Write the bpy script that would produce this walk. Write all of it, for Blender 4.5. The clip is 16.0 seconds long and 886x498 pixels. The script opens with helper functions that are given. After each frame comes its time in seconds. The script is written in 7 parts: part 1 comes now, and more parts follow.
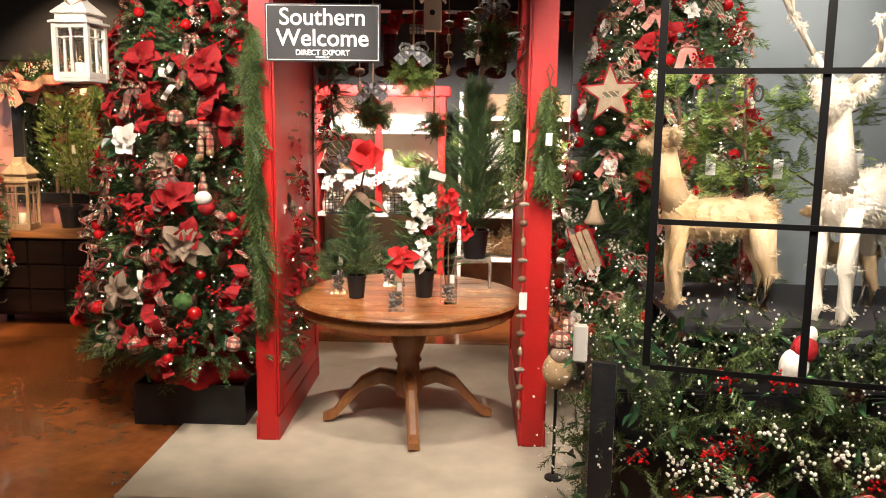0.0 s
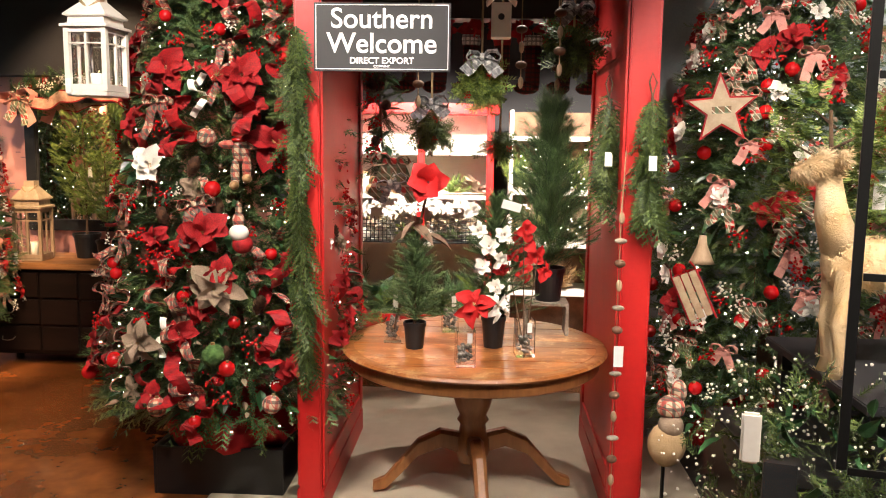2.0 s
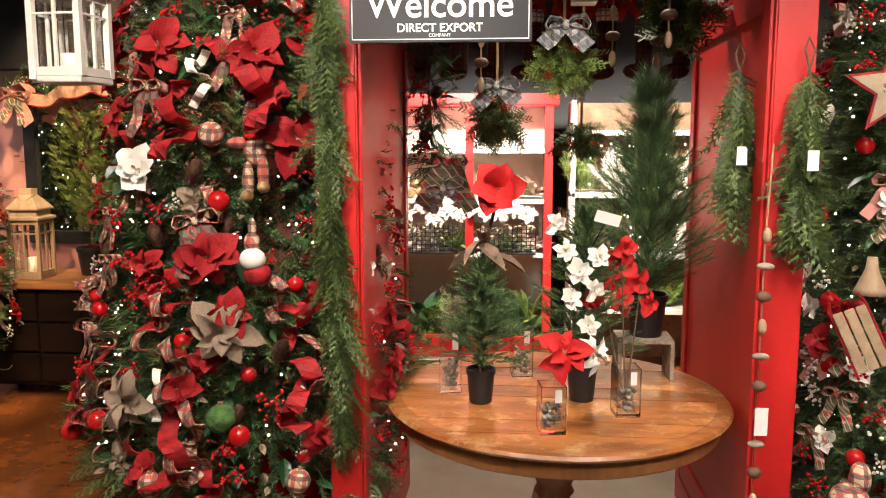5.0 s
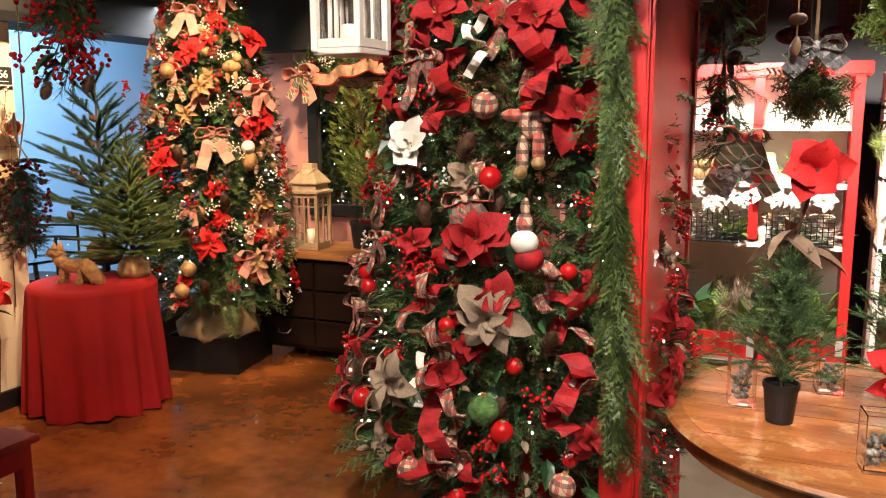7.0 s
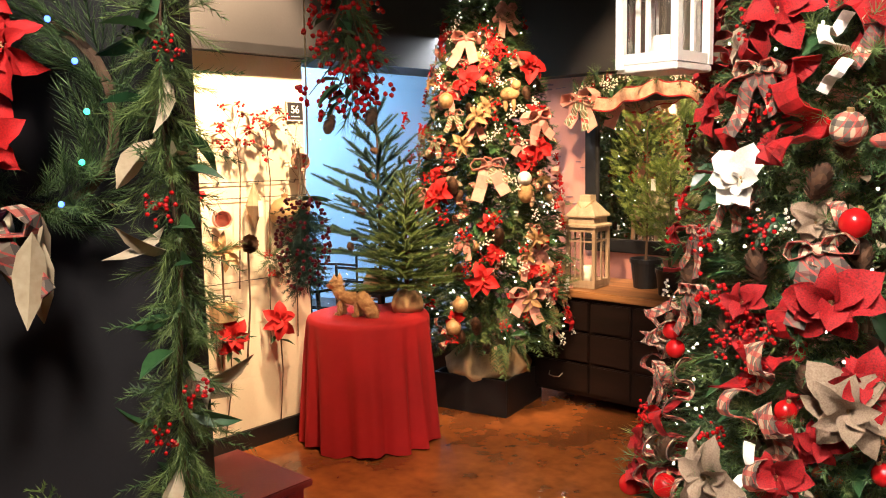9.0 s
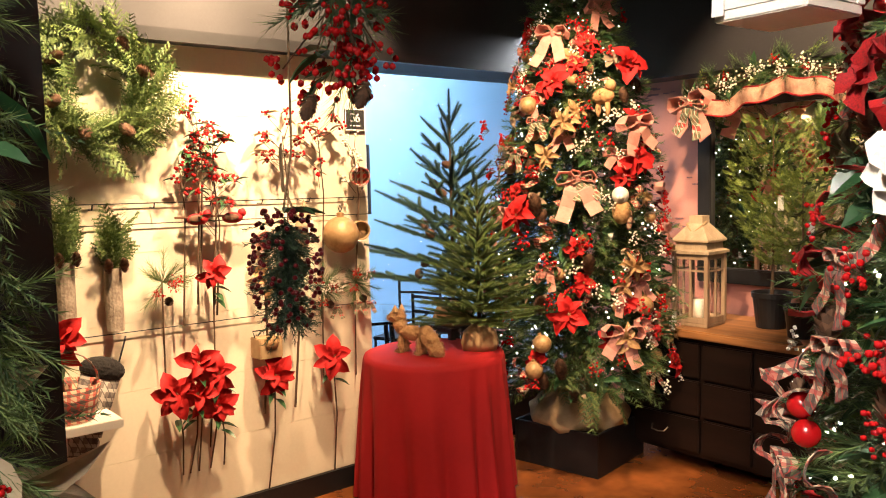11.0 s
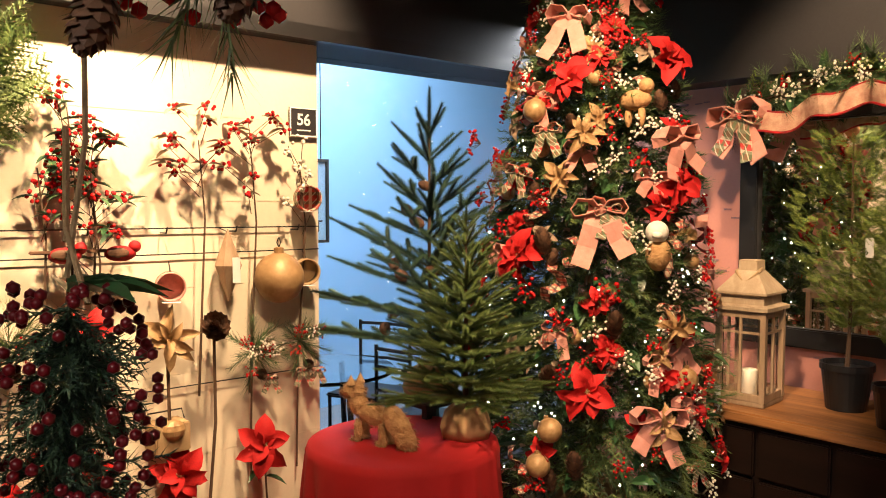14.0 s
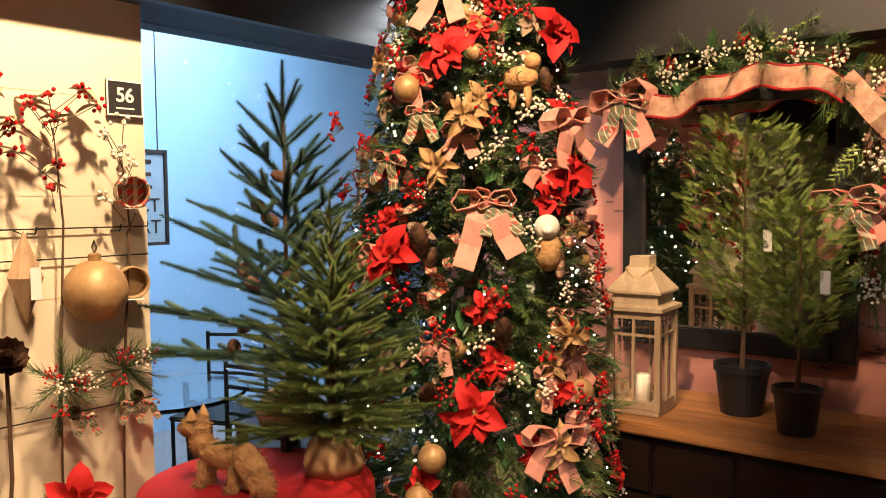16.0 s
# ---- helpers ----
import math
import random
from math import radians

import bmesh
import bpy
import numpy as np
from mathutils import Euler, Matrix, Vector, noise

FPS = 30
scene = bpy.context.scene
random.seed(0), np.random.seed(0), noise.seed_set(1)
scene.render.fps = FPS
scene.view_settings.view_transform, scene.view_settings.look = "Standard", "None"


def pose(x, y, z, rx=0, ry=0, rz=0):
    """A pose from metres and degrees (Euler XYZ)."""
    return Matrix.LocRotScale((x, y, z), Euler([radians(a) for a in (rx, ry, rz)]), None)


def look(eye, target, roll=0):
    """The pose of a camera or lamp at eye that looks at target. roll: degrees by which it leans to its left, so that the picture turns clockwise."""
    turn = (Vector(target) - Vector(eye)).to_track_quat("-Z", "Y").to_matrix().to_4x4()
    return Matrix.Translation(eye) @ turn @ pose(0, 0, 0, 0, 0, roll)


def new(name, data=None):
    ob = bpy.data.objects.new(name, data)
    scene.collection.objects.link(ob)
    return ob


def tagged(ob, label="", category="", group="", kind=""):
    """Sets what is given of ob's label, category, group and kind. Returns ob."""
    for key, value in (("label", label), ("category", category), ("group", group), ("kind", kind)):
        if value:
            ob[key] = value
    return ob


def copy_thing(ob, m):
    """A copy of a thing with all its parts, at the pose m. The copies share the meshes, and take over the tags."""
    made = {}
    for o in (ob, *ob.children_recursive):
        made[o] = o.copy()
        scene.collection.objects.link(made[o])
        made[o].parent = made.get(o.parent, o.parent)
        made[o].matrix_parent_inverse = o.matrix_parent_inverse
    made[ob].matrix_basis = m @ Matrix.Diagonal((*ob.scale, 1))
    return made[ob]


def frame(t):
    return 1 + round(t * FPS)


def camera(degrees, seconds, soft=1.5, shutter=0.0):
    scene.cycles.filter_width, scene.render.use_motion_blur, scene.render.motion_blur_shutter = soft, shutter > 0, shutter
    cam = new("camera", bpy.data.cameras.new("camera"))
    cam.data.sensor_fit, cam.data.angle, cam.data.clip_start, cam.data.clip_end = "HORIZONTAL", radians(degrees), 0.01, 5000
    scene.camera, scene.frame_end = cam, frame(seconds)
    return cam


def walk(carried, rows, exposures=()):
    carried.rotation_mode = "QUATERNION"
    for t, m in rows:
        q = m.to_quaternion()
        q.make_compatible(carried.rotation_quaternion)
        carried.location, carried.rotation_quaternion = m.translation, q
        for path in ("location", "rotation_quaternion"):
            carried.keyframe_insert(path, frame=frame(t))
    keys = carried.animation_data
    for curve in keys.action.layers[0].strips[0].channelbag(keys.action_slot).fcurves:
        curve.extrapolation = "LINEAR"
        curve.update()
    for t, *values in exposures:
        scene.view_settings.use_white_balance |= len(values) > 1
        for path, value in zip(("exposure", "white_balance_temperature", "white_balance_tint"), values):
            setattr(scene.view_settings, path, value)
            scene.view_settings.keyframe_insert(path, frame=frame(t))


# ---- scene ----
cam = camera(57.4, 16.0, soft=1.0)
PATH = [
    (0, (0.304, -4.364, 1.722), (0.241, -2.389, 1.414), 0.8),
    (0.5, (0.288, -4.176, 1.73), (0.176, -2.197, 1.46), 0.8),
    (1, (0.219, -4.017, 1.725), (0.076, -2.038, 1.469), 0.5),
    (1.5, (0.098, -3.847, 1.737), (-0.022, -1.868, 1.475), 0.5),
    (2, (0.013, -3.714, 1.721), (-0.091, -1.734, 1.461), 0.8),
    (2.5, (-0.043, -3.533, 1.725), (-0.166, -1.556, 1.454), 0.2),
    (3, (-0.091, -3.385, 1.718), (-0.241, -1.41, 1.446), -0.1),
    (3.2, (-0.098, -3.337, 1.694), (-0.262, -1.361, 1.43), -0.1),
    (5.3, (-0.19, -2.808, 1.708), (-0.38, -0.835, 1.443), 0.1),
    (5.5, (-0.192, -2.775, 1.702), (-0.424, -0.807, 1.433), 0.2),
    (6, (-0.222, -2.708, 1.693), (-0.615, -0.769, 1.404), 0.4),
    (6.5, (-0.257, -2.655, 1.688), (-0.855, -0.771, 1.383), 0.3),
    (7, (-0.319, -2.617, 1.681), (-1.1, -0.802, 1.37), -0.1),
    (7.5, (-0.407, -2.561, 1.69), (-1.34, -0.815, 1.402), -0.4),
    (8, (-0.518, -2.499, 1.702), (-1.609, -0.842, 1.447), -0.4),
    (8.5, (-0.581, -2.44, 1.706), (-1.799, -0.872, 1.464), -0.9),
    (9, (-0.639, -2.316, 1.696), (-1.959, -0.832, 1.455), -1.1),
    (9.5, (-0.714, -2.169, 1.706), (-2.145, -0.79, 1.477), -1.2),
    (9.7, (-0.758, -2.102, 1.711), (-2.219, -0.756, 1.482), -1.2),
    (11.8, (-1.183, -1.489, 1.573), (-2.718, -0.216, 1.418), -1.3),
    (12, (-1.277, -1.461, 1.578), (-2.805, -0.181, 1.414), -1.1),
    (12.5, (-1.396, -1.342, 1.609), (-2.948, -0.092, 1.435), -1.0),
    (13, (-1.56, -1.217, 1.641), (-3.097, 0.052, 1.485), -0.8),
    (13.5, (-1.685, -1.109, 1.641), (-3.191, 0.2, 1.498), -0.3),
    (14, (-1.795, -0.997, 1.639), (-3.271, 0.347, 1.521), -0.0),
    (14.5, (-1.881, -0.882, 1.622), (-3.328, 0.494, 1.508), 0.1),
    (15, (-1.96, -0.797, 1.618), (-3.36, 0.624, 1.468), -0.1),
    (15.5, (-2.062, -0.744, 1.615), (-3.371, 0.761, 1.467), -0.4),
    (16, (-2.138, -0.699, 1.623), (-3.355, 0.883, 1.497), -0.5),
]
walk(cam, [(t, look(eye, target, roll)) for t, eye, target, roll in PATH],
     [(0, 0.35), (3.2, 0.35), (5.5, 0.2), (7, 0.3), (9, 0.8), (9.7, 0.8), (11.8, 0.3), (12.5, 0.2), (14, 0.05), (16, 0.0)])

# ---- light ----
world = bpy.data.worlds.new("world")
scene.world = world
world.use_nodes = True
world.node_tree.nodes["Background"].inputs[0].default_value = (0.9, 0.85, 0.8, 1)
world.node_tree.nodes["Background"].inputs[1].default_value = 0.02


def spot(eye, target, watts, degrees=70, colour=(1, 0.83, 0.64), radius=0.05, blend=0.6):
    data = bpy.data.lights.new("ceiling_spot", "SPOT")
    data.energy, data.spot_size, data.color = watts, radians(degrees), colour
    data.shadow_soft_size, data.spot_blend = radius, blend
    ob = new("ceiling_spot", data)
    ob.matrix_basis = look(eye, target)
    return ob


def area(eye, target, watts, sx, sy, colour):
    data = bpy.data.lights.new("ceiling_panel", "AREA")
    data.energy, data.shape, data.size, data.size_y, data.color = watts, "RECTANGLE", sx, sy, colour
    ob = new("ceiling_panel", data)
    ob.matrix_basis = look(eye, target)
    return ob


WARM, NEUTRAL = (1, 0.67, 0.39), (1, 0.87, 0.76)
spot((0.0, -1.3, 3.1), (0, 0.05, 0.8), 190, 60, NEUTRAL)
spot((-1.0, -2.0, 3.1), (-1.2, 0.1, 1.3), 330, 62, NEUTRAL)
spot((0.9, -2.6, 3.1), (1.1, -0.8, 1.2), 180, 62, NEUTRAL)
spot((0.2, 0.9, 3.1), (0.0, 0.1, 0.9), 140, 70, NEUTRAL)
# two unseen low spots, added below beam height to brighten the back shelves
spot((-0.55, 2.1, 2.42), (-0.55, 3.3, 1.15), 430, 96, NEUTRAL)
spot((0.85, 2.1, 2.42), (0.9, 3.3, 1.1), 430, 100, NEUTRAL)
spot((2.0, -0.3, 3.1), (2.0, 1.0, 2.1), 130, 90, NEUTRAL)
# two more unseen spots, added to brighten the right-hand tree and the greenery bank
spot((1.0, -1.5, 3.1), (1.3, -0.05, 1.5), 150, 60, NEUTRAL)
spot((1.7, -2.6, 3.1), (1.6, -1.55, 0.75), 220, 66, NEUTRAL)
spot((-3.58, 0.35, 3.1), (-4.5, 0.25, 2.1), 380, 70, WARM)
spot((-3.58, -0.5, 3.1), (-4.5, -0.6, 2.1), 460, 74, WARM)
spot((-2.9, 0.5, 3.1), (-3.9, 1.7, 1.4), 430, 54, WARM)
spot((-2.5, 1.1, 3.1), (-3.05, 2.6, 1.9), 360, 48, WARM)
spot((-2.3, -0.4, 3.1), (-3.75, 0.8, 0.5), 230, 52, WARM)
spot((-1.0, -2.6, 3.1), (-2.3, -1.5, 1.2), 290, 62, NEUTRAL, 0.3)
spot((-0.2, -3.2, 3.1), (0.0, -1.0, 0.2), 100, 80, NEUTRAL)
area((-5.9, 2.4, 3.3), (-7.2, 2.4, 1.0), 215, 1.0, 4.0, (0.92, 0.95, 1))

# ---- materials ----


def mat(name, c1, c2=None, scale=8.0, rough=0.6, metal=0.0, bump=0.0, fine=90.0, island=False, sheen=0.0, emit=0.0, coat=0.0):
    """A surface with a coarse and a fine variation between two colours, and a fine relief."""
    m = bpy.data.materials.new(name)
    m.use_nodes = True
    nt = m.node_tree
    b = nt.nodes["Principled BSDF"]
    b.inputs["Roughness"].default_value = rough
    b.inputs["Metallic"].default_value = metal
    b.inputs["Sheen Weight"].default_value = sheen
    b.inputs["Coat Weight"].default_value = coat
    c2 = c2 or tuple(v * 0.7 for v in c1)
    tc = nt.nodes.new("ShaderNodeTexCoord")
    n1 = nt.nodes.new("ShaderNodeTexNoise")
    n1.inputs["Scale"].default_value, n1.inputs["Detail"].default_value = scale, 4
    n2 = nt.nodes.new("ShaderNodeTexNoise")
    n2.inputs["Scale"].default_value, n2.inputs["Detail"].default_value = fine, 2
    nt.links.new(tc.outputs["Object"], n1.inputs["Vector"])
    nt.links.new(tc.outputs["Object"], n2.inputs["Vector"])
    add = nt.nodes.new("ShaderNodeMath")
    add.operation = "MULTIPLY_ADD"
    add.inputs[1].default_value = 0.35
    nt.links.new(n2.outputs["Fac"], add.inputs[0])
    last = n1.outputs["Fac"]
    if island:
        geo = nt.nodes.new("ShaderNodeNewGeometry")
        mix = nt.nodes.new("ShaderNodeMath")
        mix.operation = "MULTIPLY_ADD"
        mix.inputs[1].default_value = 0.5
        nt.links.new(geo.outputs["Random Per Island"], mix.inputs[0])
        sub = nt.nodes.new("ShaderNodeMath")
        sub.operation = "MULTIPLY"
        sub.inputs[1].default_value = 0.5
        nt.links.new(last, sub.inputs[0])
        nt.links.new(sub.outputs[0], mix.inputs[2])
        last = mix.outputs[0]
    nt.links.new(last, add.inputs[2])
    ramp = nt.nodes.new("ShaderNodeValToRGB")
    ramp.color_ramp.elements[0].position, ramp.color_ramp.elements[1].position = 0.42, 0.92
    ramp.color_ramp.elements[0].color, ramp.color_ramp.elements[1].color = (*c2, 1), (*c1, 1)
    nt.links.new(add.outputs[0], ramp.inputs[0])
    nt.links.new(ramp.outputs[0], b.inputs["Base Color"])
    if emit:
        nt.links.new(ramp.outputs[0], b.inputs["Emission Color"])
        b.inputs["Emission Strength"].default_value = emit
    if bump:
        bp = nt.nodes.new("ShaderNodeBump")
        bp.inputs["Strength"].default_value, bp.inputs["Distance"].default_value = bump, 0.01
        nt.links.new(add.outputs[0], bp.inputs["Height"])
        nt.links.new(bp.outputs[0], b.inputs["Normal"])
    return m


def striped(name, base, a, b_, size, rough=0.75):
    """Woven plaid: two crossed sets of bands over a base colour."""
    m = mat(name, base, base, rough=rough, bump=0.15, fine=300)
    nt = m.node_tree
    bsdf = nt.nodes["Principled BSDF"]
    tc = nt.nodes.new("ShaderNodeTexCoord")
    last = None
    for direction, colour, factor, width in (("X", a, size, 0.5), ("Y", b_, size, 0.5), ("Z", a, size, 0.5), ("DIAGONAL", b_, size * 2.3, 0.72)):
        w = nt.nodes.new("ShaderNodeTexWave")
        w.bands_direction = direction
        w.inputs["Scale"].default_value = factor
        nt.links.new(tc.outputs["Object"], w.inputs["Vector"])
        r = nt.nodes.new("ShaderNodeValToRGB")
        r.color_ramp.interpolation = "CONSTANT"
        r.color_ramp.elements[0].color, r.color_ramp.elements[1].color = (0, 0, 0, 1), (0.75, 0.75, 0.75, 1)
        r.color_ramp.elements[1].position = width + 0.2
        nt.links.new(w.outputs["Fac"], r.inputs[0])
        mx = nt.nodes.new("ShaderNodeMix")
        mx.data_type = "RGBA"
        nt.links.new(r.outputs[0], mx.inputs[0])
        mx.inputs[6].default_value, mx.inputs[7].default_value = (*base, 1), (*colour, 1)
        if last:
            nt.links.new(last, mx.inputs[6])
        last = mx.outputs[2]
    nt.links.new(last, bsdf.inputs["Base Color"])
    return m


def wood(name, c1, c2, scale=6.0, rough=0.4, stretch=(1, 12, 12), coat=0.0, planks=0.0):
    m = mat(name, c1, c2, rough=rough, coat=coat)
    nt = m.node_tree
    tc, n1, n2 = [n for n in nt.nodes if n.bl_idname in ("ShaderNodeTexCoord", "ShaderNodeTexNoise")]
    mp = nt.nodes.new("ShaderNodeMapping")
    mp.inputs["Scale"].default_value = stretch
    nt.links.new(tc.outputs["Object"], mp.inputs["Vector"])
    n1.inputs["Scale"].default_value, n2.inputs["Scale"].default_value = scale * 0.4, scale * 2.5
    n1.inputs["Distortion"].default_value = 0.6
    for n in (n1, n2):
        nt.links.new(mp.outputs[0], n.inputs["Vector"])
    return m


def glass(name, tint=(1, 1, 1), rough=0.0):
    m = bpy.data.materials.new(name)
    m.use_nodes = True
    b = m.node_tree.nodes["Principled BSDF"]
    b.inputs["Base Color"].default_value = (*tint, 1)
    b.inputs["Roughness"].default_value = rough
    b.inputs["Transmission Weight"].default_value = 1
    b.inputs["IOR"].default_value = 1.45
    return m


def plain(name, c, rough=0.5, metal=0.0, emit=0.0):
    return mat(name, c, tuple(v * 0.88 for v in c), rough=rough, metal=metal, emit=emit)


M = {
    "floor": mat("stained_floor", (0.34, 0.105, 0.026), (0.085, 0.027, 0.009), 2.4, 0.2, bump=0.04, fine=13, coat=0.35),
    "rug": mat("rug_weave", (0.50, 0.44, 0.33), (0.38, 0.33, 0.25), 5, 0.95, bump=0.5, fine=260),
    "black": mat("black_paint", (0.012, 0.012, 0.013), (0.006, 0.006, 0.007), 6, 0.45),
    "charcoal": mat("charcoal_paint", (0.024, 0.023, 0.026), (0.014, 0.014, 0.016), 3, 0.62),
    "cream": mat("cream_plaster", (0.80, 0.72, 0.56), (0.70, 0.62, 0.47), 2.5, 0.75, bump=0.08, fine=60),
    "blue": mat("blue_wall", (0.28, 0.55, 0.90), (0.24, 0.50, 0.84), 1.0, 0.8),
    "toile": mat("toile_paper", (0.52, 0.235, 0.19), (0.45, 0.20, 0.17), 3, 0.85),
    "redpanel": mat("red_paint", (0.52, 0.018, 0.016), (0.40, 0.010, 0.010), 3, 0.42, bump=0.12, fine=40),
    "oakdark": wood("turned_oak", (0.30, 0.125, 0.04), (0.16, 0.06, 0.02), 5, 0.4, (6, 6, 1)),
    "plank": wood("rustic_top", (0.40, 0.18, 0.06), (0.14, 0.055, 0.018), 5, 0.5, (1, 10, 10)),
    "darkwood": wood("ebony_wood", (0.014, 0.007, 0.005), (0.005, 0.003, 0.002), 4, 0.42, (1, 8, 8)),
    "lanwood": wood("whitewashed_wood", (0.42, 0.30, 0.19), (0.26, 0.17, 0.10), 8, 0.7, (8, 8, 1)),
    "lanpale": wood("pale_washed_wood", (0.44, 0.35, 0.24), (0.30, 0.22, 0.14), 8, 0.7, (8, 8, 2)),
    "white": mat("white_paint", (0.80, 0.77, 0.70), (0.70, 0.66, 0.58), 6, 0.55),
    "redcloth": mat("red_cotton", (0.42, 0.005, 0.009), (0.30, 0.003, 0.006), 4, 0.85, bump=0.12, fine=400),
    "velvet": mat("red_velvet", (0.50, 0.004, 0.009), (0.11, 0.001, 0.003), 24, 0.75, bump=0.25, fine=160),
    "brightred": mat("scarlet_silk", (0.60, 0.008, 0.008), (0.32, 0.003, 0.005), 25, 0.75, bump=0.2, fine=150),
    "berry": plain("berry_red", (0.48, 0.008, 0.010), 0.25),
    "darkberry": plain("burgundy_berry", (0.14, 0.006, 0.012), 0.3),
    "pearl": plain("white_berry", (0.82, 0.78, 0.68), 0.4),
    "whiteflock": mat("white_flock", (0.84, 0.80, 0.70), (0.66, 0.58, 0.44), 9, 0.9, bump=1.0, fine=130),
    "tartan": striped("dark_tartan", (0.20, 0.012, 0.014), (0.012, 0.015, 0.02), (0.05, 0.004, 0.004), 10),
    "silk": mat("white_silk", (0.82, 0.80, 0.74), (0.70, 0.66, 0.58), 20, 0.7),
    "gold": mat("gold_cloth", (0.50, 0.33, 0.16), (0.24, 0.13, 0.05), 30, 0.5, 0.2, 0.3),
    "tan": mat("taupe_burlap", (0.36, 0.27, 0.19), (0.22, 0.15, 0.10), 25, 0.9, bump=0.4, fine=250),
    "burlap": mat("burlap", (0.46, 0.32, 0.17), (0.28, 0.18, 0.09), 14, 0.95, bump=0.5, fine=280),
    "pink": mat("pink_ribbon", (0.62, 0.30, 0.25), (0.52, 0.22, 0.18), 40, 0.8, bump=0.3, fine=250),
    "cone": mat("pinecone_brown", (0.17, 0.085, 0.045), (0.06, 0.03, 0.018), 30, 0.7, island=True),
    "moss": mat("moss", (0.10, 0.20, 0.05), (0.03, 0.08, 0.02), 40, 0.95, bump=0.8),
    "bark": mat("bark", (0.14, 0.08, 0.045), (0.06, 0.035, 0.02), 18, 0.9, bump=0.6),
    "birch": mat("grey_bark", (0.42, 0.36, 0.28), (0.16, 0.12, 0.09), 22, 0.9, bump=0.7),
    "fir": mat("fir_needles", (0.12, 0.20, 0.065), (0.012, 0.040, 0.016), 7, 0.55, island=True),
    "firblue": mat("blue_fir_needles", (0.075, 0.145, 0.075), (0.015, 0.045, 0.035), 5, 0.55, island=True),
    "firlight": mat("light_fir_needles", (0.17, 0.24, 0.07), (0.05, 0.10, 0.028), 5, 0.55, island=True),
    "cedar": mat("cedar_fronds", (0.115, 0.165, 0.036), (0.014, 0.036, 0.010), 14, 0.6, island=True),
    "cypress": mat("cypress_fronds", (0.27, 0.36, 0.07), (0.05, 0.10, 0.022), 14, 0.6, island=True),
    "leaf": mat("green_leaf", (0.05, 0.13, 0.045), (0.015, 0.055, 0.02), 12, 0.35, island=True),
    "magnolia": mat("tan_leaf", (0.50, 0.42, 0.29), (0.33, 0.25, 0.15), 14, 0.6),
    "plasticpot": plain("black_plastic", (0.012, 0.012, 0.013), 0.4),
    "glass": glass("clear_glass"),
    "smoke": glass("smoked_glass", (0.75, 0.78, 0.78)),
    "pebble": mat("river_pebble", (0.22, 0.20, 0.17), (0.06, 0.05, 0.045), 30, 0.4, island=True),
    "tag": plain("paper_tag", (0.80, 0.80, 0.78), 0.7),
    "ink": plain("dark_ink", (0.02, 0.02, 0.022), 0.6),
    "chalk": plain("white_letter", (0.85, 0.85, 0.83), 0.6),
    "wax": plain("cream_wax", (0.80, 0.74, 0.60), 0.5),
    "rope": mat("jute_rope", (0.42, 0.30, 0.17), (0.25, 0.17, 0.09), 40, 0.9, bump=0.5),
    "metal": plain("black_iron", (0.02, 0.02, 0.02), 0.4, 0.6),
    "pull": plain("aged_brass", (0.30, 0.25, 0.18), 0.35, 0.9),
    "fur": mat("straw_fur", (0.58, 0.36, 0.17), (0.32, 0.17, 0.07), 30, 0.95, bump=0.9, fine=160),
    "whitefur": mat("flocked_gold", (0.48, 0.31, 0.13), (0.62, 0.50, 0.33), 9, 0.9, bump=1.0, fine=130),
    "mirror": plain("mirror_silver", (0.85, 0.85, 0.85), 0.02, 1.0),
    "lights": plain("fairy_bulb", (1.0, 0.88, 0.68), 0.4, 0, 26.0),
    "bluebulb": plain("blue_bulb", (0.04, 0.10, 1.0), 0.4, 0, 6.0),
    "greenbulb": plain("green_bulb", (0.05, 0.8, 0.45), 0.4, 0, 2.5),
    "blackfur": mat("black_plush", (0.02, 0.017, 0.016), (0.006, 0.005, 0.005), 40, 0.95, bump=0.9),
    "slate": mat("slate_panel", (0.34, 0.40, 0.42), (0.24, 0.29, 0.31), 2, 0.7),
    "greytile": mat("stone_floor", (0.22, 0.27, 0.32), (0.16, 0.2, 0.25), 4, 0.6),
    "plaid": striped("tan_plaid", (0.55, 0.42, 0.29), (0.035, 0.03, 0.03), (0.45, 0.05, 0.04), 9),
    "redplaid": striped("red_plaid", (0.52, 0.05, 0.045), (0.06, 0.12, 0.06), (0.62, 0.55, 0.42), 9),
    "greyplaid": striped("grey_plaid", (0.70, 0.70, 0.68), (0.10, 0.11, 0.12), (0.35, 0.36, 0.37), 11),
    "cell": striped("windowpane_plaid", (0.16, 0.13, 0.11), (0.45, 0.42, 0.36), (0.05, 0.04, 0.04), 8),
}

M["darkwood"].node_tree.nodes["Principled BSDF"].inputs["Specular IOR Level"].default_value = 0.25


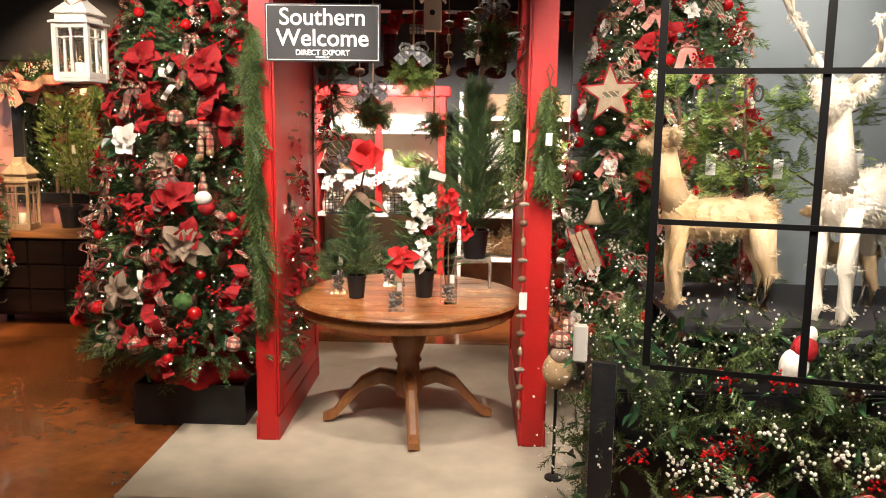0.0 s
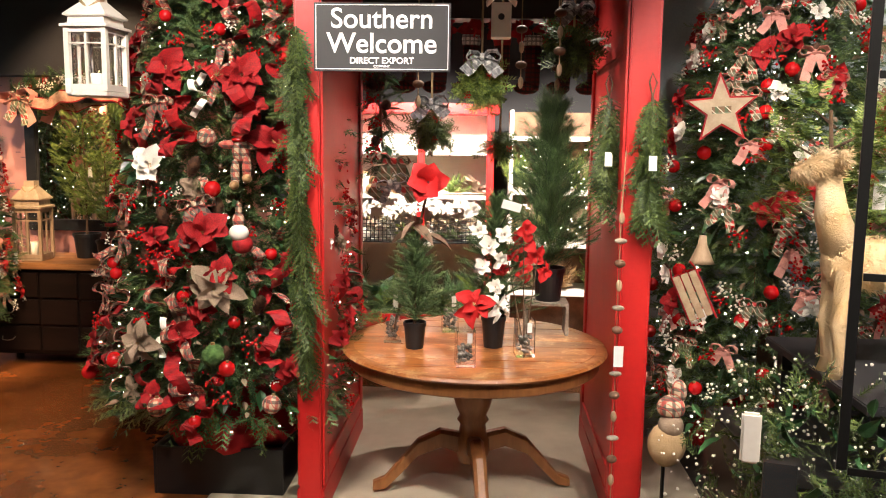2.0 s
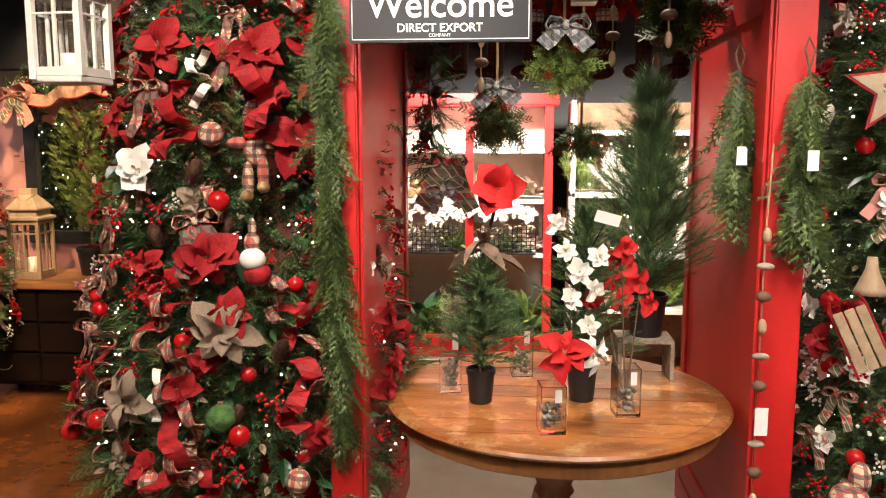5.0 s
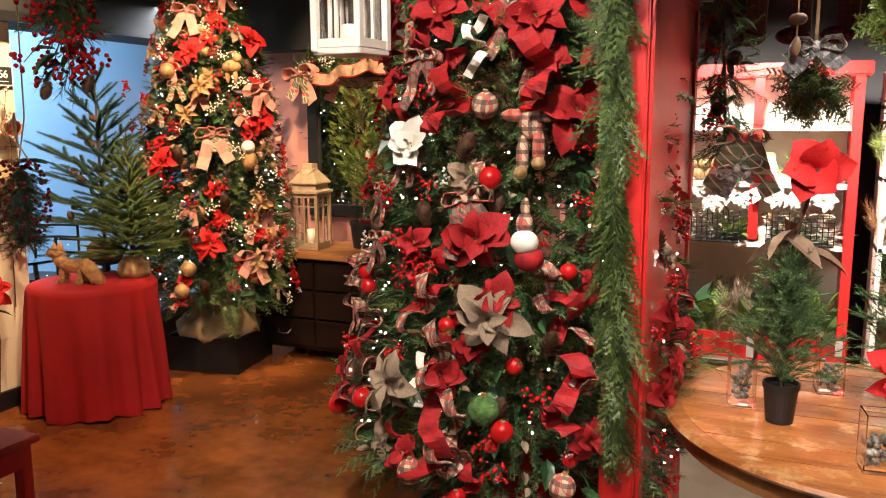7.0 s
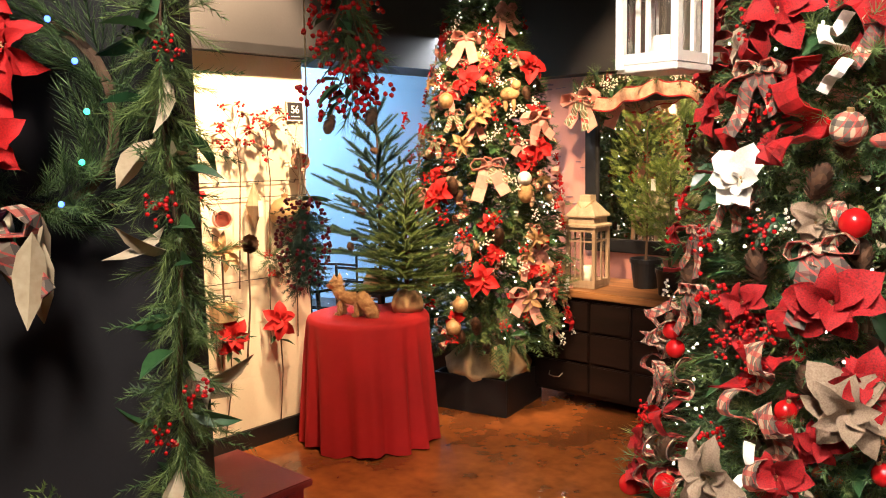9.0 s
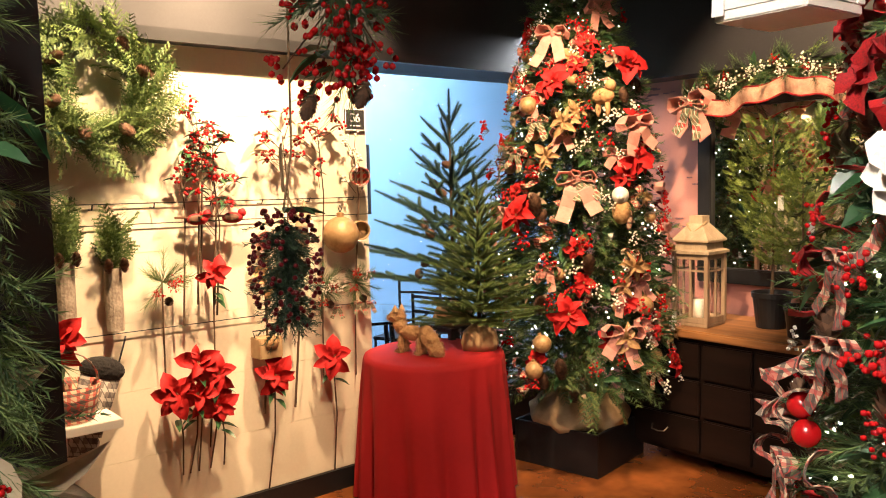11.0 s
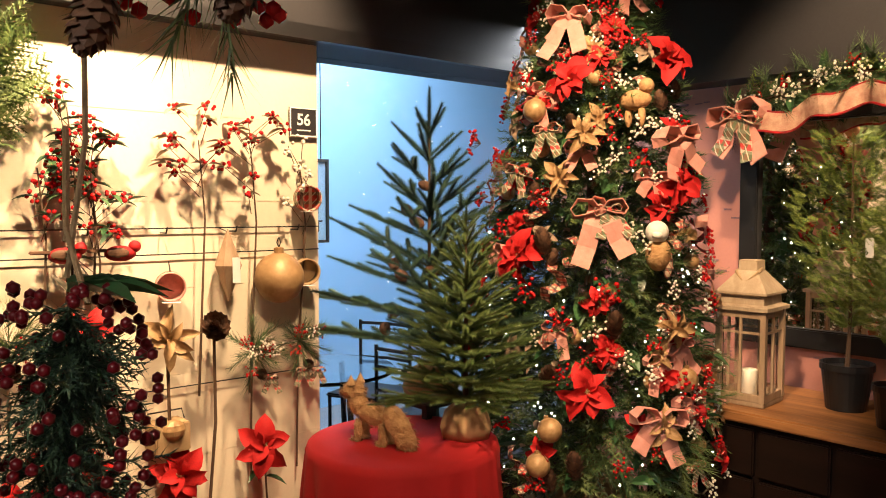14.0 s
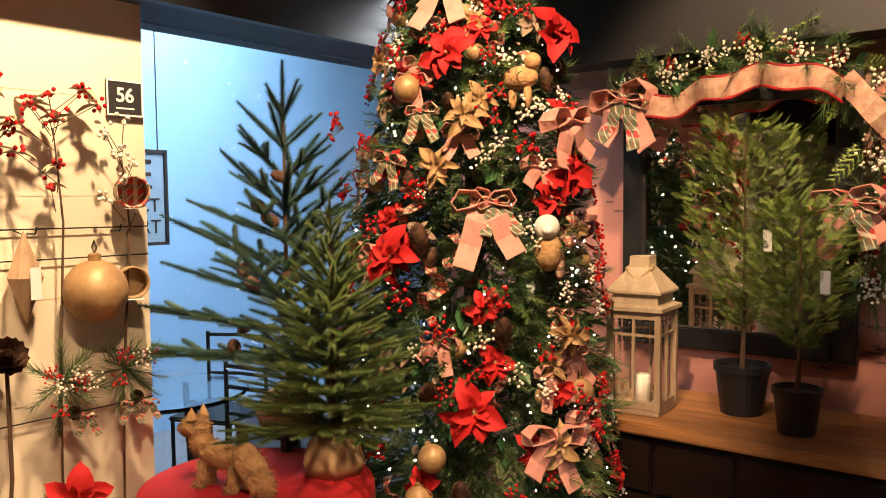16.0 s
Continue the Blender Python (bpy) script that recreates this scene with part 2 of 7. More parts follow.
def worn(name, c1, c2, pale):
    """Plank wood: a tone for each board, and pale rubbed patches."""
    m = wood(name, c1, c2, 5, 0.34, (2.2, 9, 9), 0.15)
    nt = m.node_tree
    b = nt.nodes["Principled BSDF"]
    src = b.inputs["Base Color"].links[0].from_socket
    tc = nt.nodes.new("ShaderNodeTexCoord")
    n = nt.nodes.new("ShaderNodeTexNoise")
    n.inputs["Scale"].default_value, n.inputs["Detail"].default_value, n.inputs["Roughness"].default_value = 7, 6, 0.7
    nt.links.new(tc.outputs["Object"], n.inputs["Vector"])
    r = nt.nodes.new("ShaderNodeValToRGB")
    r.color_ramp.elements[0].position, r.color_ramp.elements[1].position = 0.53, 0.68
    r.color_ramp.elements[1].color = (0.8, 0.8, 0.8, 1)
    nt.links.new(n.outputs["Fac"], r.inputs[0])
    mx = nt.nodes.new("ShaderNodeMix")
    mx.data_type = "RGBA"
    nt.links.new(r.outputs[0], mx.inputs[0])
    nt.links.new(src, mx.inputs[6])
    mx.inputs[7].default_value = (*pale, 1)
    info = nt.nodes.new("ShaderNodeObjectInfo")
    rng = nt.nodes.new("ShaderNodeMapRange")
    rng.inputs[3].default_value, rng.inputs[4].default_value = 0.68, 1.15
    nt.links.new(info.outputs["Random"], rng.inputs[0])
    hsv = nt.nodes.new("ShaderNodeHueSaturation")
    nt.links.new(rng.outputs[0], hsv.inputs["Value"])
    nt.links.new(mx.outputs[2], hsv.inputs["Color"])
    nt.links.new(hsv.outputs[0], b.inputs["Base Color"])
    return m


M["oakplank"] = worn("worn_oak_boards", (0.50, 0.19, 0.05), (0.19, 0.055, 0.013), (0.78, 0.50, 0.24))

# ---- tools ----


def obj(name, me, material, parent=None, label=""):
    ob = new(name, me)
    if material is not None and not me.materials:
        me.materials.append(material)
    if parent is not None:
        ob.parent = parent
    if label:
        ob["label"] = label
    return ob


def part(name, bm, material, parent=None, label="", smooth=False):
    me = bpy.data.meshes.new(name)
    bm.to_mesh(me)
    bm.free()
    if smooth:
        for p in me.polygons:
            p.use_smooth = True
    return obj(name, me, material, parent, label)


def thing(name, label, category, group="", m=None):
    ob = tagged(new(name), label, category, group)
    ob.empty_display_size = 0.05
    if m is not None:
        ob.matrix_basis = m
    return ob


def structure(name, bm, material, label=""):
    return tagged(part(name, bm, material), label, "", "", "structure")


def np_mesh(name, V, F):
    me = bpy.data.meshes.new(name)
    me.from_pydata(V.tolist(), [], F.tolist())
    return me


def scatter(tv, tf, ms):
    """Many copies of one small shape, joined: vertices and faces."""
    ms = np.array([np.array(m) for m in ms])
    V = np.einsum("kij,nj->kni", ms[:, :3, :3], tv) + ms[:, None, :3, 3]
    F = tf[None] + (np.arange(len(ms)) * len(tv))[:, None, None]
    return V.reshape(-1, 3), F.reshape(-1, tf.shape[1])


def join(*vf):
    V, F, n = [], [], 0
    for v, f in vf:
        V.append(v), F.append(f + n)
        n += len(v)
    return np.concatenate(V), np.concatenate(F)


def box(bm, x0, x1, y0, y1, z0, z1, bevel=0.0):
    r = bmesh.ops.create_cube(bm, size=1)
    for v in r["verts"]:
        v.co = ((x0 + x1) / 2 + v.co.x * (x1 - x0), (y0 + y1) / 2 + v.co.y * (y1 - y0), (z0 + z1) / 2 + v.co.z * (z1 - z0))
    if bevel:
        edges = list({e for v in r["verts"] for e in v.link_edges})
        bmesh.ops.bevel(bm, geom=edges, offset=bevel, segments=2, affect="EDGES")
    return bm


def boxed(*a, **k):
    return box(bmesh.new(), *a, **k)


def lathe(bm, profile, seg=24, centre=(0, 0, 0), squash=1.0):
    rings = []
    for r, z in profile:
        rings.append([bm.verts.new((centre[0] + r * math.cos(2 * math.pi * i / seg), centre[1] + squash * r * math.sin(2 * math.pi * i / seg), centre[2] + z)) for i in range(seg)])
    for a, b in zip(rings, rings[1:]):
        for i in range(seg):
            bm.faces.new((a[i], a[(i + 1) % seg], b[(i + 1) % seg], b[i]))
    for ring, flip in ((rings[0], True), (rings[-1], False)):
        if ring[0].co != ring[seg // 2].co:
            bm.faces.new(list(reversed(ring)) if flip else ring)
    bmesh.ops.remove_doubles(bm, verts=bm.verts, dist=1e-5)
    return bm


def tube(bm, pts, r, seg=6, taper=None):
    pts = [Vector(p) for p in pts]
    rings = []
    for i, p in enumerate(pts):
        d = (pts[min(i + 1, len(pts) - 1)] - pts[max(i - 1, 0)]).normalized()
        q = d.to_track_quat("Z", "Y")
        rr = r if taper is None else r + (taper - r) * i / (len(pts) - 1)
        rings.append([bm.verts.new(p + q @ Vector((rr * math.cos(2 * math.pi * k / seg), rr * math.sin(2 * math.pi * k / seg), 0))) for k in range(seg)])
    for a, b in zip(rings, rings[1:]):
        for k in range(seg):
            bm.faces.new((a[k], a[(k + 1) % seg], b[(k + 1) % seg], b[k]))
    bm.faces.new(list(reversed(rings[0])))
    bm.faces.new(rings[-1])
    return bm


def blob(bm, p, r, seg=10, m=None):
    mm = Matrix.Translation(p) @ (m or Matrix()) @ Matrix.Diagonal((*(r if hasattr(r, "__len__") else (r, r, r)), 1))
    bmesh.ops.create_uvsphere(bm, u_segments=seg, v_segments=max(4, seg * 2 // 3), radius=1, matrix=mm)
    return bm


def strip(bm, pts, width, side=(0, 0, 1), thick=0.0015):
    """A ribbon along points, its breadth along side, with a little thickness."""
    side = Vector(side).normalized()
    pts = [Vector(p) for p in pts]
    rows = []
    for i, p in enumerate(pts):
        d = (pts[min(i + 1, len(pts) - 1)] - pts[max(i - 1, 0)]).normalized()
        s = (side - d * side.dot(d)).normalized() * width / 2
        n = d.cross(s).normalized() * thick
        rows.append([bm.verts.new(p - s + n), bm.verts.new(p + n * 2.5), bm.verts.new(p + s + n), bm.verts.new(p + s - n), bm.verts.new(p - s - n)])
    for a, b in zip(rows, rows[1:]):
        for k in range(5):
            bm.faces.new((a[k], a[(k + 1) % 5], b[(k + 1) % 5], b[k]))
    return bm


def lettering(text, size, material, parent, m, name="lettering", bold=0.0):
    c = bpy.data.curves.new(name, "FONT")
    c.body, c.size, c.align_x, c.align_y, c.extrude, c.offset = text, size, "CENTER", "CENTER", 0.0012, bold
    tmp = bpy.data.objects.new(name, c)
    me = bpy.data.meshes.new_from_object(tmp)
    bpy.data.objects.remove(tmp)
    ob = obj(name, me, material, parent)
    ob.matrix_basis = m
    return ob


def rnd(a, b):
    return random.uniform(a, b)


def aim(p, d, roll=0.0, s=1.0):
    """A pose at p whose +z looks along d."""
    q = Vector(d).normalized().to_track_quat("Z", "Y")
    return Matrix.Translation(p) @ q.to_matrix().to_4x4() @ pose(0, 0, 0, 0, 0, roll) @ Matrix.Diagonal((s, s, s, 1))


def aim_x(p, d, roll=0.0, s=1.0):
    """A pose at p whose +x points along d."""
    q = Vector(d).normalized().to_track_quat("X", "Z")
    return Matrix.Translation(p) @ q.to_matrix().to_4x4() @ pose(0, 0, 0, roll, 0, 0) @ Matrix.Diagonal((s, s, s, 1))


PROTO, BUILD, COUNT = {}, {}, {}


def put(kind, build, m, label=""):
    """One more of a kind: the first three are built, each a little different, the rest are copies."""
    BUILD.setdefault(kind, build)
    n = COUNT.get(kind, 0)
    COUNT[kind] = n + 1
    key = (kind, n % 3)
    if key not in PROTO:
        ob = BUILD[kind]()
        ob.matrix_basis = m
        PROTO[key] = (ob, ob["label"])
    else:
        s = PROTO[key][0].scale
        ob = copy_thing(PROTO[key][0], m @ Matrix.Diagonal((1 / s.x, 1 / s.y, 1 / s.z, 1)))
        ob["label"] = PROTO[key][1]
    if label:
        ob["label"] = label
    return ob


# foliage shapes, all along +x, one unit long


def needle_twig(n=34, length=0.22, width=0.012, lean=0.9, flat=0.0):
    V, F = [], []
    for k in range(3):
        a = k * 2.094
        V += [(0, 0.012 * math.cos(a), 0.012 * math.sin(a))]
    V.append((1, 0, 0))
    F += [(0, 1, 3), (1, 2, 3), (2, 0, 3)]
    for i in range(n):
        s = 0.04 + 0.96 * i / n
        a = i * 2.4
        d = Vector((lean, math.cos(a), math.sin(a) * (1 - flat) + 0.15)).normalized() * length * (1 - 0.35 * s)
        w = Vector((0, -math.sin(a), math.cos(a))) * width
        b = Vector((s, 0, 0))
        j = len(V)
        V += [tuple(b - w), tuple(b + w), tuple(b + d)]
        F.append((j, j + 1, j + 2))
    return np.array(V, float), np.array(F)


def frond(n=9, droop=0.25, spread=0.34, width=0.02):
    """A flat cedar spray with side sprays and scale-like tips."""
    V, F = [], []

    def tri(a, b, c):
        j = len(V)
        V.extend([tuple(a), tuple(b), tuple(c)])
        F.append((j, j + 1, j + 2))

    def centre(s):
        return Vector((s, 0, -droop * s * s))

    for i in range(n):
        a, b = centre(i / n), centre((i + 1) / n)
        w = Vector((0, width * 0.5, 0))
        tri(a - w, a + w, b)
        for side in (-1, 1):
            L = spread * (1 - 0.75 * abs(i / n - 0.25))
            d = Vector((0.75, side * 0.8, -0.25 - 0.2 * (i % 2))).normalized() * L
            n_ = Vector((-d.y, d.x, 0.1)).normalized() * width
            tri(a - n_, a + n_, a + d)
            for u in (0.35, 0.65):
                for s2 in (-1, 1):
                    e = (d.normalized() + n_.normalized() * s2 * 0.8).normalized() * L * 0.38
                    tri(a + d * u - d.normalized() * width, a + d * u + d.normalized() * width, a + d * u + e)
    return np.array(V, float), np.array(F)


def leaf_shape(width=0.34, fold=0.12, curl=0.2):
    V, F = [], []
    prof = [(0, 0.03), (0.25, 0.8), (0.5, 1), (0.75, 0.7), (1, 0.02)]
    for s, w in prof:
        z = -curl * s * s
        V += [(s, -w * width / 2, z + fold * w), (s, 0, z), (s, w * width / 2, z + fold * w)]
    for i in range(4):
        a = i * 3
        F += [(a, a + 1, a + 4, a + 3), (a + 1, a + 2, a + 5, a + 4)]
    return np.array(V, float), np.array(F)


def petal_shape(width=0.42, curl=0.25, bend=0.0, turn=0.0):
    """A pointed petal with a midrib and wavy edges."""
    V, F = [], []
    prof = [(0, 0.10), (0.15, 0.5), (0.32, 0.88), (0.5, 1.0), (0.68, 0.93), (0.85, 0.62), (1.0, 0.06)]
    for i, (s, w) in enumerate(prof):
        z = 0.16 * math.sin(s * 2.4) - curl * s * s
        e = 0.055 * (1 if i % 2 else -1)
        for k in (-1, -0.5, 0, 0.5, 1):
            V.append((s - 0.04 * abs(k), k * w * width / 2 + bend * s * s, z + 0.17 * abs(k) * w + e * k * w + turn * k * w * s))
    for i in range(len(prof) - 1):
        for k in range(4):
            a = i * 5 + k
            F.append((a, a + 1, a + 6, a + 5))
    return np.array(V, float), np.array(F)


TWIG, FINE, BRUSH = needle_twig(38, 0.22, 0.016), needle_twig(34, 0.30, 0.02, 1.2), needle_twig(74, 0.30, 0.024, 0.9)
LONG = needle_twig(46, 0.55, 0.010, 1.5)
FROND, SOFT = frond(8, 0.25, 0.34, 0.024), frond(7, 0.1, 0.42, 0.034)
LEAF = leaf_shape()


def tilt(a, up):
    return Vector((math.cos(a) * math.cos(up), math.sin(a) * math.cos(up), math.sin(up)))


def crown_poses(radius, z0, z1, n, size, up=(-0.2, 0.5), inner=0.35):
    out = []
    for i in range(n):
        z = z0 + (z1 - z0) * random.random() ** 1.15
        a = random.random() * 2 * math.pi
        R = radius(z) * (0.93 + 0.10 * math.sin(a * 5 + z * 9) * math.sin(z * 17 + a) + 0.11 * math.sin(a * 3 - z * 7 + 1))
        r = R * (inner + (1 - inner) * math.sqrt(random.random())) - size * 0.5
        out.append(aim_x((math.cos(a) * max(r, 0), math.sin(a) * max(r, 0), z), tilt(a + rnd(-0.5, 0.5), rnd(*up)), rnd(-40, 40), size * rnd(0.7, 1.25)))
    return out


def lerp(z, zs, rs):
    return float(np.interp(z, zs, rs))

# ---- structure ----
# the floor is blotchy stained concrete
structure("floor", boxed(-4.9, 5.0, -6.0, 5.5, -0.1, 0.0), M["floor"], "polished reddish brown stained concrete floor")
structure("ceiling", boxed(-4.9, 5.0, -6.0, 5.5, 3.2, 3.3), M["black"], "black painted ceiling")
wall_w = structure("wall_west", boxed(-4.66, -4.52, -6.0, 0.81, 0.11, 2.25), M["cream"], "cream plaster wall hung with stems")
for k in range(7):
    board = part("panel", boxed(-4.5195, -4.5175, -6.0, 0.808, 0.114 + 0.305 * k, 0.114 + 0.305 * (k + 1) - 0.002), M["cream"], wall_w)
structure("baseboard", boxed(-4.66, -4.50, -6.0, 0.815, 0.0, 0.11), M["black"], "black painted baseboard")
structure("wall_header", boxed(-4.85, -4.42, -6.0, 2.72, 2.25, 3.2), M["charcoal"], "dark bulkhead over the window")
structure("trim", boxed(-4.44, -4.405, -6.0, 2.62, 2.245, 2.30), M["black"], "black trim along the bulkhead")
structure("wall_north", boxed(-4.85, -1.75, 2.72, 2.86, 0.0, 2.2), M["toile"], "dusty rose papered wall with dark scenes")
structure("wall_north_header", boxed(-4.42, -1.75, 2.52, 2.86, 2.2, 3.2), M["charcoal"], "dark bulkhead over the papered wall")
structure("wall_south", boxed(-4.9, 5.0, -6.1, -6.0, 0, 3.2), M["charcoal"])
structure("wall_east", boxed(4.9, 5.0, -6.0, 5.5, 0, 3.2), M["charcoal"])
structure("wall_back", boxed(-1.75, 5.0, 4.2, 4.3, 0, 3.2), M["charcoal"], "dark back wall of the shop")
structure("wall_partition", boxed(-1.85, -1.75, 2.86, 4.3, 0, 3.2), M["charcoal"])
structure("window_sill", boxed(-4.80, -4.56, 0.81, 2.72, 0.0, 0.30), M["black"], "low dark sill under the window")
w1 = structure("window_1", boxed(-4.735, -4.725, 0.82, 2.72, 0.30, 2.25), M["glass"], "large clear shop window")
w1.visible_shadow = False
for y in (0.83, 2.68):
    part("window_frame", boxed(-4.76, -4.70, y - 0.02, y + 0.02, 0.30, 2.25), M["black"], w1)

# dark scenes printed on the paper
bm = bmesh.new()
for i in range(70):
    x, z = rnd(-4.4, -1.9), rnd(0.85, 2.15)
    for k in range(random.randint(2, 5)):
        dx, dz, l, h = rnd(-0.06, 0.06), rnd(-0.03, 0.03), rnd(0.01, 0.07), rnd(0.004, 0.012)
        box(bm, x + dx, x + dx + l, 2.716, 2.7195, z + dz, z + dz + h)
structure("trim_print", bm, mat("toile_print", (0.14, 0.10, 0.13), (0.30, 0.14, 0.14), 60, 0.85), "dark printed figures on the wallpaper")

# rug
rug = tagged(part("rug", boxed(-1.30, 1.9, -0.90, 1.78, 0.002, 0.012, bevel=0.003), M["rug"]), "flat woven beige rug on the stained concrete floor", "rug")
rug_hem = part("hem", boxed(-1.30, 1.9, -0.925, -0.901, 0.002, 0.014), M["rug"], rug)

# outside the window
structure("backdrop", boxed(-7.3, -7.2, -3, 8, -0.1, 4.2), M["blue"], "bright blue wall beyond the window")
structure("pavement", boxed(-7.2, -4.9, -3, 8, -0.12, -0.02), M["greytile"], "grey blue floor outside the window")
ext = thing("wall_sign", "framed pale blue sign with dark letters", "sign", m=pose(-6.55, 1.98, 1.64, 90, 0, 90))
for x in (-0.2, 0.2):
    part("hanger", tube(bmesh.new(), [(x, 0.29, 0), (x, 2.2, 0), (x, 2.2, -0.64)], 0.004, 5), M["metal"], ext)
part("board", boxed(-0.24, 0.24, -0.29, 0.29, -0.01, 0.01, bevel=0.003), mat("sign_blue", (0.30, 0.48, 0.66), None, 3, 0.6), ext)
for a, b, c, d in ((-0.25, 0.25, 0.27, 0.29), (-0.25, 0.25, -0.29, -0.27), (-0.25, -0.23, -0.27, 0.27), (0.23, 0.25, -0.27, 0.27)):
    part("frame", boxed(a, b, c, d, 0.01, 0.025), M["ink"], ext)
for txt, z, s in (("E", 0.13, 0.26), ("ECT", -0.05, 0.12), ("ART", -0.18, 0.12)):
    lettering(txt, s, M["ink"], ext, pose(0.09, z, 0.013))


def cafe_table():
    t = thing("cafe_table", "round glass cafe table with dark iron legs", "table")
    part("tabletop", lathe(bmesh.new(), [(0.40, 0.70), (0.41, 0.71), (0.40, 0.72)], 32), M["smoke"], t)
    for k in range(3):
        a = k * 2.09
        part("leg", tube(bmesh.new(), [(0.3 * math.cos(a), 0.3 * math.sin(a), 0), (0.24 * math.cos(a), 0.24 * math.sin(a), 0.69)], 0.018), M["metal"], t)
    return t


put("cafe_table", cafe_table, pose(-5.6, 1.55, -0.02))


def cafe_chair():
    c = thing("cafe_chair", "dark metal cafe chair beyond the window", "chair", "cafe chairs")
    part("seat", boxed(-0.2, 0.2, -0.2, 0.2, 0.43, 0.455, bevel=0.01), M["metal"], c)
    for x in (-0.18, 0.18):
        for y in (-0.18, 0.18):
            part("leg", tube(bmesh.new(), [(x, y, 0), (x, y, 0.44)], 0.012), M["metal"], c)
    for z in (0.62, 0.75, 0.85):
        part("rail", tube(bmesh.new(), [(-0.19, 0.19, z), (0, 0.23, z), (0.19, 0.19, z)], 0.011), M["metal"], c)
    for x in (-0.19, 0.19):
        part("back_post", tube(bmesh.new(), [(x, 0.19, 0.44), (x, 0.19, 0.87)], 0.012), M["metal"], c)
    return c


for x, y, r in ((-5.95, 1.15, 120), (-5.2, 1.95, 200), (-5.9, 2.1, 20)):
    put("cafe_chair", cafe_chair, pose(x, y, -0.02, 0, 0, r))

# ---- red display panels and the round table ----


def red_panel(x0, x1):
    p = thing("red_partition", "red painted wooden partition standing on rug", "partition", "red panels", pose(x0, -0.23, 0.012))
    w = x1 - x0
    part("core", boxed(0, w, 0, 1.17, 0, 3.0, bevel=0.006), M["redpanel"], p)
    for side, sx in ((-1, 0), (1, w)):
        a, b = (sx - 0.012, sx - 0.001) if side < 0 else (sx + 0.001, sx + 0.012)
        part("baseboard", boxed(a, b, 0.0, 1.17, 0, 0.13, bevel=0.003), M["redpanel"], p)
        for y0, y1, z0, z1 in ((0.02, 0.10, 0.14, 2.95), (1.07, 1.15, 0.14, 2.95), (0.105, 1.065, 2.10, 2.22), (0.105, 1.065, 0.14, 0.24)):
            part("stile" if z1 - z0 > 1 else "rail", boxed(a, b, y0, y1, z0, z1, bevel=0.003), M["redpanel"], p)
    return p


red_panel(-0.81, -0.71)
red_panel(0.60, 0.72)

TC = (-0.03, 0.14)
table = thing("round_table", "round honey oak pedestal table on the rug", "table", m=pose(*TC, 0.012))
part("tabletop", lathe(bmesh.new(), [(0, 0.718), (0.60, 0.718), (0.632, 0.724), (0.640, 0.734), (0.632, 0.745), (0.615, 0.748), (0.585, 0.748), (0.585, 0.742), (0, 0.742)], 72), M["oakplank"], table, smooth=False)
for k in range(9):
    y0, y1 = -0.583 + k * 0.1296, -0.583 + k * 0.1296 + 0.1256
    R = 0.5835
    ring = [R * Vector((math.cos(a), math.sin(a), 0)) for a in (radians(2.5 * i) for i in range(144)) if y0 <= R * math.sin(a) <= y1]
    ring += [Vector((sx * math.sqrt(max(R * R - y * y, 0)), y, 0)) for y in (y0, y1) for sx in (-1, 1) if abs(y) < R]
    mid = (y0 + y1) / 2
    ring.sort(key=lambda p: math.atan2((p.y - mid) * 4, p.x))
    bm = bmesh.new()
    f = bm.faces.new([bm.verts.new((p.x, p.y, 0.7425)) for p in ring])
    top = [v for v in bmesh.ops.extrude_face_region(bm, geom=[f])["geom"] if isinstance(v, bmesh.types.BMVert)]
    for v in top:
        v.co.z = 0.7478 + 0.0006 * (k % 3)
    bmesh.ops.recalc_face_normals(bm, faces=bm.faces)
    part("board", bm, M["oakplank"], table)
part("apron", lathe(bmesh.new(), [(0.0, 0.655), (0.595, 0.655), (0.602, 0.662), (0.602, 0.717), (0, 0.717)], 72), M["oakdark"], table)
part("pedestal", lathe(bmesh.new(), [(0, 0.15), (0.07, 0.15), (0.085, 0.20), (0.085, 0.27), (0.07, 0.29), (0.062, 0.34), (0.078, 0.36), (0.065, 0.385), (0.085, 0.43), (0.105, 0.50), (0.095, 0.56), (0.065, 0.60), (0.09, 0.62), (0.10, 0.654), (0, 0.654)], 32), M["oakdark"], table, smooth=True)
for k in range(4):
    a = radians(-82 + 90 * k)
    bm = bmesh.new()
    pts = [(0.06, 0.24), (0.16, 0.265), (0.27, 0.22), (0.36, 0.12), (0.43, 0.045), (0.49, 0.03)]
    rows = []
    for i, (r, z) in enumerate(pts):
        h, w = (0.055, 0.05, 0.045, 0.04, 0.032, 0.022)[i], (0.036, 0.034, 0.032, 0.03, 0.032, 0.03)[i]
        rows.append([bm.verts.new((r * math.cos(a) - s * w * math.sin(a), r * math.sin(a) + s * w * math.cos(a), max(z + d * h, 0.0))) for s, d in ((-1, -0.7), (1, -0.7), (1, 0.7), (0.5, 1), (-0.5, 1), (-1, 0.7))])
    for p, q in zip(rows, rows[1:]):
        for i in range(6):
            bm.faces.new((p[i], p[(i + 1) % 6], q[(i + 1) % 6], q[i]))
    bm.faces.new(rows[-1]), bm.faces.new(list(reversed(rows[0])))
    bmesh.ops.recalc_face_normals(bm, faces=bm.faces)
    part("foot", bm, M["oakdark"], table)
TOP = 0.762

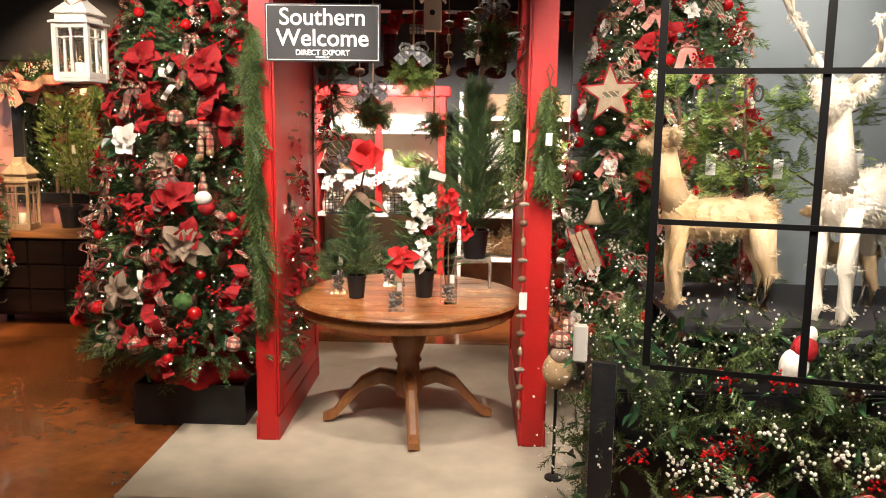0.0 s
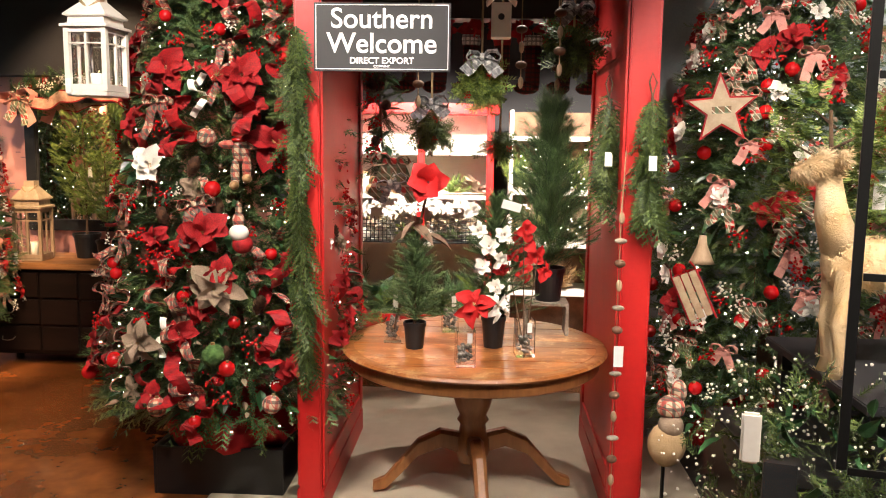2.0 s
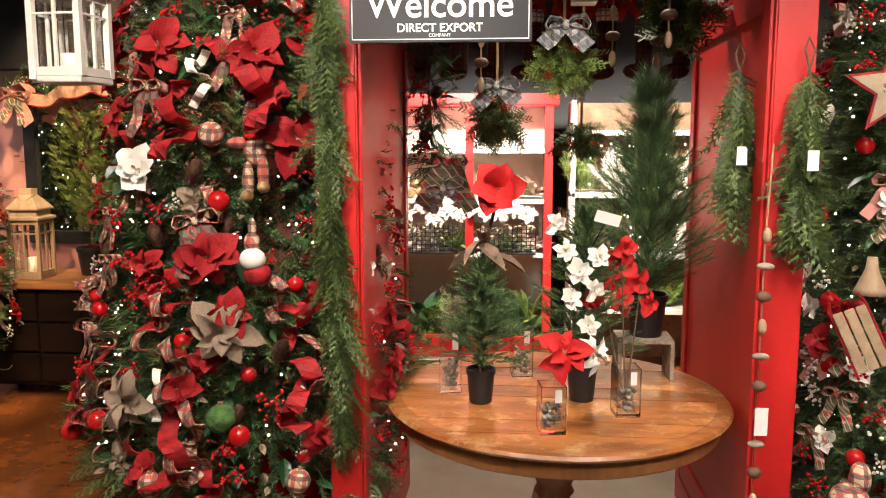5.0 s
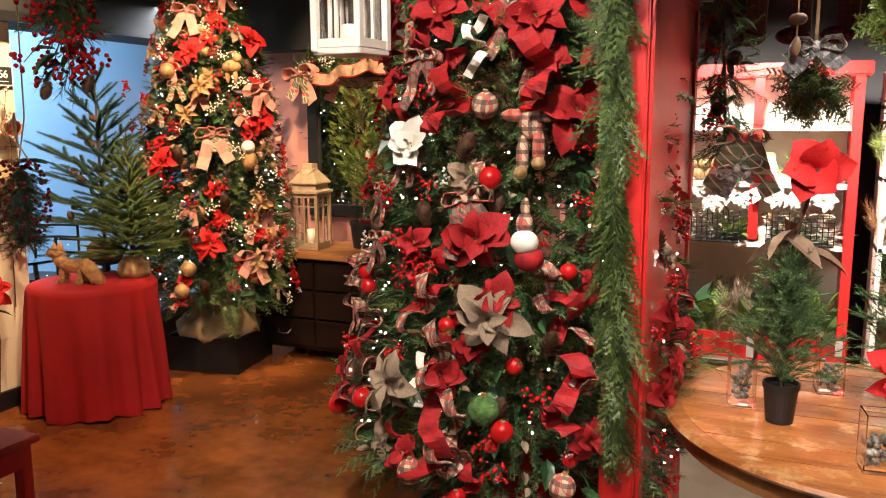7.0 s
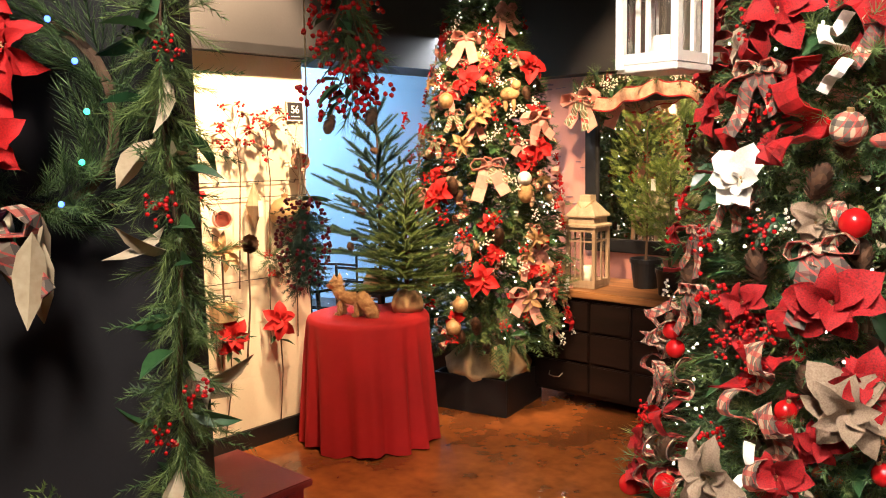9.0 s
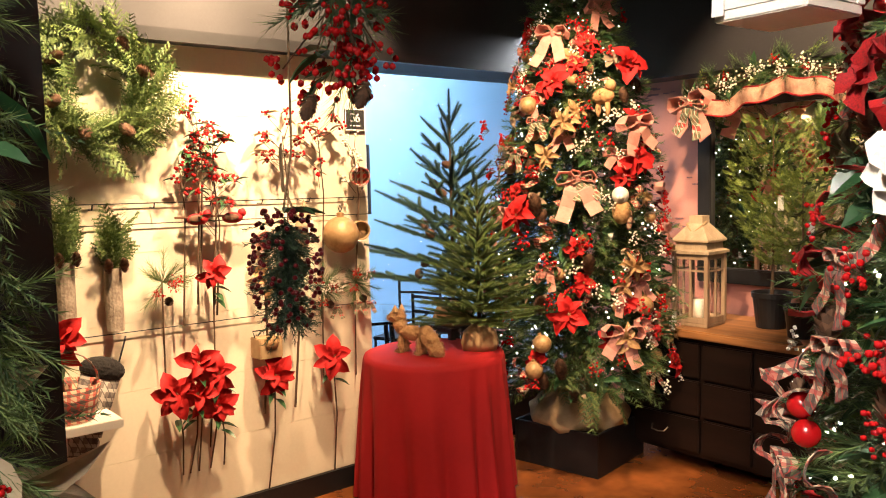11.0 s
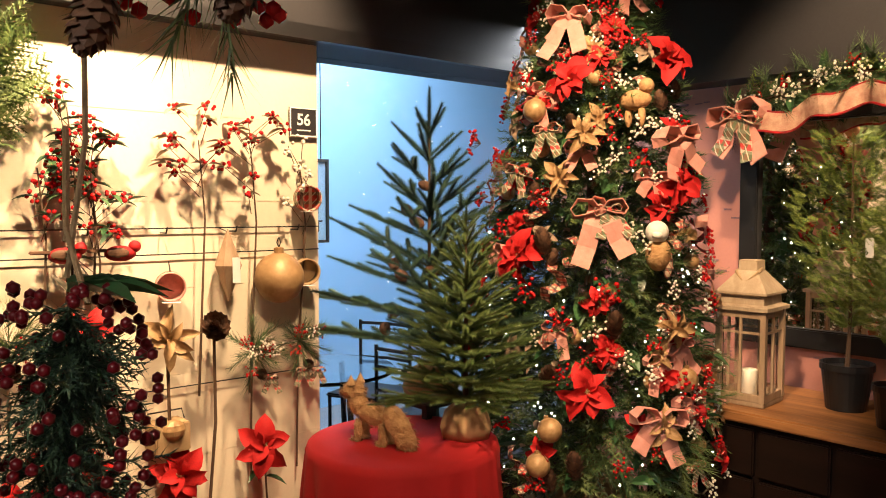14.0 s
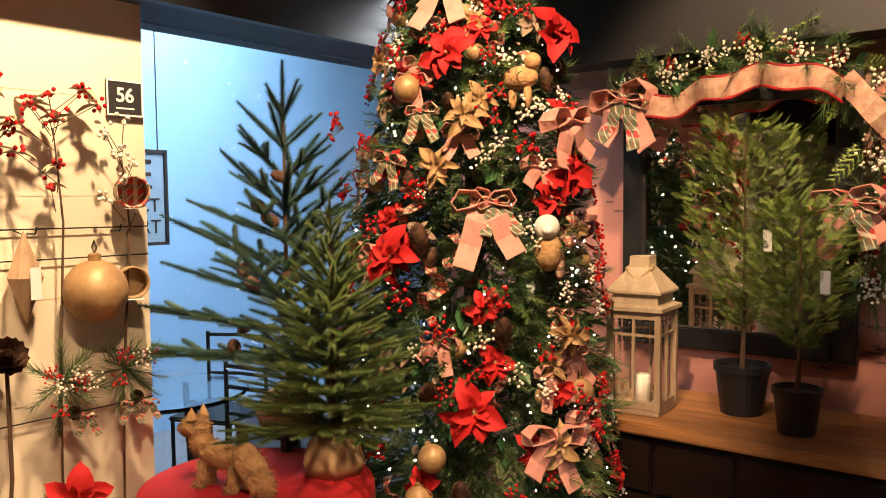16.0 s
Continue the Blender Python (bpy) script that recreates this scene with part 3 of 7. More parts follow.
# sign
sign = thing("hanging_sign", "black welcome sign with white letters and border", "sign", m=pose(-0.431, -0.30, 2.15, 90, 0, 0) )
part("board", boxed(-0.284, 0.284, -0.139, 0.139, -0.008, 0.008, bevel=0.002), M["ink"], sign)
for a, b, c, d in ((-0.276, 0.276, 0.128, 0.131), (-0.276, 0.276, -0.131, -0.128), (-0.276, -0.273, -0.128, 0.128), (0.273, 0.276, -0.128, 0.128)):
    part("border", boxed(a, b, c, d, 0.008, 0.010), M["chalk"], sign)
lettering("Southern", 0.115, M["chalk"], sign, pose(0, 0.072, 0.009), bold=0.0012)
lettering("Welcome", 0.115, M["chalk"], sign, pose(0, -0.028, 0.009), bold=0.0012)
lettering("DIRECT EXPORT", 0.036, M["chalk"], sign, pose(0, -0.096, 0.009), bold=0.0006)
lettering("COMPANY", 0.014, M["chalk"], sign, pose(0, -0.118, 0.009))
for x in (-0.25, 0.25):
    part("cord", tube(bmesh.new(), [(x, 0.139, 0), (x, 1.04, 0)], 0.003), M["metal"], sign)

# ---- trees ----


def fairy(parent_name, poses, radius, seg=6):
    bm = bmesh.new()
    for p in poses:
        bmesh.ops.create_icosphere(bm, subdivisions=1, radius=radius, matrix=Matrix.Translation(p))
    return bm


def big_tree(label, x, y, radius, z0, z1, base, cloth, n, mats, rot=0):
    t = thing("christmas_tree", label, "christmas tree", "decorated trees", pose(x, y, 0))
    part("trunk", tube(bmesh.new(), [(0, 0, 0.2), (0, 0, z1)], 0.05, 8, 0.01), M["bark"], t)
    half = n // 2
    V, F = join(scatter(*TWIG, crown_poses(radius, z0, z1, n * 2, 0.15, (-0.35, 0.35), 0.35)), scatter(*LONG, crown_poses(radius, z0, z1, n // 3, 0.13, (-0.4, 0.3), 0.75)))
    obj("crown", np_mesh("crown", V, F), M[mats[0]], t)
    V, F = scatter(*FROND, crown_poses(radius, z0, z1, half, 0.19, (-0.7, 0.0), 0.6))
    obj("cedar_sprays", np_mesh("cedar_sprays", V, F), M[mats[1]], t)
    V, F = scatter(*LEAF, crown_poses(radius, z0, z1, half, 0.085, (-0.5, 0.5), 0.85))
    obj("leaf_sprays", np_mesh("leaf_sprays", V, F), M["leaf"], t)
    V, F = scatter(*LONG, crown_poses(lambda z: radius(z) * 1.05, z0, z1, n // 4, 0.12, (-0.5, 0.5), 0.9))
    obj("pine_spray", np_mesh("pine_spray", V, F), M["firlight"], t)
    V, F = scatter(*leaf_shape(0.5, 0.08, 0.3), crown_poses(radius, z0, z1, n // 9, 0.12, (-0.7, 0.4), 0.93))
    obj("broad_foliage", np_mesh("broad_foliage", V, F), M["leaf"], t)
    V, F = scatter(*leaf_shape(0.55, 0.1, 0.2), crown_poses(radius, z0, z1, n // 3, 0.045, (-0.6, 0.8), 0.9))
    obj("dried_foliage", np_mesh("dried_foliage", V, F), M["tan"], t)
    pts = []
    for i in range(330):
        z, a = rnd(z0, z1), rnd(0, 6.28)
        r = radius(z) * rnd(0.8, 1.04)
        pts.append((r * math.cos(a), r * math.sin(a), z))
    tagged(part("fairy_lights", fairy("f", pts, 0.0042), M["lights"], t, "tiny warm white fairy lights"), kind="stuff")
    b = thing("tree_base", base, "tree base", "tree boxes", pose(x, y, 0, 0, 0, rot))
    h = 0.32 if rot == 0 else 0.27
    for a in range(4):
        ca, sa = math.cos(a * math.pi / 2), math.sin(a * math.pi / 2)
        bm = boxed(-h, h - 0.02, h - 0.02, h, 0, 0.24, bevel=0.003)
        bmesh.ops.rotate(bm, verts=bm.verts, matrix=Matrix.Rotation(a * math.pi / 2, 3, "Z"))
        part("side", bm, M["black"], b)
    bm = bmesh.new()
    lathe(bm, [(h * 1.02, 0.225), (h * 1.06, 0.27), (h * 0.9, 0.33), (h * 0.6, 0.40), (0.08, 0.46), (0.04, 0.47)], 60)
    for v in bm.verts:
        a = math.atan2(v.co.y, v.co.x)
        v.co *= 1 + 0.05 * math.sin(a * 9 + v.co.z * 30) * (1 if v.co.z < 0.4 else 0.3)
        v.co.z += 0.018 * math.sin(a * 7 + 2)
    part("skirt", bm, M[cloth], b, smooth=True)
    return t, b


def R1(z):
    return lerp(z, (0.3, 0.5, 1.2, 2.1, 3.0), (0.55, 0.66, 0.58, 0.42, 0.12))


def R2(z):
    return lerp(z, (0.3, 0.45, 1.4, 2.1, 2.9), (0.46, 0.54, 0.45, 0.34, 0.08))


def R3(z):
    return lerp(z, (0.3, 0.5, 1.3, 2.1, 3.0), (0.5, 0.60, 0.55, 0.42, 0.12))


A1, A2, A3 = (-1.26, 0.30), (-3.97, 1.87), (1.42, 0.30)
big_tree("tall artificial fir packed with red and plaid ornaments", *A1, R1, 0.42, 3.05, "black wooden box with bunched red velvet skirt", "redcloth", 1700, ("fir", "cedar"))
t2, base2 = big_tree("tall artificial fir with gold, burlap and red ornaments", *A2, R2, 0.48, 2.95, "black wooden box with burlap skirt and number plate", "burlap", 1500, ("fir", "cedar"), 10)
big_tree("tall artificial fir with red and cream ornaments", *A3, R3, 0.42, 3.05, "black wooden box with bunched red cloth", "redcloth", 1400, ("fir", "cedar"))

# number plates
for name, m, w in (("number_plate", pose(-3.71, 1.735, 0.165, 90, 0, 55), 0.045), ("number_plate", pose(-4.505, 0.735, 1.945, 90, 0, 90), 0.062)):
    pl = thing("number_plate", "small black plate with white number 56", "sign", "number plates", m)
    part("plate", boxed(-w, w, -w * 0.9, w * 0.9, -0.003, 0.003), M["ink"], pl)
    for a, b, c, d in ((-w, w, 0.82 * w, 0.9 * w), (-w, w, -0.9 * w, -0.82 * w), (-w, -0.92 * w, -0.8 * w, 0.8 * w), (0.92 * w, w, -0.8 * w, 0.8 * w)):
        part("border", boxed(a, b, c, d, 0.003, 0.005), M["chalk"], pl)
    lettering("56", w * 1.0, M["chalk"], pl, pose(0, 0.12 * w, 0.004), bold=0.001)
    part("small_print", boxed(-0.5 * w, 0.5 * w, -0.55 * w, -0.47 * w, 0.003, 0.0045), M["chalk"], pl)

# ---- ornaments ----


def petal(width, curl, wave=0.0):
    V, F = petal_shape(width * rnd(0.85, 1.15), curl + rnd(-0.15, 0.15), rnd(-0.1, 0.1), rnd(-0.2, 0.2))
    me = np_mesh("petal", V, F)
    for p in me.polygons:
        p.use_smooth = True
    return me


def flower(name, label, category, material, heart, n=(6, 6), width=0.42, curl=0.25):
    """A star-shaped flower facing +z, radius 1 unit scaled to 0.1 m."""
    t = thing(name, label, category, "")
    shapes = [petal(width, curl) for k in range(5)]
    for me in shapes:
        me.materials.append(M[material])
    for layer, k in enumerate(n):
        for i in range(k):
            s = 0.1 * (1 - 0.28 * layer) * rnd(0.75, 1.12)
            ob = obj("petal", shapes[(i * 2 + layer) % 5], M[material], t)
            ob.matrix_basis = pose(0, 0, 0.012 * layer, 0, 0, 360 / k * i + 30 * layer + rnd(-13, 13)) @ pose(0, 0, 0, rnd(-28, 28), -10 - 24 * layer + rnd(-16, 16), 0) @ Matrix.Diagonal((s, s, s, 1))
    bm = bmesh.new()
    for i in range(7):
        a = i * 2.4
        r = 0.004 * math.sqrt(i)
        blob(bm, (r * math.cos(a), r * math.sin(a), 0.022), 0.0042, 6)
    part("flower_heart", bm, M[heart], t)
    return t


def poinsettia():
    return flower("poinsettia", "red velvet poinsettia flower with golden heart", "poinsettia", "velvet", "gold", (6, 6), 0.72)


def scarlet():
    return flower("poinsettia", "bright scarlet silk poinsettia bloom", "poinsettia", "brightred", "gold", (6, 6), 0.6)


def gold_flower():
    return flower("gold_poinsettia", "gold cloth poinsettia ornament on the tree", "ornament", "gold", "gold", (6, 5), 0.4)


def tan_flower():
    return flower("burlap_poinsettia", "taupe burlap poinsettia ornament on the tree", "ornament", "tan", "gold", (6, 6), 0.55)


def white_flower():
    return flower("magnolia_flower", "cream silk magnolia flower on the tree", "flower", "silk", "gold", (6, 4), 0.7, -0.2)


def ball(name, label, material, rings=14):
    t = thing(name, label, "ornament", "tree balls")
    part("ball", blob(bmesh.new(), (0, 0, 0), 0.04, 18), M[material], t, smooth=True)
    part("cap", lathe(bmesh.new(), [(0.008, 0.038), (0.008, 0.047), (0.003, 0.049), (0, 0.049)], 10), M["gold"], t)
    part("loop", tube(bmesh.new(), [(0, 0, 0.048), (0.006, 0, 0.056), (0, 0, 0.064), (-0.006, 0, 0.056), (0, 0, 0.048)], 0.001, 4), M["metal"], t)
    return t


def red_ball():
    return ball("red_ball", "glossy red ball ornament hung on the tree", "berry")


def plaid_ball():
    return ball("plaid_ball", "red and tan plaid ball ornament on the tree", "plaid")


def gold_ball():
    t = ball("gold_ball", "ribbed straw gold ball ornament on the tree", "gold")
    for v in t.children[0].data.vertices:
        a = math.atan2(v.co.y, v.co.x)
        v.co.x *= 1 + 0.06 * math.cos(a * 9)
        v.co.y *= 1 + 0.06 * math.cos(a * 9)
    return t


def moss_ball():
    t = ball("moss_ball", "knobbly green moss ball ornament on the tree", "moss")
    for v in t.children[0].data.vertices:
        v.co *= 1 + 0.12 * math.sin(v.co.x * 400) * math.sin(v.co.z * 400)
    return t


def berries(name, label, material, n=16, size=0.006, spread=0.05, stems=True):
    t = thing(name, label, "berry spray", "")
    bm, st = bmesh.new(), bmesh.new()
    for i in range(n):
        p = Vector((rnd(-1, 1) * spread, rnd(-1, 1) * spread, rnd(0, 0.6) * spread)) * (0.5 + 0.5 * random.random())
        bmesh.ops.create_icosphere(bm, subdivisions=1, radius=size * rnd(0.8, 1.2), matrix=Matrix.Translation(p))
        tube(st, [(0, 0, -0.02), p * 0.6, p], 0.0009, 3)
    tagged(part("berry_cluster", bm, M[material], t, smooth=True), kind="stuff")
    tagged(part("stem_cluster", st, M["bark"], t), kind="stuff")
    return t


def red_berries():
    return berries("berry_spray", "cluster of shiny red berries on thin stems", "berry", 22, 0.0062, 0.05)


def white_berries():
    return berries("white_berry_spray", "cluster of small white berries on stems", "pearl", 20, 0.006, 0.05)


def pinecone():
    t = thing("pinecone", "open brown pinecone with woody scales", "pinecone", "pinecones")
    V, F = leaf_shape(0.8, 0.12, -0.25)
    ms = []
    for i in range(64):
        s = i / 64
        r = 0.026 * math.sin(math.pi * (0.12 + 0.86 * s)) ** 0.8
        a = i * 2.4
        ms.append(aim_x((0.35 * r * math.cos(a), 0.35 * r * math.sin(a), 0.07 * s - 0.035), tilt(a, 0.25 + s), 0, r * 0.85 + 0.004))
    V, F = scatter(V, F, ms)
    tagged(obj("scale_cluster", np_mesh("scale_cluster", V, F), M["cone"], t), kind="stuff")
    part("core", blob(bmesh.new(), (0, 0, 0), (0.011, 0.011, 0.035), 8), M["cone"], t)
    return t


def bow(name, label, material, loop=0.075, tail=0.16, width=0.05):
    t = thing(name, label, "bow", "")
    full, length = loop, tail
    for s in (-1, 1):
        loop, tail = full * rnd(0.8, 1.15), length * rnd(0.65, 1.15)
        pts = [(s * loop * (0.02 + u), 0, z) for u, z in ((0, 0), (0.35, 0.45 * loop), (0.8, 0.55 * loop), (1.05, 0.25 * loop), (0.95, -0.1 * loop), (0.5, -0.12 * loop), (0, 0))]
        pts = [(x, z * 0.9 - abs(x) * 0.15, abs(z) * 0.4) for x, _, z in pts]
        part("loop", strip(bmesh.new(), pts, width, (0, 0, 1)), M[material], t)
        pts = [(s * 0.01, 0, 0.004), (s * 0.03, -tail * 0.3, 0.02), (s * 0.05, -tail * 0.65, 0.005), (s * 0.075, -tail, 0.015)]
        part("tail", strip(bmesh.new(), pts, width, (1, 0.25 * s, 0)), M[material], t)
    part("knot", blob(bmesh.new(), (0, 0, 0.01), (0.016, 0.02, 0.02), 10), M[material], t, smooth=True)
    return t


def red_bow():
    return bow("red_bow", "red velvet ribbon bow with trailing tails", "velvet", 0.07, 0.2)


def plaid_bow():
    return bow("plaid_bow", "tan plaid ribbon bow with trailing tails", "plaid", 0.07, 0.18)


def pink_bow():
    return bow("pink_bow", "pink woven ribbon bow with trailing tails", "pink", 0.08, 0.17, 0.06)


def redplaid_bow():
    return bow("tartan_bow", "red tartan ribbon bow with trailing tails", "redplaid", 0.07, 0.17, 0.05)


def ribbon(name, label, material, width=0.055, length=0.22):
    t = thing(name, label, "ribbon", "")
    a, b, c = rnd(0.6, 1.4), rnd(0, 6), rnd(0.4, 0.62)
    pts = [(0.035 * a * math.sin(i * 0.3 + b), -length * i / 24 + 0.012 * math.sin(i * c * 2), 0.04 * a * math.sin(i * c + b)) for i in range(25)]
    part("ribbon", strip(bmesh.new(), pts, width * rnd(0.8, 1.1), (1, rnd(-0.3, 0.3), rnd(-0.6, 0.6))), M[material], t)
    return t


def plaid_ribbon():
    return ribbon("plaid_ribbon", "wired tan plaid ribbon curling down the tree", "plaid")


def red_ribbon():
    return ribbon("red_ribbon", "wired red velvet ribbon curling down the tree", "velvet", 0.075, 0.24)


def doll(name, label, blobs):
    """A small stuffed figure as one plain mesh."""
    me = bpy.data.meshes.new(name)
    bm = bmesh.new()
    slots = []
    for p, r, k in blobs:
        if k not in slots:
            slots.append(k)
        n0 = len(bm.faces)
        blob(bm, p, r, 14)
        bm.faces.ensure_lookup_table()
        for f in bm.faces[n0:]:
            f.material_index, f.smooth = slots.index(k), True
    bm.to_mesh(me)
    bm.free()
    for k in slots:
        me.materials.append(M[k])
    return tagged(new(name, me), label, "stuffed toy")


def out(p, axis, up=0.1):
    return Vector((p[0] - axis[0], p[1] - axis[1], up))


def dress(kind, build, places, axis, size, roll=12, offset=0.02):
    for p in places:
        d = out(p, axis)
        m = aim(Vector(p) + d.normalized() * offset, d, rnd(-roll, roll), size * rnd(0.92, 1.1))
        put(kind, build, m)


def hang(kind, build, places, size):
    for p in places:
        put(kind, build, Matrix.Translation(p) @ pose(0, 0, 0, rnd(-20, 20), rnd(-20, 20), rnd(0, 360)) @ Matrix.Diagonal((size, size, size, 1)))


def around(axis, radius, z0, z1, n, arc=(0, 360), k=1.0):
    """Places spread over a tree, evenly mixed."""
    r = []
    for i in range(int(n * 1.5)):
        z = z0 + (z1 - z0) * ((i * 0.618) % 1)
        a = radians(arc[0] + (arc[1] - arc[0]) * random.random())
        r.append((axis[0] + radius(z) * k * math.cos(a), axis[1] + radius(z) * k * math.sin(a), z))
    return r


# tree beside the red panel
dress("poinsettia", poinsettia, [(-1.38, -0.15, 2.02), (-1.08, -0.14, 1.99), (-1.2, -0.29, 1.32), (-0.96, -0.12, 1.71)], A1, 1.2)
dress("poinsettia", poinsettia, [(-1.13, -0.31, 1.14), (-0.86, -0.24, 0.71), (-1.29, -0.35, 0.89)], A1, 0.85)
dress("tan_flower", tan_flower, [(-1.15, -0.32, 1.08), (-1.46, -0.33, 0.84)], A1, 1.35)
dress("plaid_bow", plaid_bow, [(-1.24, -0.27, 1.44), (-1.42, -0.16, 1.88)], A1, 1.0)
dress("plaid_ribbon", plaid_ribbon, [(-1.33, -0.34, 1.05), (-0.86, -0.2, 1.05), (-1.27, -0.36, 0.85), (-1.36, -0.32, 1.2)], A1, 0.95)
dress("red_ribbon", red_ribbon, [(-1.28, -0.38, 0.80), (-1.3, -0.21, 1.90), (-0.91, -0.25, 0.97), (-0.91, -0.04, 2.06), (-1.08, -0.2, 2.0)], A1, 1.05)
dress("white_flower", white_flower, [(-1.44, -0.21, 1.6)], A1, 0.95)
dress("silk_ribbon", lambda: ribbon("white_ribbon", "narrow white birch bark ribbon on the tree", "silk", 0.035, 0.2), [(-1.23, -0.17, 2.0), (-1.36, -0.34, 0.95)], A1, 0.9)
hang("plaid_ball", plaid_ball, [(-0.91, -0.32, 0.57), (-1.39, -0.40, 0.57), (-1.2, -0.24, 1.73)], 1.05)
hang("red_ball", red_ball, [(-1.67, 0.07, 2.11), (-1.87, -0.04, 0.61), (-1.65, -0.24, 0.73), (-1.09, -0.37, 0.74), (-1.17, -0.27, 1.51)], 0.9)
dress("red_berries", red_berries, [(-1.49, -0.24, 1.32), (-1.54, -0.2, 1.43), (-1.0, -0.3, 0.83), (-1.11, -0.37, 0.63), (-1.37, -0.19, 1.78), (-0.93, -0.02, 2.07)], A1, 1.1)
hang("moss_ball", moss_ball, [(-1.15, -0.37, 0.8)], 1.2)
hang("pinecone", pinecone, [(-0.97, -0.28, 1.0), (-1.66, -0.23, 0.82), (-1.26, -0.25, 1.6)], 1.3)
doll("stuffed_bear", "small plaid stuffed bear ornament on the tree", [((-1.075, -0.17, 1.765), (0.038, 0.036, 0.04), "plaid"), ((-1.07, -0.17, 1.68), (0.042, 0.04, 0.065), "plaid"), ((-1.09, -0.20, 1.575), (0.02, 0.022, 0.065), "plaid"), ((-1.035, -0.21, 1.60), (0.02, 0.022, 0.06), "plaid"), ((-1.088, -0.225, 1.525), (0.021, 0.03, 0.02), "gold"), ((-1.028, -0.235, 1.555), (0.021, 0.03, 0.02), "gold"), ((-1.015, -0.19, 1.70), (0.05, 0.018, 0.022), "plaid"), ((-1.125, -0.18, 1.70), (0.045, 0.018, 0.02), "plaid"), ((-1.105, -0.16, 1.80), 0.012, "plaid"), ((-1.045, -0.16, 1.80), 0.012, "plaid"), ((-1.075, -0.19, 1.722), (0.032, 0.03, 0.012), "berry")])
doll("stuffed_gnome", "white bearded stuffed gnome ornament in red hat", [((-1.02, -0.39, 1.335), (0.042, 0.035, 0.036), "silk"), ((-1.01, -0.375, 1.285), (0.045, 0.04, 0.04), "velvet"), ((-1.025, -0.375, 1.385), (0.026, 0.026, 0.035), "plaid"), ((-1.025, -0.37, 1.43), (0.014, 0.014, 0.035), "plaid")])
A1ARC = (150, 390)
dress("poinsettia", poinsettia, around(A1, R1, 0.6, 2.7, 19, A1ARC), A1, 0.8)
dress("red_ribbon", red_ribbon, around(A1, R1, 0.6, 2.6, 20, (170, 380), 0.95), A1, 0.9)
dress("tan_flower", tan_flower, around(A1, R1, 0.6, 2.5, 8, A1ARC, 0.95), A1, 0.75)
dress("plaid_ribbon", plaid_ribbon, around(A1, R1, 0.7, 2.5, 20, A1ARC), A1, 0.75)
dress("red_berries", red_berries, around(A1, R1, 0.5, 2.5, 44, A1ARC, 1.02), A1, 0.95)
hang("pinecone", pinecone, around(A1, R1, 0.55, 2.4, 24, A1ARC), 1.2)
hang("red_ball", red_ball, around(A1, R1, 0.5, 2.5, 20, A1ARC, 1.02), 0.7)
dress("white_flower", white_flower, around(A1, R1, 0.9, 2.4, 3, A1ARC), A1, 0.55)
dress("white_berries", white_berries, around(A1, R1, 0.6, 2.5, 10, A1ARC, 1.0), A1, 0.7)
dress("plaid_bow", plaid_bow, around(A1, R1, 0.7, 2.5, 9, A1ARC), A1, 0.65)

# tree beside the dresser
dress("scarlet", scarlet, [(-3.82, 1.53, 2.1), (-3.66, 1.44, 0.92), (-3.94, 1.39, 1.42), (-3.53, 1.79, 1.69), (-3.62, 1.84, 2.19)], A2, 1.15)
dress("gold_flower", gold_flower, [(-3.75, 1.52, 1.89), (-3.81, 1.46, 1.72), (-3.49, 1.7, 1.15), (-3.48, 1.64, 0.79)], A2, 0.95)
dress("pink_bow", pink_bow, [(-3.67, 1.52, 1.60), (-3.49, 1.63, 0.82), (-3.55, 1.81, 1.88), (-3.87, 1.59, 2.36)], A2, 1.1)
dress("tartan_bow", redplaid_bow, [(-3.88, 1.47, 1.91), (-3.99, 1.44, 1.75), (-3.64, 1.53, 1.60)], A2, 0.75)
dress("white_berries", white_berries, [(-3.67, 1.64, 2.1), (-3.62, 1.68, 1.91), (-3.57, 1.54, 1.03), (-3.51, 1.63, 0.99), (-3.65, 1.47, 1.15)], A2, 1.0)
hang("pinecone", pinecone, [(-3.59, 1.51, 1.17), (-3.79, 1.36, 0.96), (-3.67, 1.38, 0.64), (-3.85, 1.40, 1.48)], 1.5)
dress("red_berries", red_berries, [(-3.63, 1.51, 1.31), (-3.9, 1.38, 1.28), (-3.45, 1.76, 0.93), (-3.61, 1.65, 1.81), (-3.76, 1.41, 1.18), (-4.31, 1.51, 1.89), (-4.29, 1.54, 1.66), (-3.72, 1.67, 2.26)], A2, 1.2)
hang("gold_ball", gold_ball, [(-3.76, 1.34, 0.77), (-3.45, 1.78, 0.95), (-3.8, 1.32, 0.63), (-3.95, 1.46, 2.0)], 1.2)
doll("stuffed_bear", "cream faced stuffed bear ornament in scarf", [((-3.53, 1.69, 1.52), (0.045, 0.042, 0.045), "silk"), ((-3.53, 1.70, 1.435), (0.05, 0.05, 0.065), "fur"), ((-3.51, 1.66, 1.51), (0.02, 0.02, 0.016), "silk"), ((-3.50, 1.72, 1.40), (0.018, 0.02, 0.06), "plaid")])
doll("stuffed_fox", "tan straw stuffed fox ornament on the tree", [((-3.63, 1.68, 2.03), (0.07, 0.04, 0.04), "fur"), ((-3.58, 1.68, 2.08), (0.03, 0.03, 0.03), "fur"), ((-3.66, 1.68, 1.97), (0.015, 0.015, 0.045), "fur"), ((-3.60, 1.68, 1.97), (0.015, 0.015, 0.045), "fur")])
A2ARC = (190, 400)
dress("scarlet", scarlet, around(A2, R2, 0.6, 2.6, 12, A2ARC), A2, 0.75)
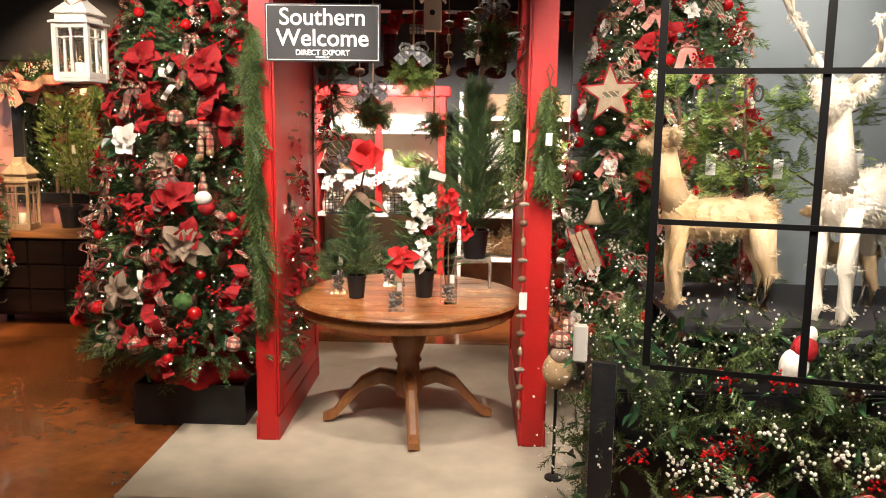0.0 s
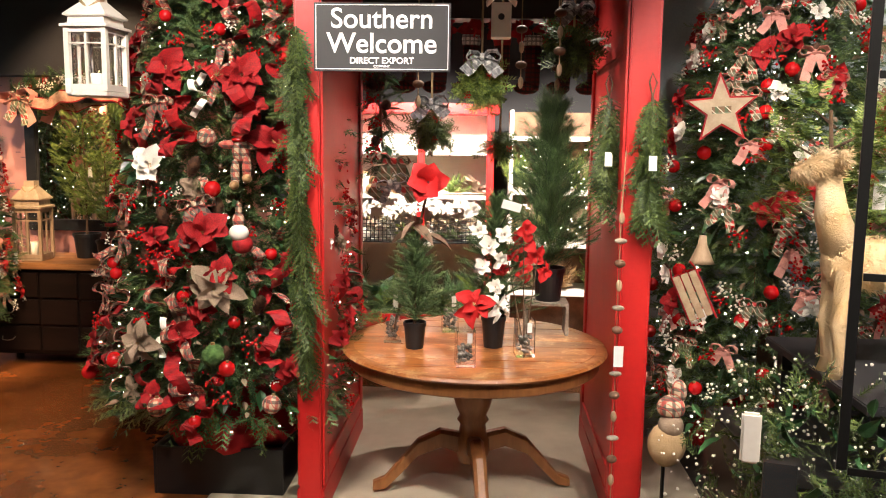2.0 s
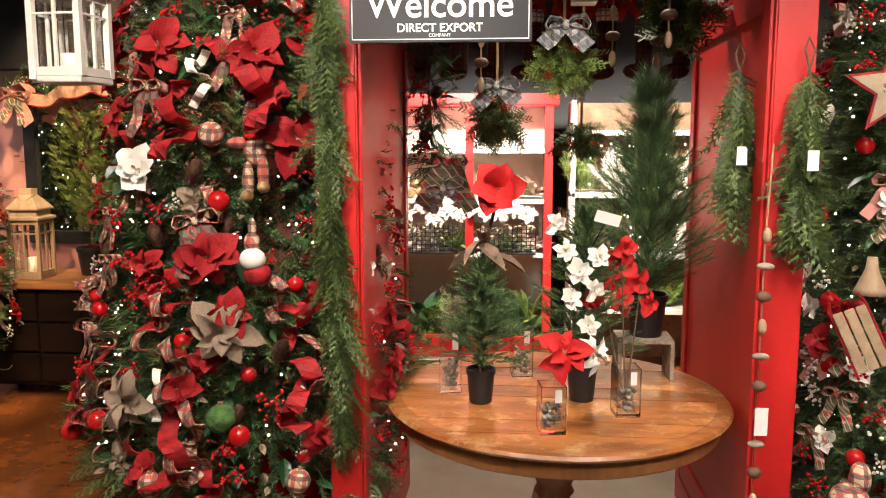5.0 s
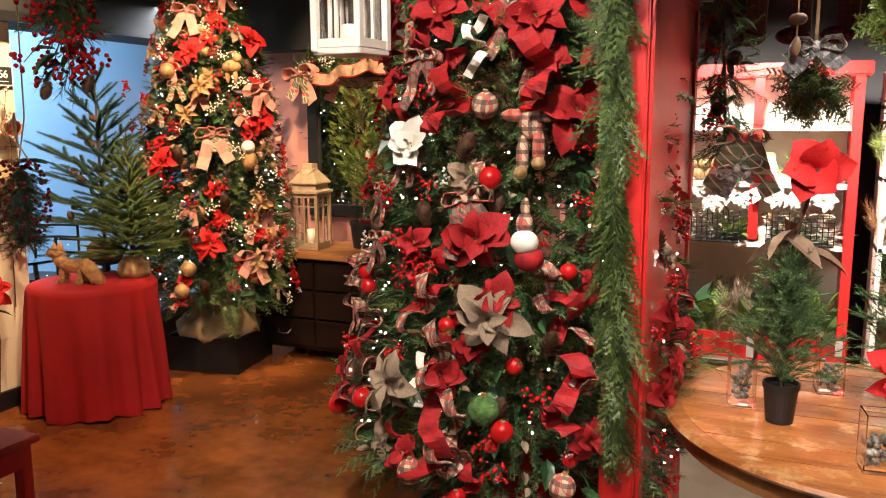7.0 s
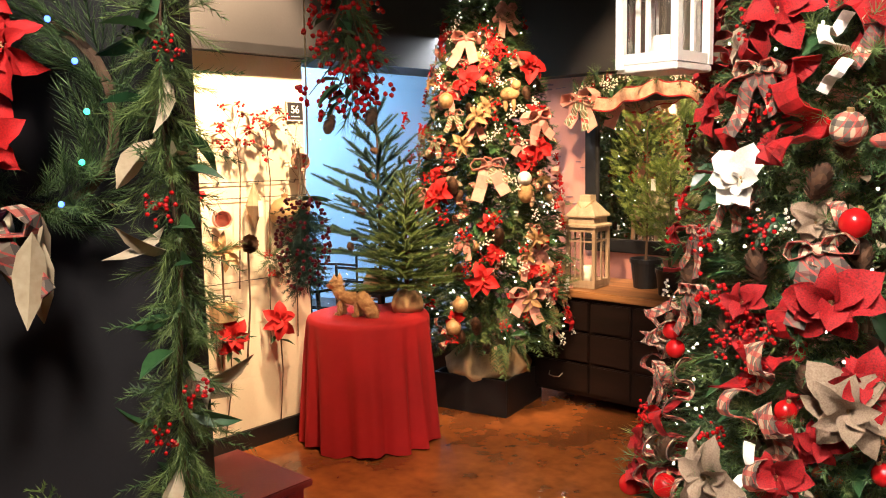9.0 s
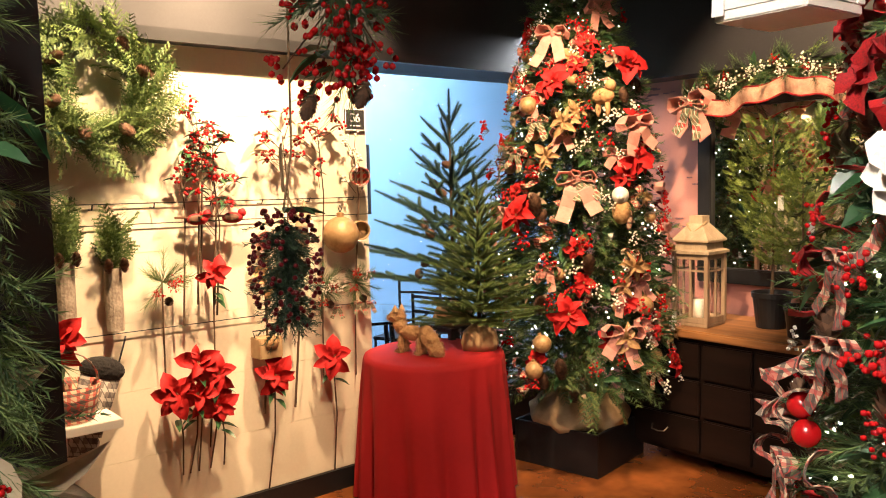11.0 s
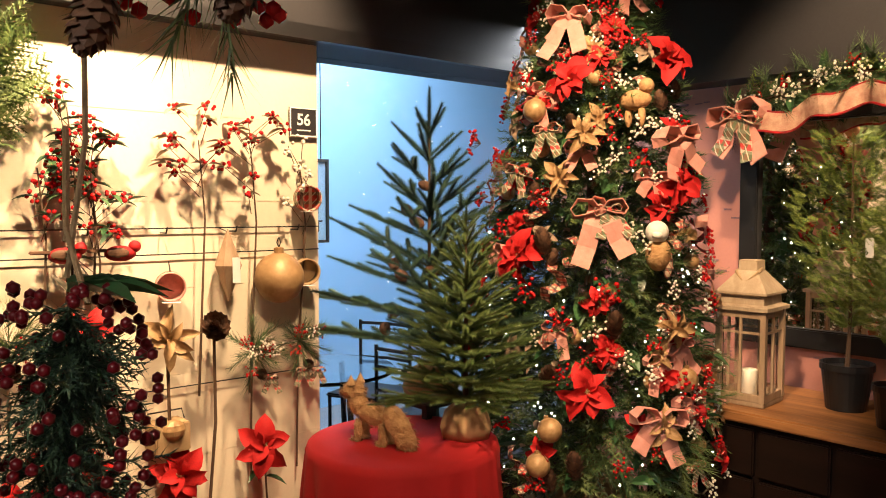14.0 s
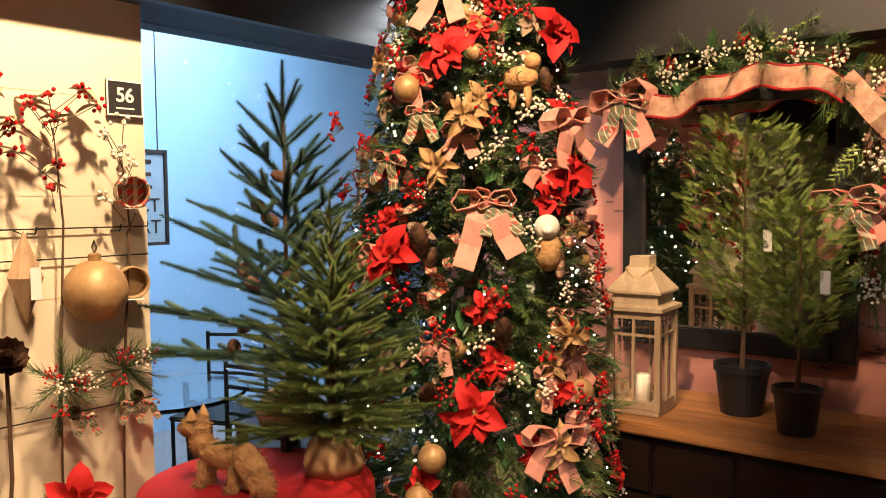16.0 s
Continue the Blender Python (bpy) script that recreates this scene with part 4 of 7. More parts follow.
dress("gold_flower", gold_flower, around(A2, R2, 0.6, 2.5, 10, A2ARC), A2, 0.75)
dress("pink_bow", pink_bow, around(A2, R2, 0.6, 2.6, 16, A2ARC), A2, 0.75)
dress("white_berries", white_berries, around(A2, R2, 0.5, 2.5, 30, A2ARC, 1.03), A2, 0.85)
dress("red_berries", red_berries, around(A2, R2, 0.5, 2.5, 42, A2ARC, 1.05), A2, 0.95)
hang("pinecone", pinecone, around(A2, R2, 0.5, 2.3, 18, A2ARC), 1.2)
hang("gold_ball", gold_ball, around(A2, R2, 0.5, 2.4, 6, A2ARC), 0.8)
dress("plaid_ribbon", plaid_ribbon, around(A2, R2, 0.6, 2.5, 12, A2ARC), A2, 0.6)
dress("tan_flower", tan_flower, around(A2, R2, 0.6, 2.5, 5, A2ARC), A2, 0.6)
dress("tartan_bow", redplaid_bow, around(A2, R2, 0.6, 2.5, 8, A2ARC), A2, 0.6)
dress("red_ribbon", red_ribbon, around(A2, R2, 0.9, 2.3, 4, A2ARC), A2, 0.6)

# tree by the glass door
A3ARC = (160, 330)
dress("poinsettia", poinsettia, around(A3, R3, 0.6, 2.5, 18, A3ARC), A3, 0.8)
dress("white_flower", white_flower, around(A3, R3, 0.6, 2.5, 14, A3ARC), A3, 0.6)
dress("tartan_bow", redplaid_bow, around(A3, R3, 0.6, 2.5, 20, A3ARC), A3, 0.75)
dress("pink_bow", pink_bow, around(A3, R3, 0.6, 2.5, 18, A3ARC), A3, 0.65)
dress("red_berries", red_berries, around(A3, R3, 0.5, 2.5, 34, A3ARC, 1.03), A3, 1.0)
dress("white_berries", white_berries, around(A3, R3, 0.5, 2.5, 22, A3ARC, 1.03), A3, 0.9)
hang("red_ball", red_ball, around(A3, R3, 0.5, 2.5, 22, A3ARC, 1.02), 0.8)
hang("pinecone", pinecone, around(A3, R3, 0.5, 2.4, 8, A3ARC), 1.1)


def star():
    t = thing("star_ornament", "tan wooden star ornament with red outline", "ornament")
    pts = [(0.14 * (1 if i % 2 == 0 else 0.42) * math.sin(i * math.pi / 5), 0.14 * (1 if i % 2 == 0 else 0.42) * math.cos(i * math.pi / 5)) for i in range(10)]
    for name, k, z0, z1, m in (("rim", 1.0, 0, 0.014, "velvet"), ("face", 0.86, 0.0141, 0.018, "lanpale")):
        bm = bmesh.new()
        f = bm.faces.new([bm.verts.new((x * k, y * k, z0)) for x, y in pts])
        r = bmesh.ops.extrude_face_region(bm, geom=[f])
        for v in r["geom"]:
            if isinstance(v, bmesh.types.BMVert):
                v.co.z = z1
        bmesh.ops.recalc_face_normals(bm, faces=bm.faces)
        part(name, bm, M[m], t)
    part("motif", boxed(-0.035, 0.035, -0.015, 0.012, 0.018, 0.021, bevel=0.001), M["redplaid"], t)
    return t


put("star", star, aim((1.02, -0.10, 1.88), (-0.15, -1, 0), 4, 1.15))


def bell():
    t = thing("bell_ornament", "pale wooden bell ornament on the tree", "ornament")
    part("bell", lathe(bmesh.new(), [(0.0, 0.07), (0.015, 0.07), (0.02, 0.03), (0.045, -0.03), (0.055, -0.05), (0.05, -0.05), (0.0, 0.02)], 18), M["lanwood"], t, smooth=True)
    part("clapper", blob(bmesh.new(), (0, 0, -0.05), 0.012), M["cone"], t)
    return t


put("bell", bell, pose(0.95, -0.19, 1.27))


def sled():
    t = thing("sled_ornament", "small birch sled ornament with twine", "ornament")
    for x in (-0.035, 0, 0.035):
        part("slat", boxed(x - 0.015, x + 0.015, -0.1, 0.1, 0, 0.006, bevel=0.002), M["lanwood"], t)
    for x in (-0.055, 0.055):
        part("runner", tube(bmesh.new(), [(x, -0.12, -0.01), (x, 0.1, -0.01), (x * 0.8, 0.14, 0.01)], 0.004), M["velvet"], t)
    return t


put("sled", sled, aim((0.90, -0.27, 1.09), (-0.3, -1, 0.1), 25, 1.0))

# ---- corner by the window ----
CT = (-4.10, 0.90)
cloth = thing("cloth_table", "round side table draped to the floor in red cloth", "table", m=pose(*CT, 0))
bm = bmesh.new()
SEG, rows = 180, []
for i, (r, z) in enumerate([(0.0, 0.752), (0.2, 0.752), (0.345, 0.752), (0.366, 0.745), (0.374, 0.72), (0.378, 0.6), (0.384, 0.45), (0.39, 0.3), (0.396, 0.15), (0.402, 0.012)]):
    k = max(0.0, (0.73 - z) / 0.73) ** 0.7
    ring = []
    for j in range(SEG):
        a = 2 * math.pi * j / SEG
        f = 0.97 + k * (0.075 * math.sin(a * 13 + 1.6 * math.sin(a * 3) + 1.2 * z) + 0.035 * math.sin(a * 23 + 2 * math.sin(a * 2) + 2 * z) + 0.025 * math.sin(a * 5 + 1))
        ring.append(bm.verts.new((r * f * math.cos(a), r * f * math.sin(a), z if z > 0.03 else z + 0.008 * math.sin(a * 6))))
    rows.append(ring)
for a, b in zip(rows, rows[1:]):
    for j in range(SEG):
        bm.faces.new((a[j], b[j], b[(j + 1) % SEG], a[(j + 1) % SEG]))
bmesh.ops.remove_doubles(bm, verts=bm.verts, dist=1e-5)
bmesh.ops.recalc_face_normals(bm, faces=bm.faces)
part("tablecloth", bm, M["redcloth"], cloth, smooth=True)
part("leg", tube(bmesh.new(), [(0, 0, 0), (0, 0, 0.74)], 0.04, 10), M["oakdark"], cloth)


def tip_fir(label, x, y, z, height, radius, tiers, per, material, brush=0.055, up=0.35, burlap_r=0.11, stems=True):
    """A small fir with separate upswept branches on a wrapped root ball."""
    t = thing("tabletop_fir", label, "small tree", "small firs", pose(x, y, z))
    part("trunk", tube(bmesh.new(), [(0, 0, 0.08), (0, 0, height * 0.97)], 0.012, 6, 0.003), M["bark"], t)
    ms, br = [], bmesh.new()
    for k in range(tiers):
        f = k / tiers
        zz = height * (0.17 + 0.80 * f)
        R = radius * (1 - f) ** 0.85 + 0.03
        n = max(4, int(per * (1 - 0.5 * f)))
        for j in range(n):
            a = 2 * math.pi * (j + 0.5 * (k % 2)) / n + rnd(-0.2, 0.2)
            L = R * rnd(0.8, 1.1)
            d = tilt(a, up + 0.75 * f + rnd(-0.12, 0.12))
            o = Vector((0, 0, zz))
            tube(br, [o, o + d * L * 0.95], 0.003, 3, 0.001)
            steps = max(2, int(L / (brush * 0.55)))
            for s in range(1, steps + 1):
                p = o + d * (L * s / steps) - d * brush * 0.8
                ms.append(aim_x(p, d, rnd(0, 90), brush * 1.25))
                if 1 < s < steps and (s + j) % 3 == 0:
                    for side in (-1, 1):
                        e = (d + side * 0.85 * d.cross(Vector((0, 0, 1))).normalized() + Vector((0, 0, 0.05))).normalized()
                        for q in range(1 if steps - s < 2 else 2):
                            ms.append(aim_x(p + e * brush * q * 0.9, e, rnd(0, 90), brush * 1.15))
    for s in range(5):
        ms.append(aim_x((0, 0, height * (0.84 + 0.03 * s)), (0, 0, 1), s * 40, brush * 1.2))
    V, F = scatter(*BRUSH, ms)
    obj("crown", np_mesh("crown", V, F), M[material], t)
    part("branch_wood", br, M["bark"], t)
    bm = lathe(bmesh.new(), [(0, 0), (burlap_r * 0.9, 0), (burlap_r, 0.04), (burlap_r * 0.85, 0.09), (burlap_r * 0.5, 0.12), (0.02, 0.13)], 24)
    for v in bm.verts:
        a = math.atan2(v.co.y, v.co.x)
        v.co.x *= 1 + 0.07 * math.sin(a * 6)
        v.co.y *= 1 + 0.07 * math.sin(a * 6)
    part("root_wrap", bm, M["burlap"], t, "brown burlap wrapped root ball", smooth=True)
    return t


stand = thing("plant_stand", "dark wooden plant stand behind the cloth table", "stand", m=pose(-4.37, 1.27, 0))
part("top", boxed(-0.14, 0.14, -0.14, 0.14, 0.79, 0.815, bevel=0.004), M["darkwood"], stand)
for x in (-0.12, 0.12):
    for y in (-0.12, 0.12):
        part("leg", boxed(x - 0.015, x + 0.015, y - 0.015, y + 0.015, 0, 0.79), M["darkwood"], stand)
tip_fir("blue green fir with sparse upswept branches and cones", -4.37, 1.27, 0.815, 1.25, 0.52, 9, 7, "firblue", 0.085, 0.20, 0.12)
for a, z, r in ((250, 1.55, 0.2), (290, 1.50, 0.2), (225, 1.32, 0.3), (200, 1.1, 0.36), (270, 1.28, 0.3), (310, 1.65, 0.12), (240, 1.05, 0.38), (330, 1.3, 0.2)):
    put("pinecone", pinecone, Matrix.Translation((-4.37 + 0.5 * r * math.cos(radians(a)), 1.27 + 0.5 * r * math.sin(radians(a)), z + 0.05)) @ pose(0, 0, 0, 70, 0, a))
tip_fir("small dense green fir in a burlap wrap on red cloth", -3.97, 1.10, 0.753, 0.85, 0.31, 13, 11, "firlight", 0.058, 0.15, 0.10)


def fox():
    t = thing("straw_fox", "standing fox figure of pale straw bristle", "figurine", m=pose(-4.13, 0.79, 0.753, 0, 0, 12) @ Matrix.Diagonal((0.92, 0.9, 0.80, 1)))

    def fuzzy(name, blobs, seg=16):
        bm = bmesh.new()
        for p, r, rot in blobs:
            blob(bm, p, r, seg, pose(0, 0, 0, *rot))
        for v in bm.verts:
            v.co += Vector((rnd(-1, 1), rnd(-1, 1), rnd(-1, 1))) * 0.0035
        bm.normal_update()
        for v in list(bm.verts):
            for k in range(5):
                sweep = Vector((0.9, 0, -0.5)) + Vector((rnd(-1, 1), rnd(-1, 1), rnd(-1, 1))) * 0.8
                side = v.normal.cross(sweep).normalized() * 0.0014
                o = v.co + Vector((rnd(-1, 1), rnd(-1, 1), rnd(-1, 1))) * 0.005
                bm.faces.new([bm.verts.new(q) for q in (o - side, o + side, o + (v.normal * 0.7 + sweep * 0.6).normalized() * 0.016)])
        return part(name, bm, M["fur"], t)

    fuzzy("body", [((0, 0, 0.13), (0.095, 0.042, 0.048), (0, 8, 0))])
    fuzzy("neck", [((-0.085, 0, 0.165), (0.042, 0.04, 0.055), (0, -25, 0))])
    fuzzy("head", [((-0.11, 0, 0.225), (0.046, 0.045, 0.042), (0, 0, 0)), ((-0.15, 0, 0.212), (0.032, 0.02, 0.018), (0, 0, 0))])
    fuzzy("tail", [((0.115, 0, 0.11), (0.05, 0.05, 0.085), (0, -35, 0)), ((0.155, 0, 0.05), (0.045, 0.045, 0.06), (0, -30, 0))])
    for x, y in ((-0.07, -0.025), (-0.07, 0.025), (0.06, -0.025), (0.06, 0.025)):
        fuzzy("leg", [((x, y, 0.05), (0.017, 0.017, 0.06), (0, 0, 0)), ((x - 0.012, y, 0.008), (0.022, 0.014, 0.009), (0, 0, 0))], 10)
    for y in (-0.022, 0.022):
        bm = bmesh.new()
        bmesh.ops.create_cone(bm, cap_ends=True, segments=8, radius1=0.02, radius2=0.001, depth=0.045, matrix=Matrix.Translation((-0.10, y * 1.3, 0.283)))
        part("ear", bm, M["fur"], t)
    for y in (-0.026, 0.026):
        part("eye", blob(bmesh.new(), (-0.148, y, 0.236), 0.005, 8), M["ink"], t)
    part("nose", blob(bmesh.new(), (-0.183, 0, 0.214), 0.006, 8), M["ink"], t)
    V, F = scatter(*needle_twig(12, 0.5, 0.02), [aim_x((rnd(-0.1, 0.1), rnd(-0.035, 0.035), rnd(0.11, 0.17)), (1, rnd(-0.5, 0.5), rnd(-0.3, 0.4)), 0, 0.03) for i in range(160)])
    obj("bristles", np_mesh("bristles", V, F), M["fur"], t)


fox()

# dresser along the papered wall
DX0, DX1, DY0, DY1 = -3.86, -2.30, 2.06, 2.66
dresser = thing("dresser", "black stained dresser with rustic wooden top", "dresser", m=pose(0, 0, 0))
part("body", boxed(DX0 + 0.03, DX1 - 0.03, DY0 + 0.04, DY1, 0.09, 0.745, bevel=0.006), M["darkwood"], dresser)
part("top", boxed(DX0, DX1, DY0 - 0.01, DY1, 0.746, 0.792, bevel=0.008), M["plank"], dresser, "worn honey coloured plank top")
for x0, x1 in ((-3.80, -3.32), (-3.30, -3.02), (-3.00, -2.36)):
    for k in range(3):
        z = 0.12 + k * 0.205
        dr = part("drawer", boxed(x0, x1, DY0 + 0.015, DY0 + 0.039, z, z + 0.19, bevel=0.006), M["darkwood"], dresser)
        if x1 - x0 > 0.3:
            c = (x0 + x1) / 2
            part("handle", tube(bmesh.new(), [(c - 0.05, DY0 + 0.012, z + 0.11), (c - 0.04, DY0 - 0.012, z + 0.09), (c, DY0 - 0.016, z + 0.085), (c + 0.04, DY0 - 0.012, z + 0.09), (c + 0.05, DY0 + 0.012, z + 0.11)], 0.004), M["pull"], dr)
for x in (DX0 + 0.06, DX1 - 0.06):
    for y in (DY0 + 0.08, DY1 - 0.06):
        part("foot", lathe(bmesh.new(), [(0.02, 0), (0.03, 0.03), (0.035, 0.09)], 14, (x, y, 0)), M["darkwood"], dresser)
DT = 0.793


def lantern(label, m, w, h, wall, roof):
    """A square lantern with glazed sides, hipped roof and rope."""
    t = thing("lantern", label, "lantern", "lanterns", m)
    a = w / 2
    part("base", boxed(-a - 0.008, a + 0.008, -a - 0.008, a + 0.008, 0, 0.02, bevel=0.003), M[wall], t)
    for x in (-a, a):
        for y in (-a, a):
            part("post", boxed(x - 0.011, x + 0.011, y - 0.011, y + 0.011, 0.021, h * 0.66), M[wall], t)
    for k in range(4):
        r = pose(0, 0, 0, 0, 0, 90 * k)
        for nm, b in (("muntin", (-0.005, 0.005, a - 0.005, a + 0.006, 0.045, h * 0.62)), ("rail", (-a + 0.012, a - 0.012, a - 0.007, a + 0.007, 0.022, 0.05)), ("rail", (-a + 0.012, a - 0.012, a - 0.007, a + 0.007, h * 0.61, h * 0.655)), ("crossbar", (-a + 0.012, a - 0.012, a - 0.004, a + 0.005, h * 0.50, h * 0.515))):
            bm = boxed(*b)
            bmesh.ops.transform(bm, matrix=r, verts=bm.verts)
            part(nm, bm, M[wall], t)
        bm = boxed(-a + 0.012, a - 0.012, a - 0.0155, a - 0.013, 0.05, h * 0.61)
        bmesh.ops.transform(bm, matrix=r, verts=bm.verts)
        g = part("pane", bm, M["glass"], t)
        g.visible_shadow = False
    bm = bmesh.new()
    q = math.sqrt(2)
    lathe(bm, [(0, h * 0.66), ((a + 0.022) * q, h * 0.66), ((a + 0.022) * q, h * 0.685), (a * 0.98 * q, h * 0.70), (a * 0.95 * q, h * 0.76), ((a + 0.012) * q, h * 0.77), ((a + 0.012) * q, h * 0.785), (a * 0.42 * q, h * 0.93), (a * 0.40 * q, h * 1.0), (0, h * 1.0)], 4)
    bmesh.ops.rotate(bm, verts=bm.verts, matrix=Matrix.Rotation(radians(45), 3, "Z"))
    part("roof", bm, M[roof], t)
    part("candle", lathe(bmesh.new(), [(0, 0.021), (0.032, 0.021), (0.032, h * 0.22), (0.028, h * 0.23), (0, h * 0.225)], 18), M["wax"], t, smooth=True)
    part("rope", tube(bmesh.new(), [(-a * 0.45, -0.0, h * 0.94), (-a * 0.5, -a * 0.5, h * 0.92), (0, -a * 0.75, h * 0.84), (a * 0.5, -a * 0.5, h * 0.92), (a * 0.45, 0, h * 0.94)], 0.007), M["rope"], t)
    part("tag", boxed(-a - 0.006, -a + 0.02, -a - 0.018, -a - 0.0155, 0.01, 0.075), M["tag"], t)
    return t


lantern("whitewashed wooden lantern with candle on the dresser", pose(-3.43, 2.25, DT, 0, 0, 4), 0.19, 0.60, "lanwood", "lanpale")
hl = lantern("white wooden house lantern hanging from a chain", pose(-1.70, -0.18, 1.90, 0, 0, -4), 0.17, 0.44, "white", "white")
part("chain", tube(bmesh.new(), [(0, 0, 0.44), (0, 0, 1.30)], 0.004), M["metal"], hl)


def pot_mesh(t, r, h, material="plasticpot"):
    part("pot", lathe(bmesh.new(), [(0, 0), (r * 0.74, 0), (r * 0.93, h * 0.86), (r, h * 0.86), (r, h), (r * 0.93, h), (r * 0.9, h * 0.88), (0, h * 0.88)], 28), M[material], t, smooth=False)


def potted_cypress(label, x, y, z, pr, ph, stem, height, radius, n, material="cypress", up=(0.2, 1.1)):
    t = thing("potted_tree", label, "potted tree", "potted trees", pose(x, y, z))
    pot_mesh(t, pr, ph)
    part("stem", tube(bmesh.new(), [(0, 0, ph * 0.85), (0.006, 0, stem), (0, 0, height * 0.95)], 0.011, 6, 0.003), M["bark"], t)
    ms = []
    for i in range(n):
        s = random.random()
        zz = stem + (height - stem) * s
        R = radius * math.sin(math.pi * min(1, 0.18 + 0.8 * (1 - s))) ** 0.8
        a = rnd(0, 6.28)
        r = R * math.sqrt(random.random())
        ms.append(aim_x((r * math.cos(a), r * math.sin(a), zz - 0.03), tilt(a, rnd(*up)), rnd(-60, 60), rnd(0.032, 0.06)))
    V, F = scatter(*SOFT, ms)
    obj("foliage", np_mesh("foliage", V, F), M[material], t)
    part("tag", boxed(radius * 0.55, radius * 0.55 + 0.03, -radius * 0.8 - 0.002, -radius * 0.8, stem + (height - stem) * 0.35, stem + (height - stem) * 0.35 + 0.075), M["tag"], t)
    return t


potted_cypress("feathery green cypress in black plastic pot on dresser", -3.10, 2.42, DT, 0.105, 0.19, 0.36, 1.14, 0.22, 950)
potted_cypress("shorter cypress in small black pot on dresser", -2.86, 2.26, DT, 0.085, 0.16, 0.33, 0.84, 0.18, 720)

# mirror with garland
mirror = thing("wall_mirror", "black framed wall mirror above the dresser", "mirror", m=pose(0, 2.715, 0))
part("mirror_glass", boxed(-3.62, -2.84, -0.022, -0.016, 1.06, 2.0), M["mirror"], mirror)
for b in ((-3.71, -3.62, -0.05, 0, 0.97, 2.1), (-2.84, -2.75, -0.05, 0, 0.97, 2.1), (-3.619, -2.841, -0.05, 0, 0.97, 1.06), (-3.619, -2.841, -0.05, 0, 2.0, 2.1)):
    part("frame", boxed(*b, bevel=0.006), M["black"], mirror)


def garland(label, pts, r, n, template, material, size, extra=None, name="garland", droop=None):
    """A rope of greenery along points: the twigs sit round its line."""
    t = thing(name, label, "garland", "")
    pts = [Vector(p) for p in pts]
    part("cord", tube(bmesh.new(), pts, 0.006, 5), M["bark"], t)
    seg = len(pts) - 1

    def at(u):
        i = min(int(u * seg), seg - 1)
        f = u * seg - i
        return pts[i].lerp(pts[i + 1], f), (pts[i + 1] - pts[i]).normalized()

    ms = []
    for i in range(n):
        p, d = at(random.random())
        side = Vector((rnd(-1, 1), rnd(-1, 1), rnd(-1, 1))).normalized()
        e = side + d * rnd(0.2, 1.2)
        if droop is not None:
            e = side * droop * rnd(0.3, 2.2) + Vector((0, 0, -1))
        ms.append(aim_x(p + side * r * rnd(0.0, 0.5), e, rnd(0, 360), size * rnd(0.7, 1.3)))
    V, F = scatter(*template, ms)
    obj("greenery", np_mesh("greenery", V, F), M[material], t)
    if extra:
        for tpl, mt, k, sz, nm in extra:
            ms = []
            for i in range(k):
                p, d = at((i + random.random()) / k)
                side = Vector((rnd(-1, 1), rnd(-1, 1), rnd(-1, 1))).normalized()
                ms.append(aim_x(p + side * r * 0.5, side + d * 0.5, rnd(0, 360), sz * rnd(0.8, 1.2)))
            V, F = scatter(*tpl, ms)
            obj(nm, np_mesh(nm, V, F), M[mt], t)
    return t, at


def along(at, kind, build, n, size, r, facing=(0, -1, 0.1)):
    for i in range(n):
        p, d = at((i + rnd(0.2, 0.8)) / n)
        f = Vector(facing) + Vector((rnd(-0.5, 0.5), rnd(-0.5, 0.5), rnd(-0.5, 0.5)))
        put(kind, build, aim(p + f.normalized() * r, f, rnd(-25, 25), size * rnd(0.85, 1.1)))


gp = [(-3.72, 2.58, 1.95), (-3.6, 2.56, 2.08), (-3.35, 2.55, 2.13), (-3.1, 2.54, 2.18), (-2.85, 2.55, 2.14), (-2.7, 2.56, 1.98), (-2.66, 2.58, 1.7), (-2.68, 2.6, 1.4), (-2.72, 2.6, 1.25)]
g, at = garland("pine garland with white berries draped over the mirror", gp, 0.09, 230, LONG, "fir", 0.13, [(LEAF, "leaf", 50, 0.1, "leaves"), (FROND, "cypress", 40, 0.16, "cedar_sprays")])
along(at, "white_berries", white_berries, 34, 1.0, 0.07)
along(at, "red_berries", red_berries, 10, 0.8, 0.07)
rb = thing("mirror_ribbon", "cream printed ribbon with red edges along the garland", "ribbon")
linen = mat("printed_linen", (0.66, 0.46, 0.33), (0.44, 0.20, 0.15), 30, 0.8, bump=0.3, fine=250)


def swagged(u, dz):
    x = -3.55 + 0.78 * u
    return (x, 2.44 - 0.03 * math.sin(u * 19), 1.985 + 0.10 * math.sin(u * 3.6 - 0.6) * u ** 0.5 + 0.012 * math.sin(u * 23) + dz)


for name, dz, w, m in (("ribbon", 0, 0.078, linen), ("border", 0.043, 0.010, M["velvet"]), ("border", -0.043, 0.010, M["velvet"])):
    part(name, strip(bmesh.new(), [swagged(k / 40, dz) for k in range(41)], w, (0, -0.3, 1)), m, rb)
part("ribbon_tail", strip(bmesh.new(), [(-2.77 + 0.03 * k, 2.43 + 0.02 * math.sin(k * 1.4), 2.03 - 0.035 * k) for k in range(7)], 0.085, (0.6, -0.3, 1)), linen, rb)
for p, s in (((-3.60, 2.44, 2.02), 1.5), ((-2.74, 2.44, 1.60), 1.4)):
    put("pink_bow", pink_bow, aim(p, (-0.2, -1, 0.1), 8, s), "large dusty pink ribbon bow on the garland")
    put("tartan_bow", redplaid_bow, aim(Vector(p) + Vector((0.03, -0.02, -0.01)), (-0.2, -1, 0.1), -12, s * 0.8))

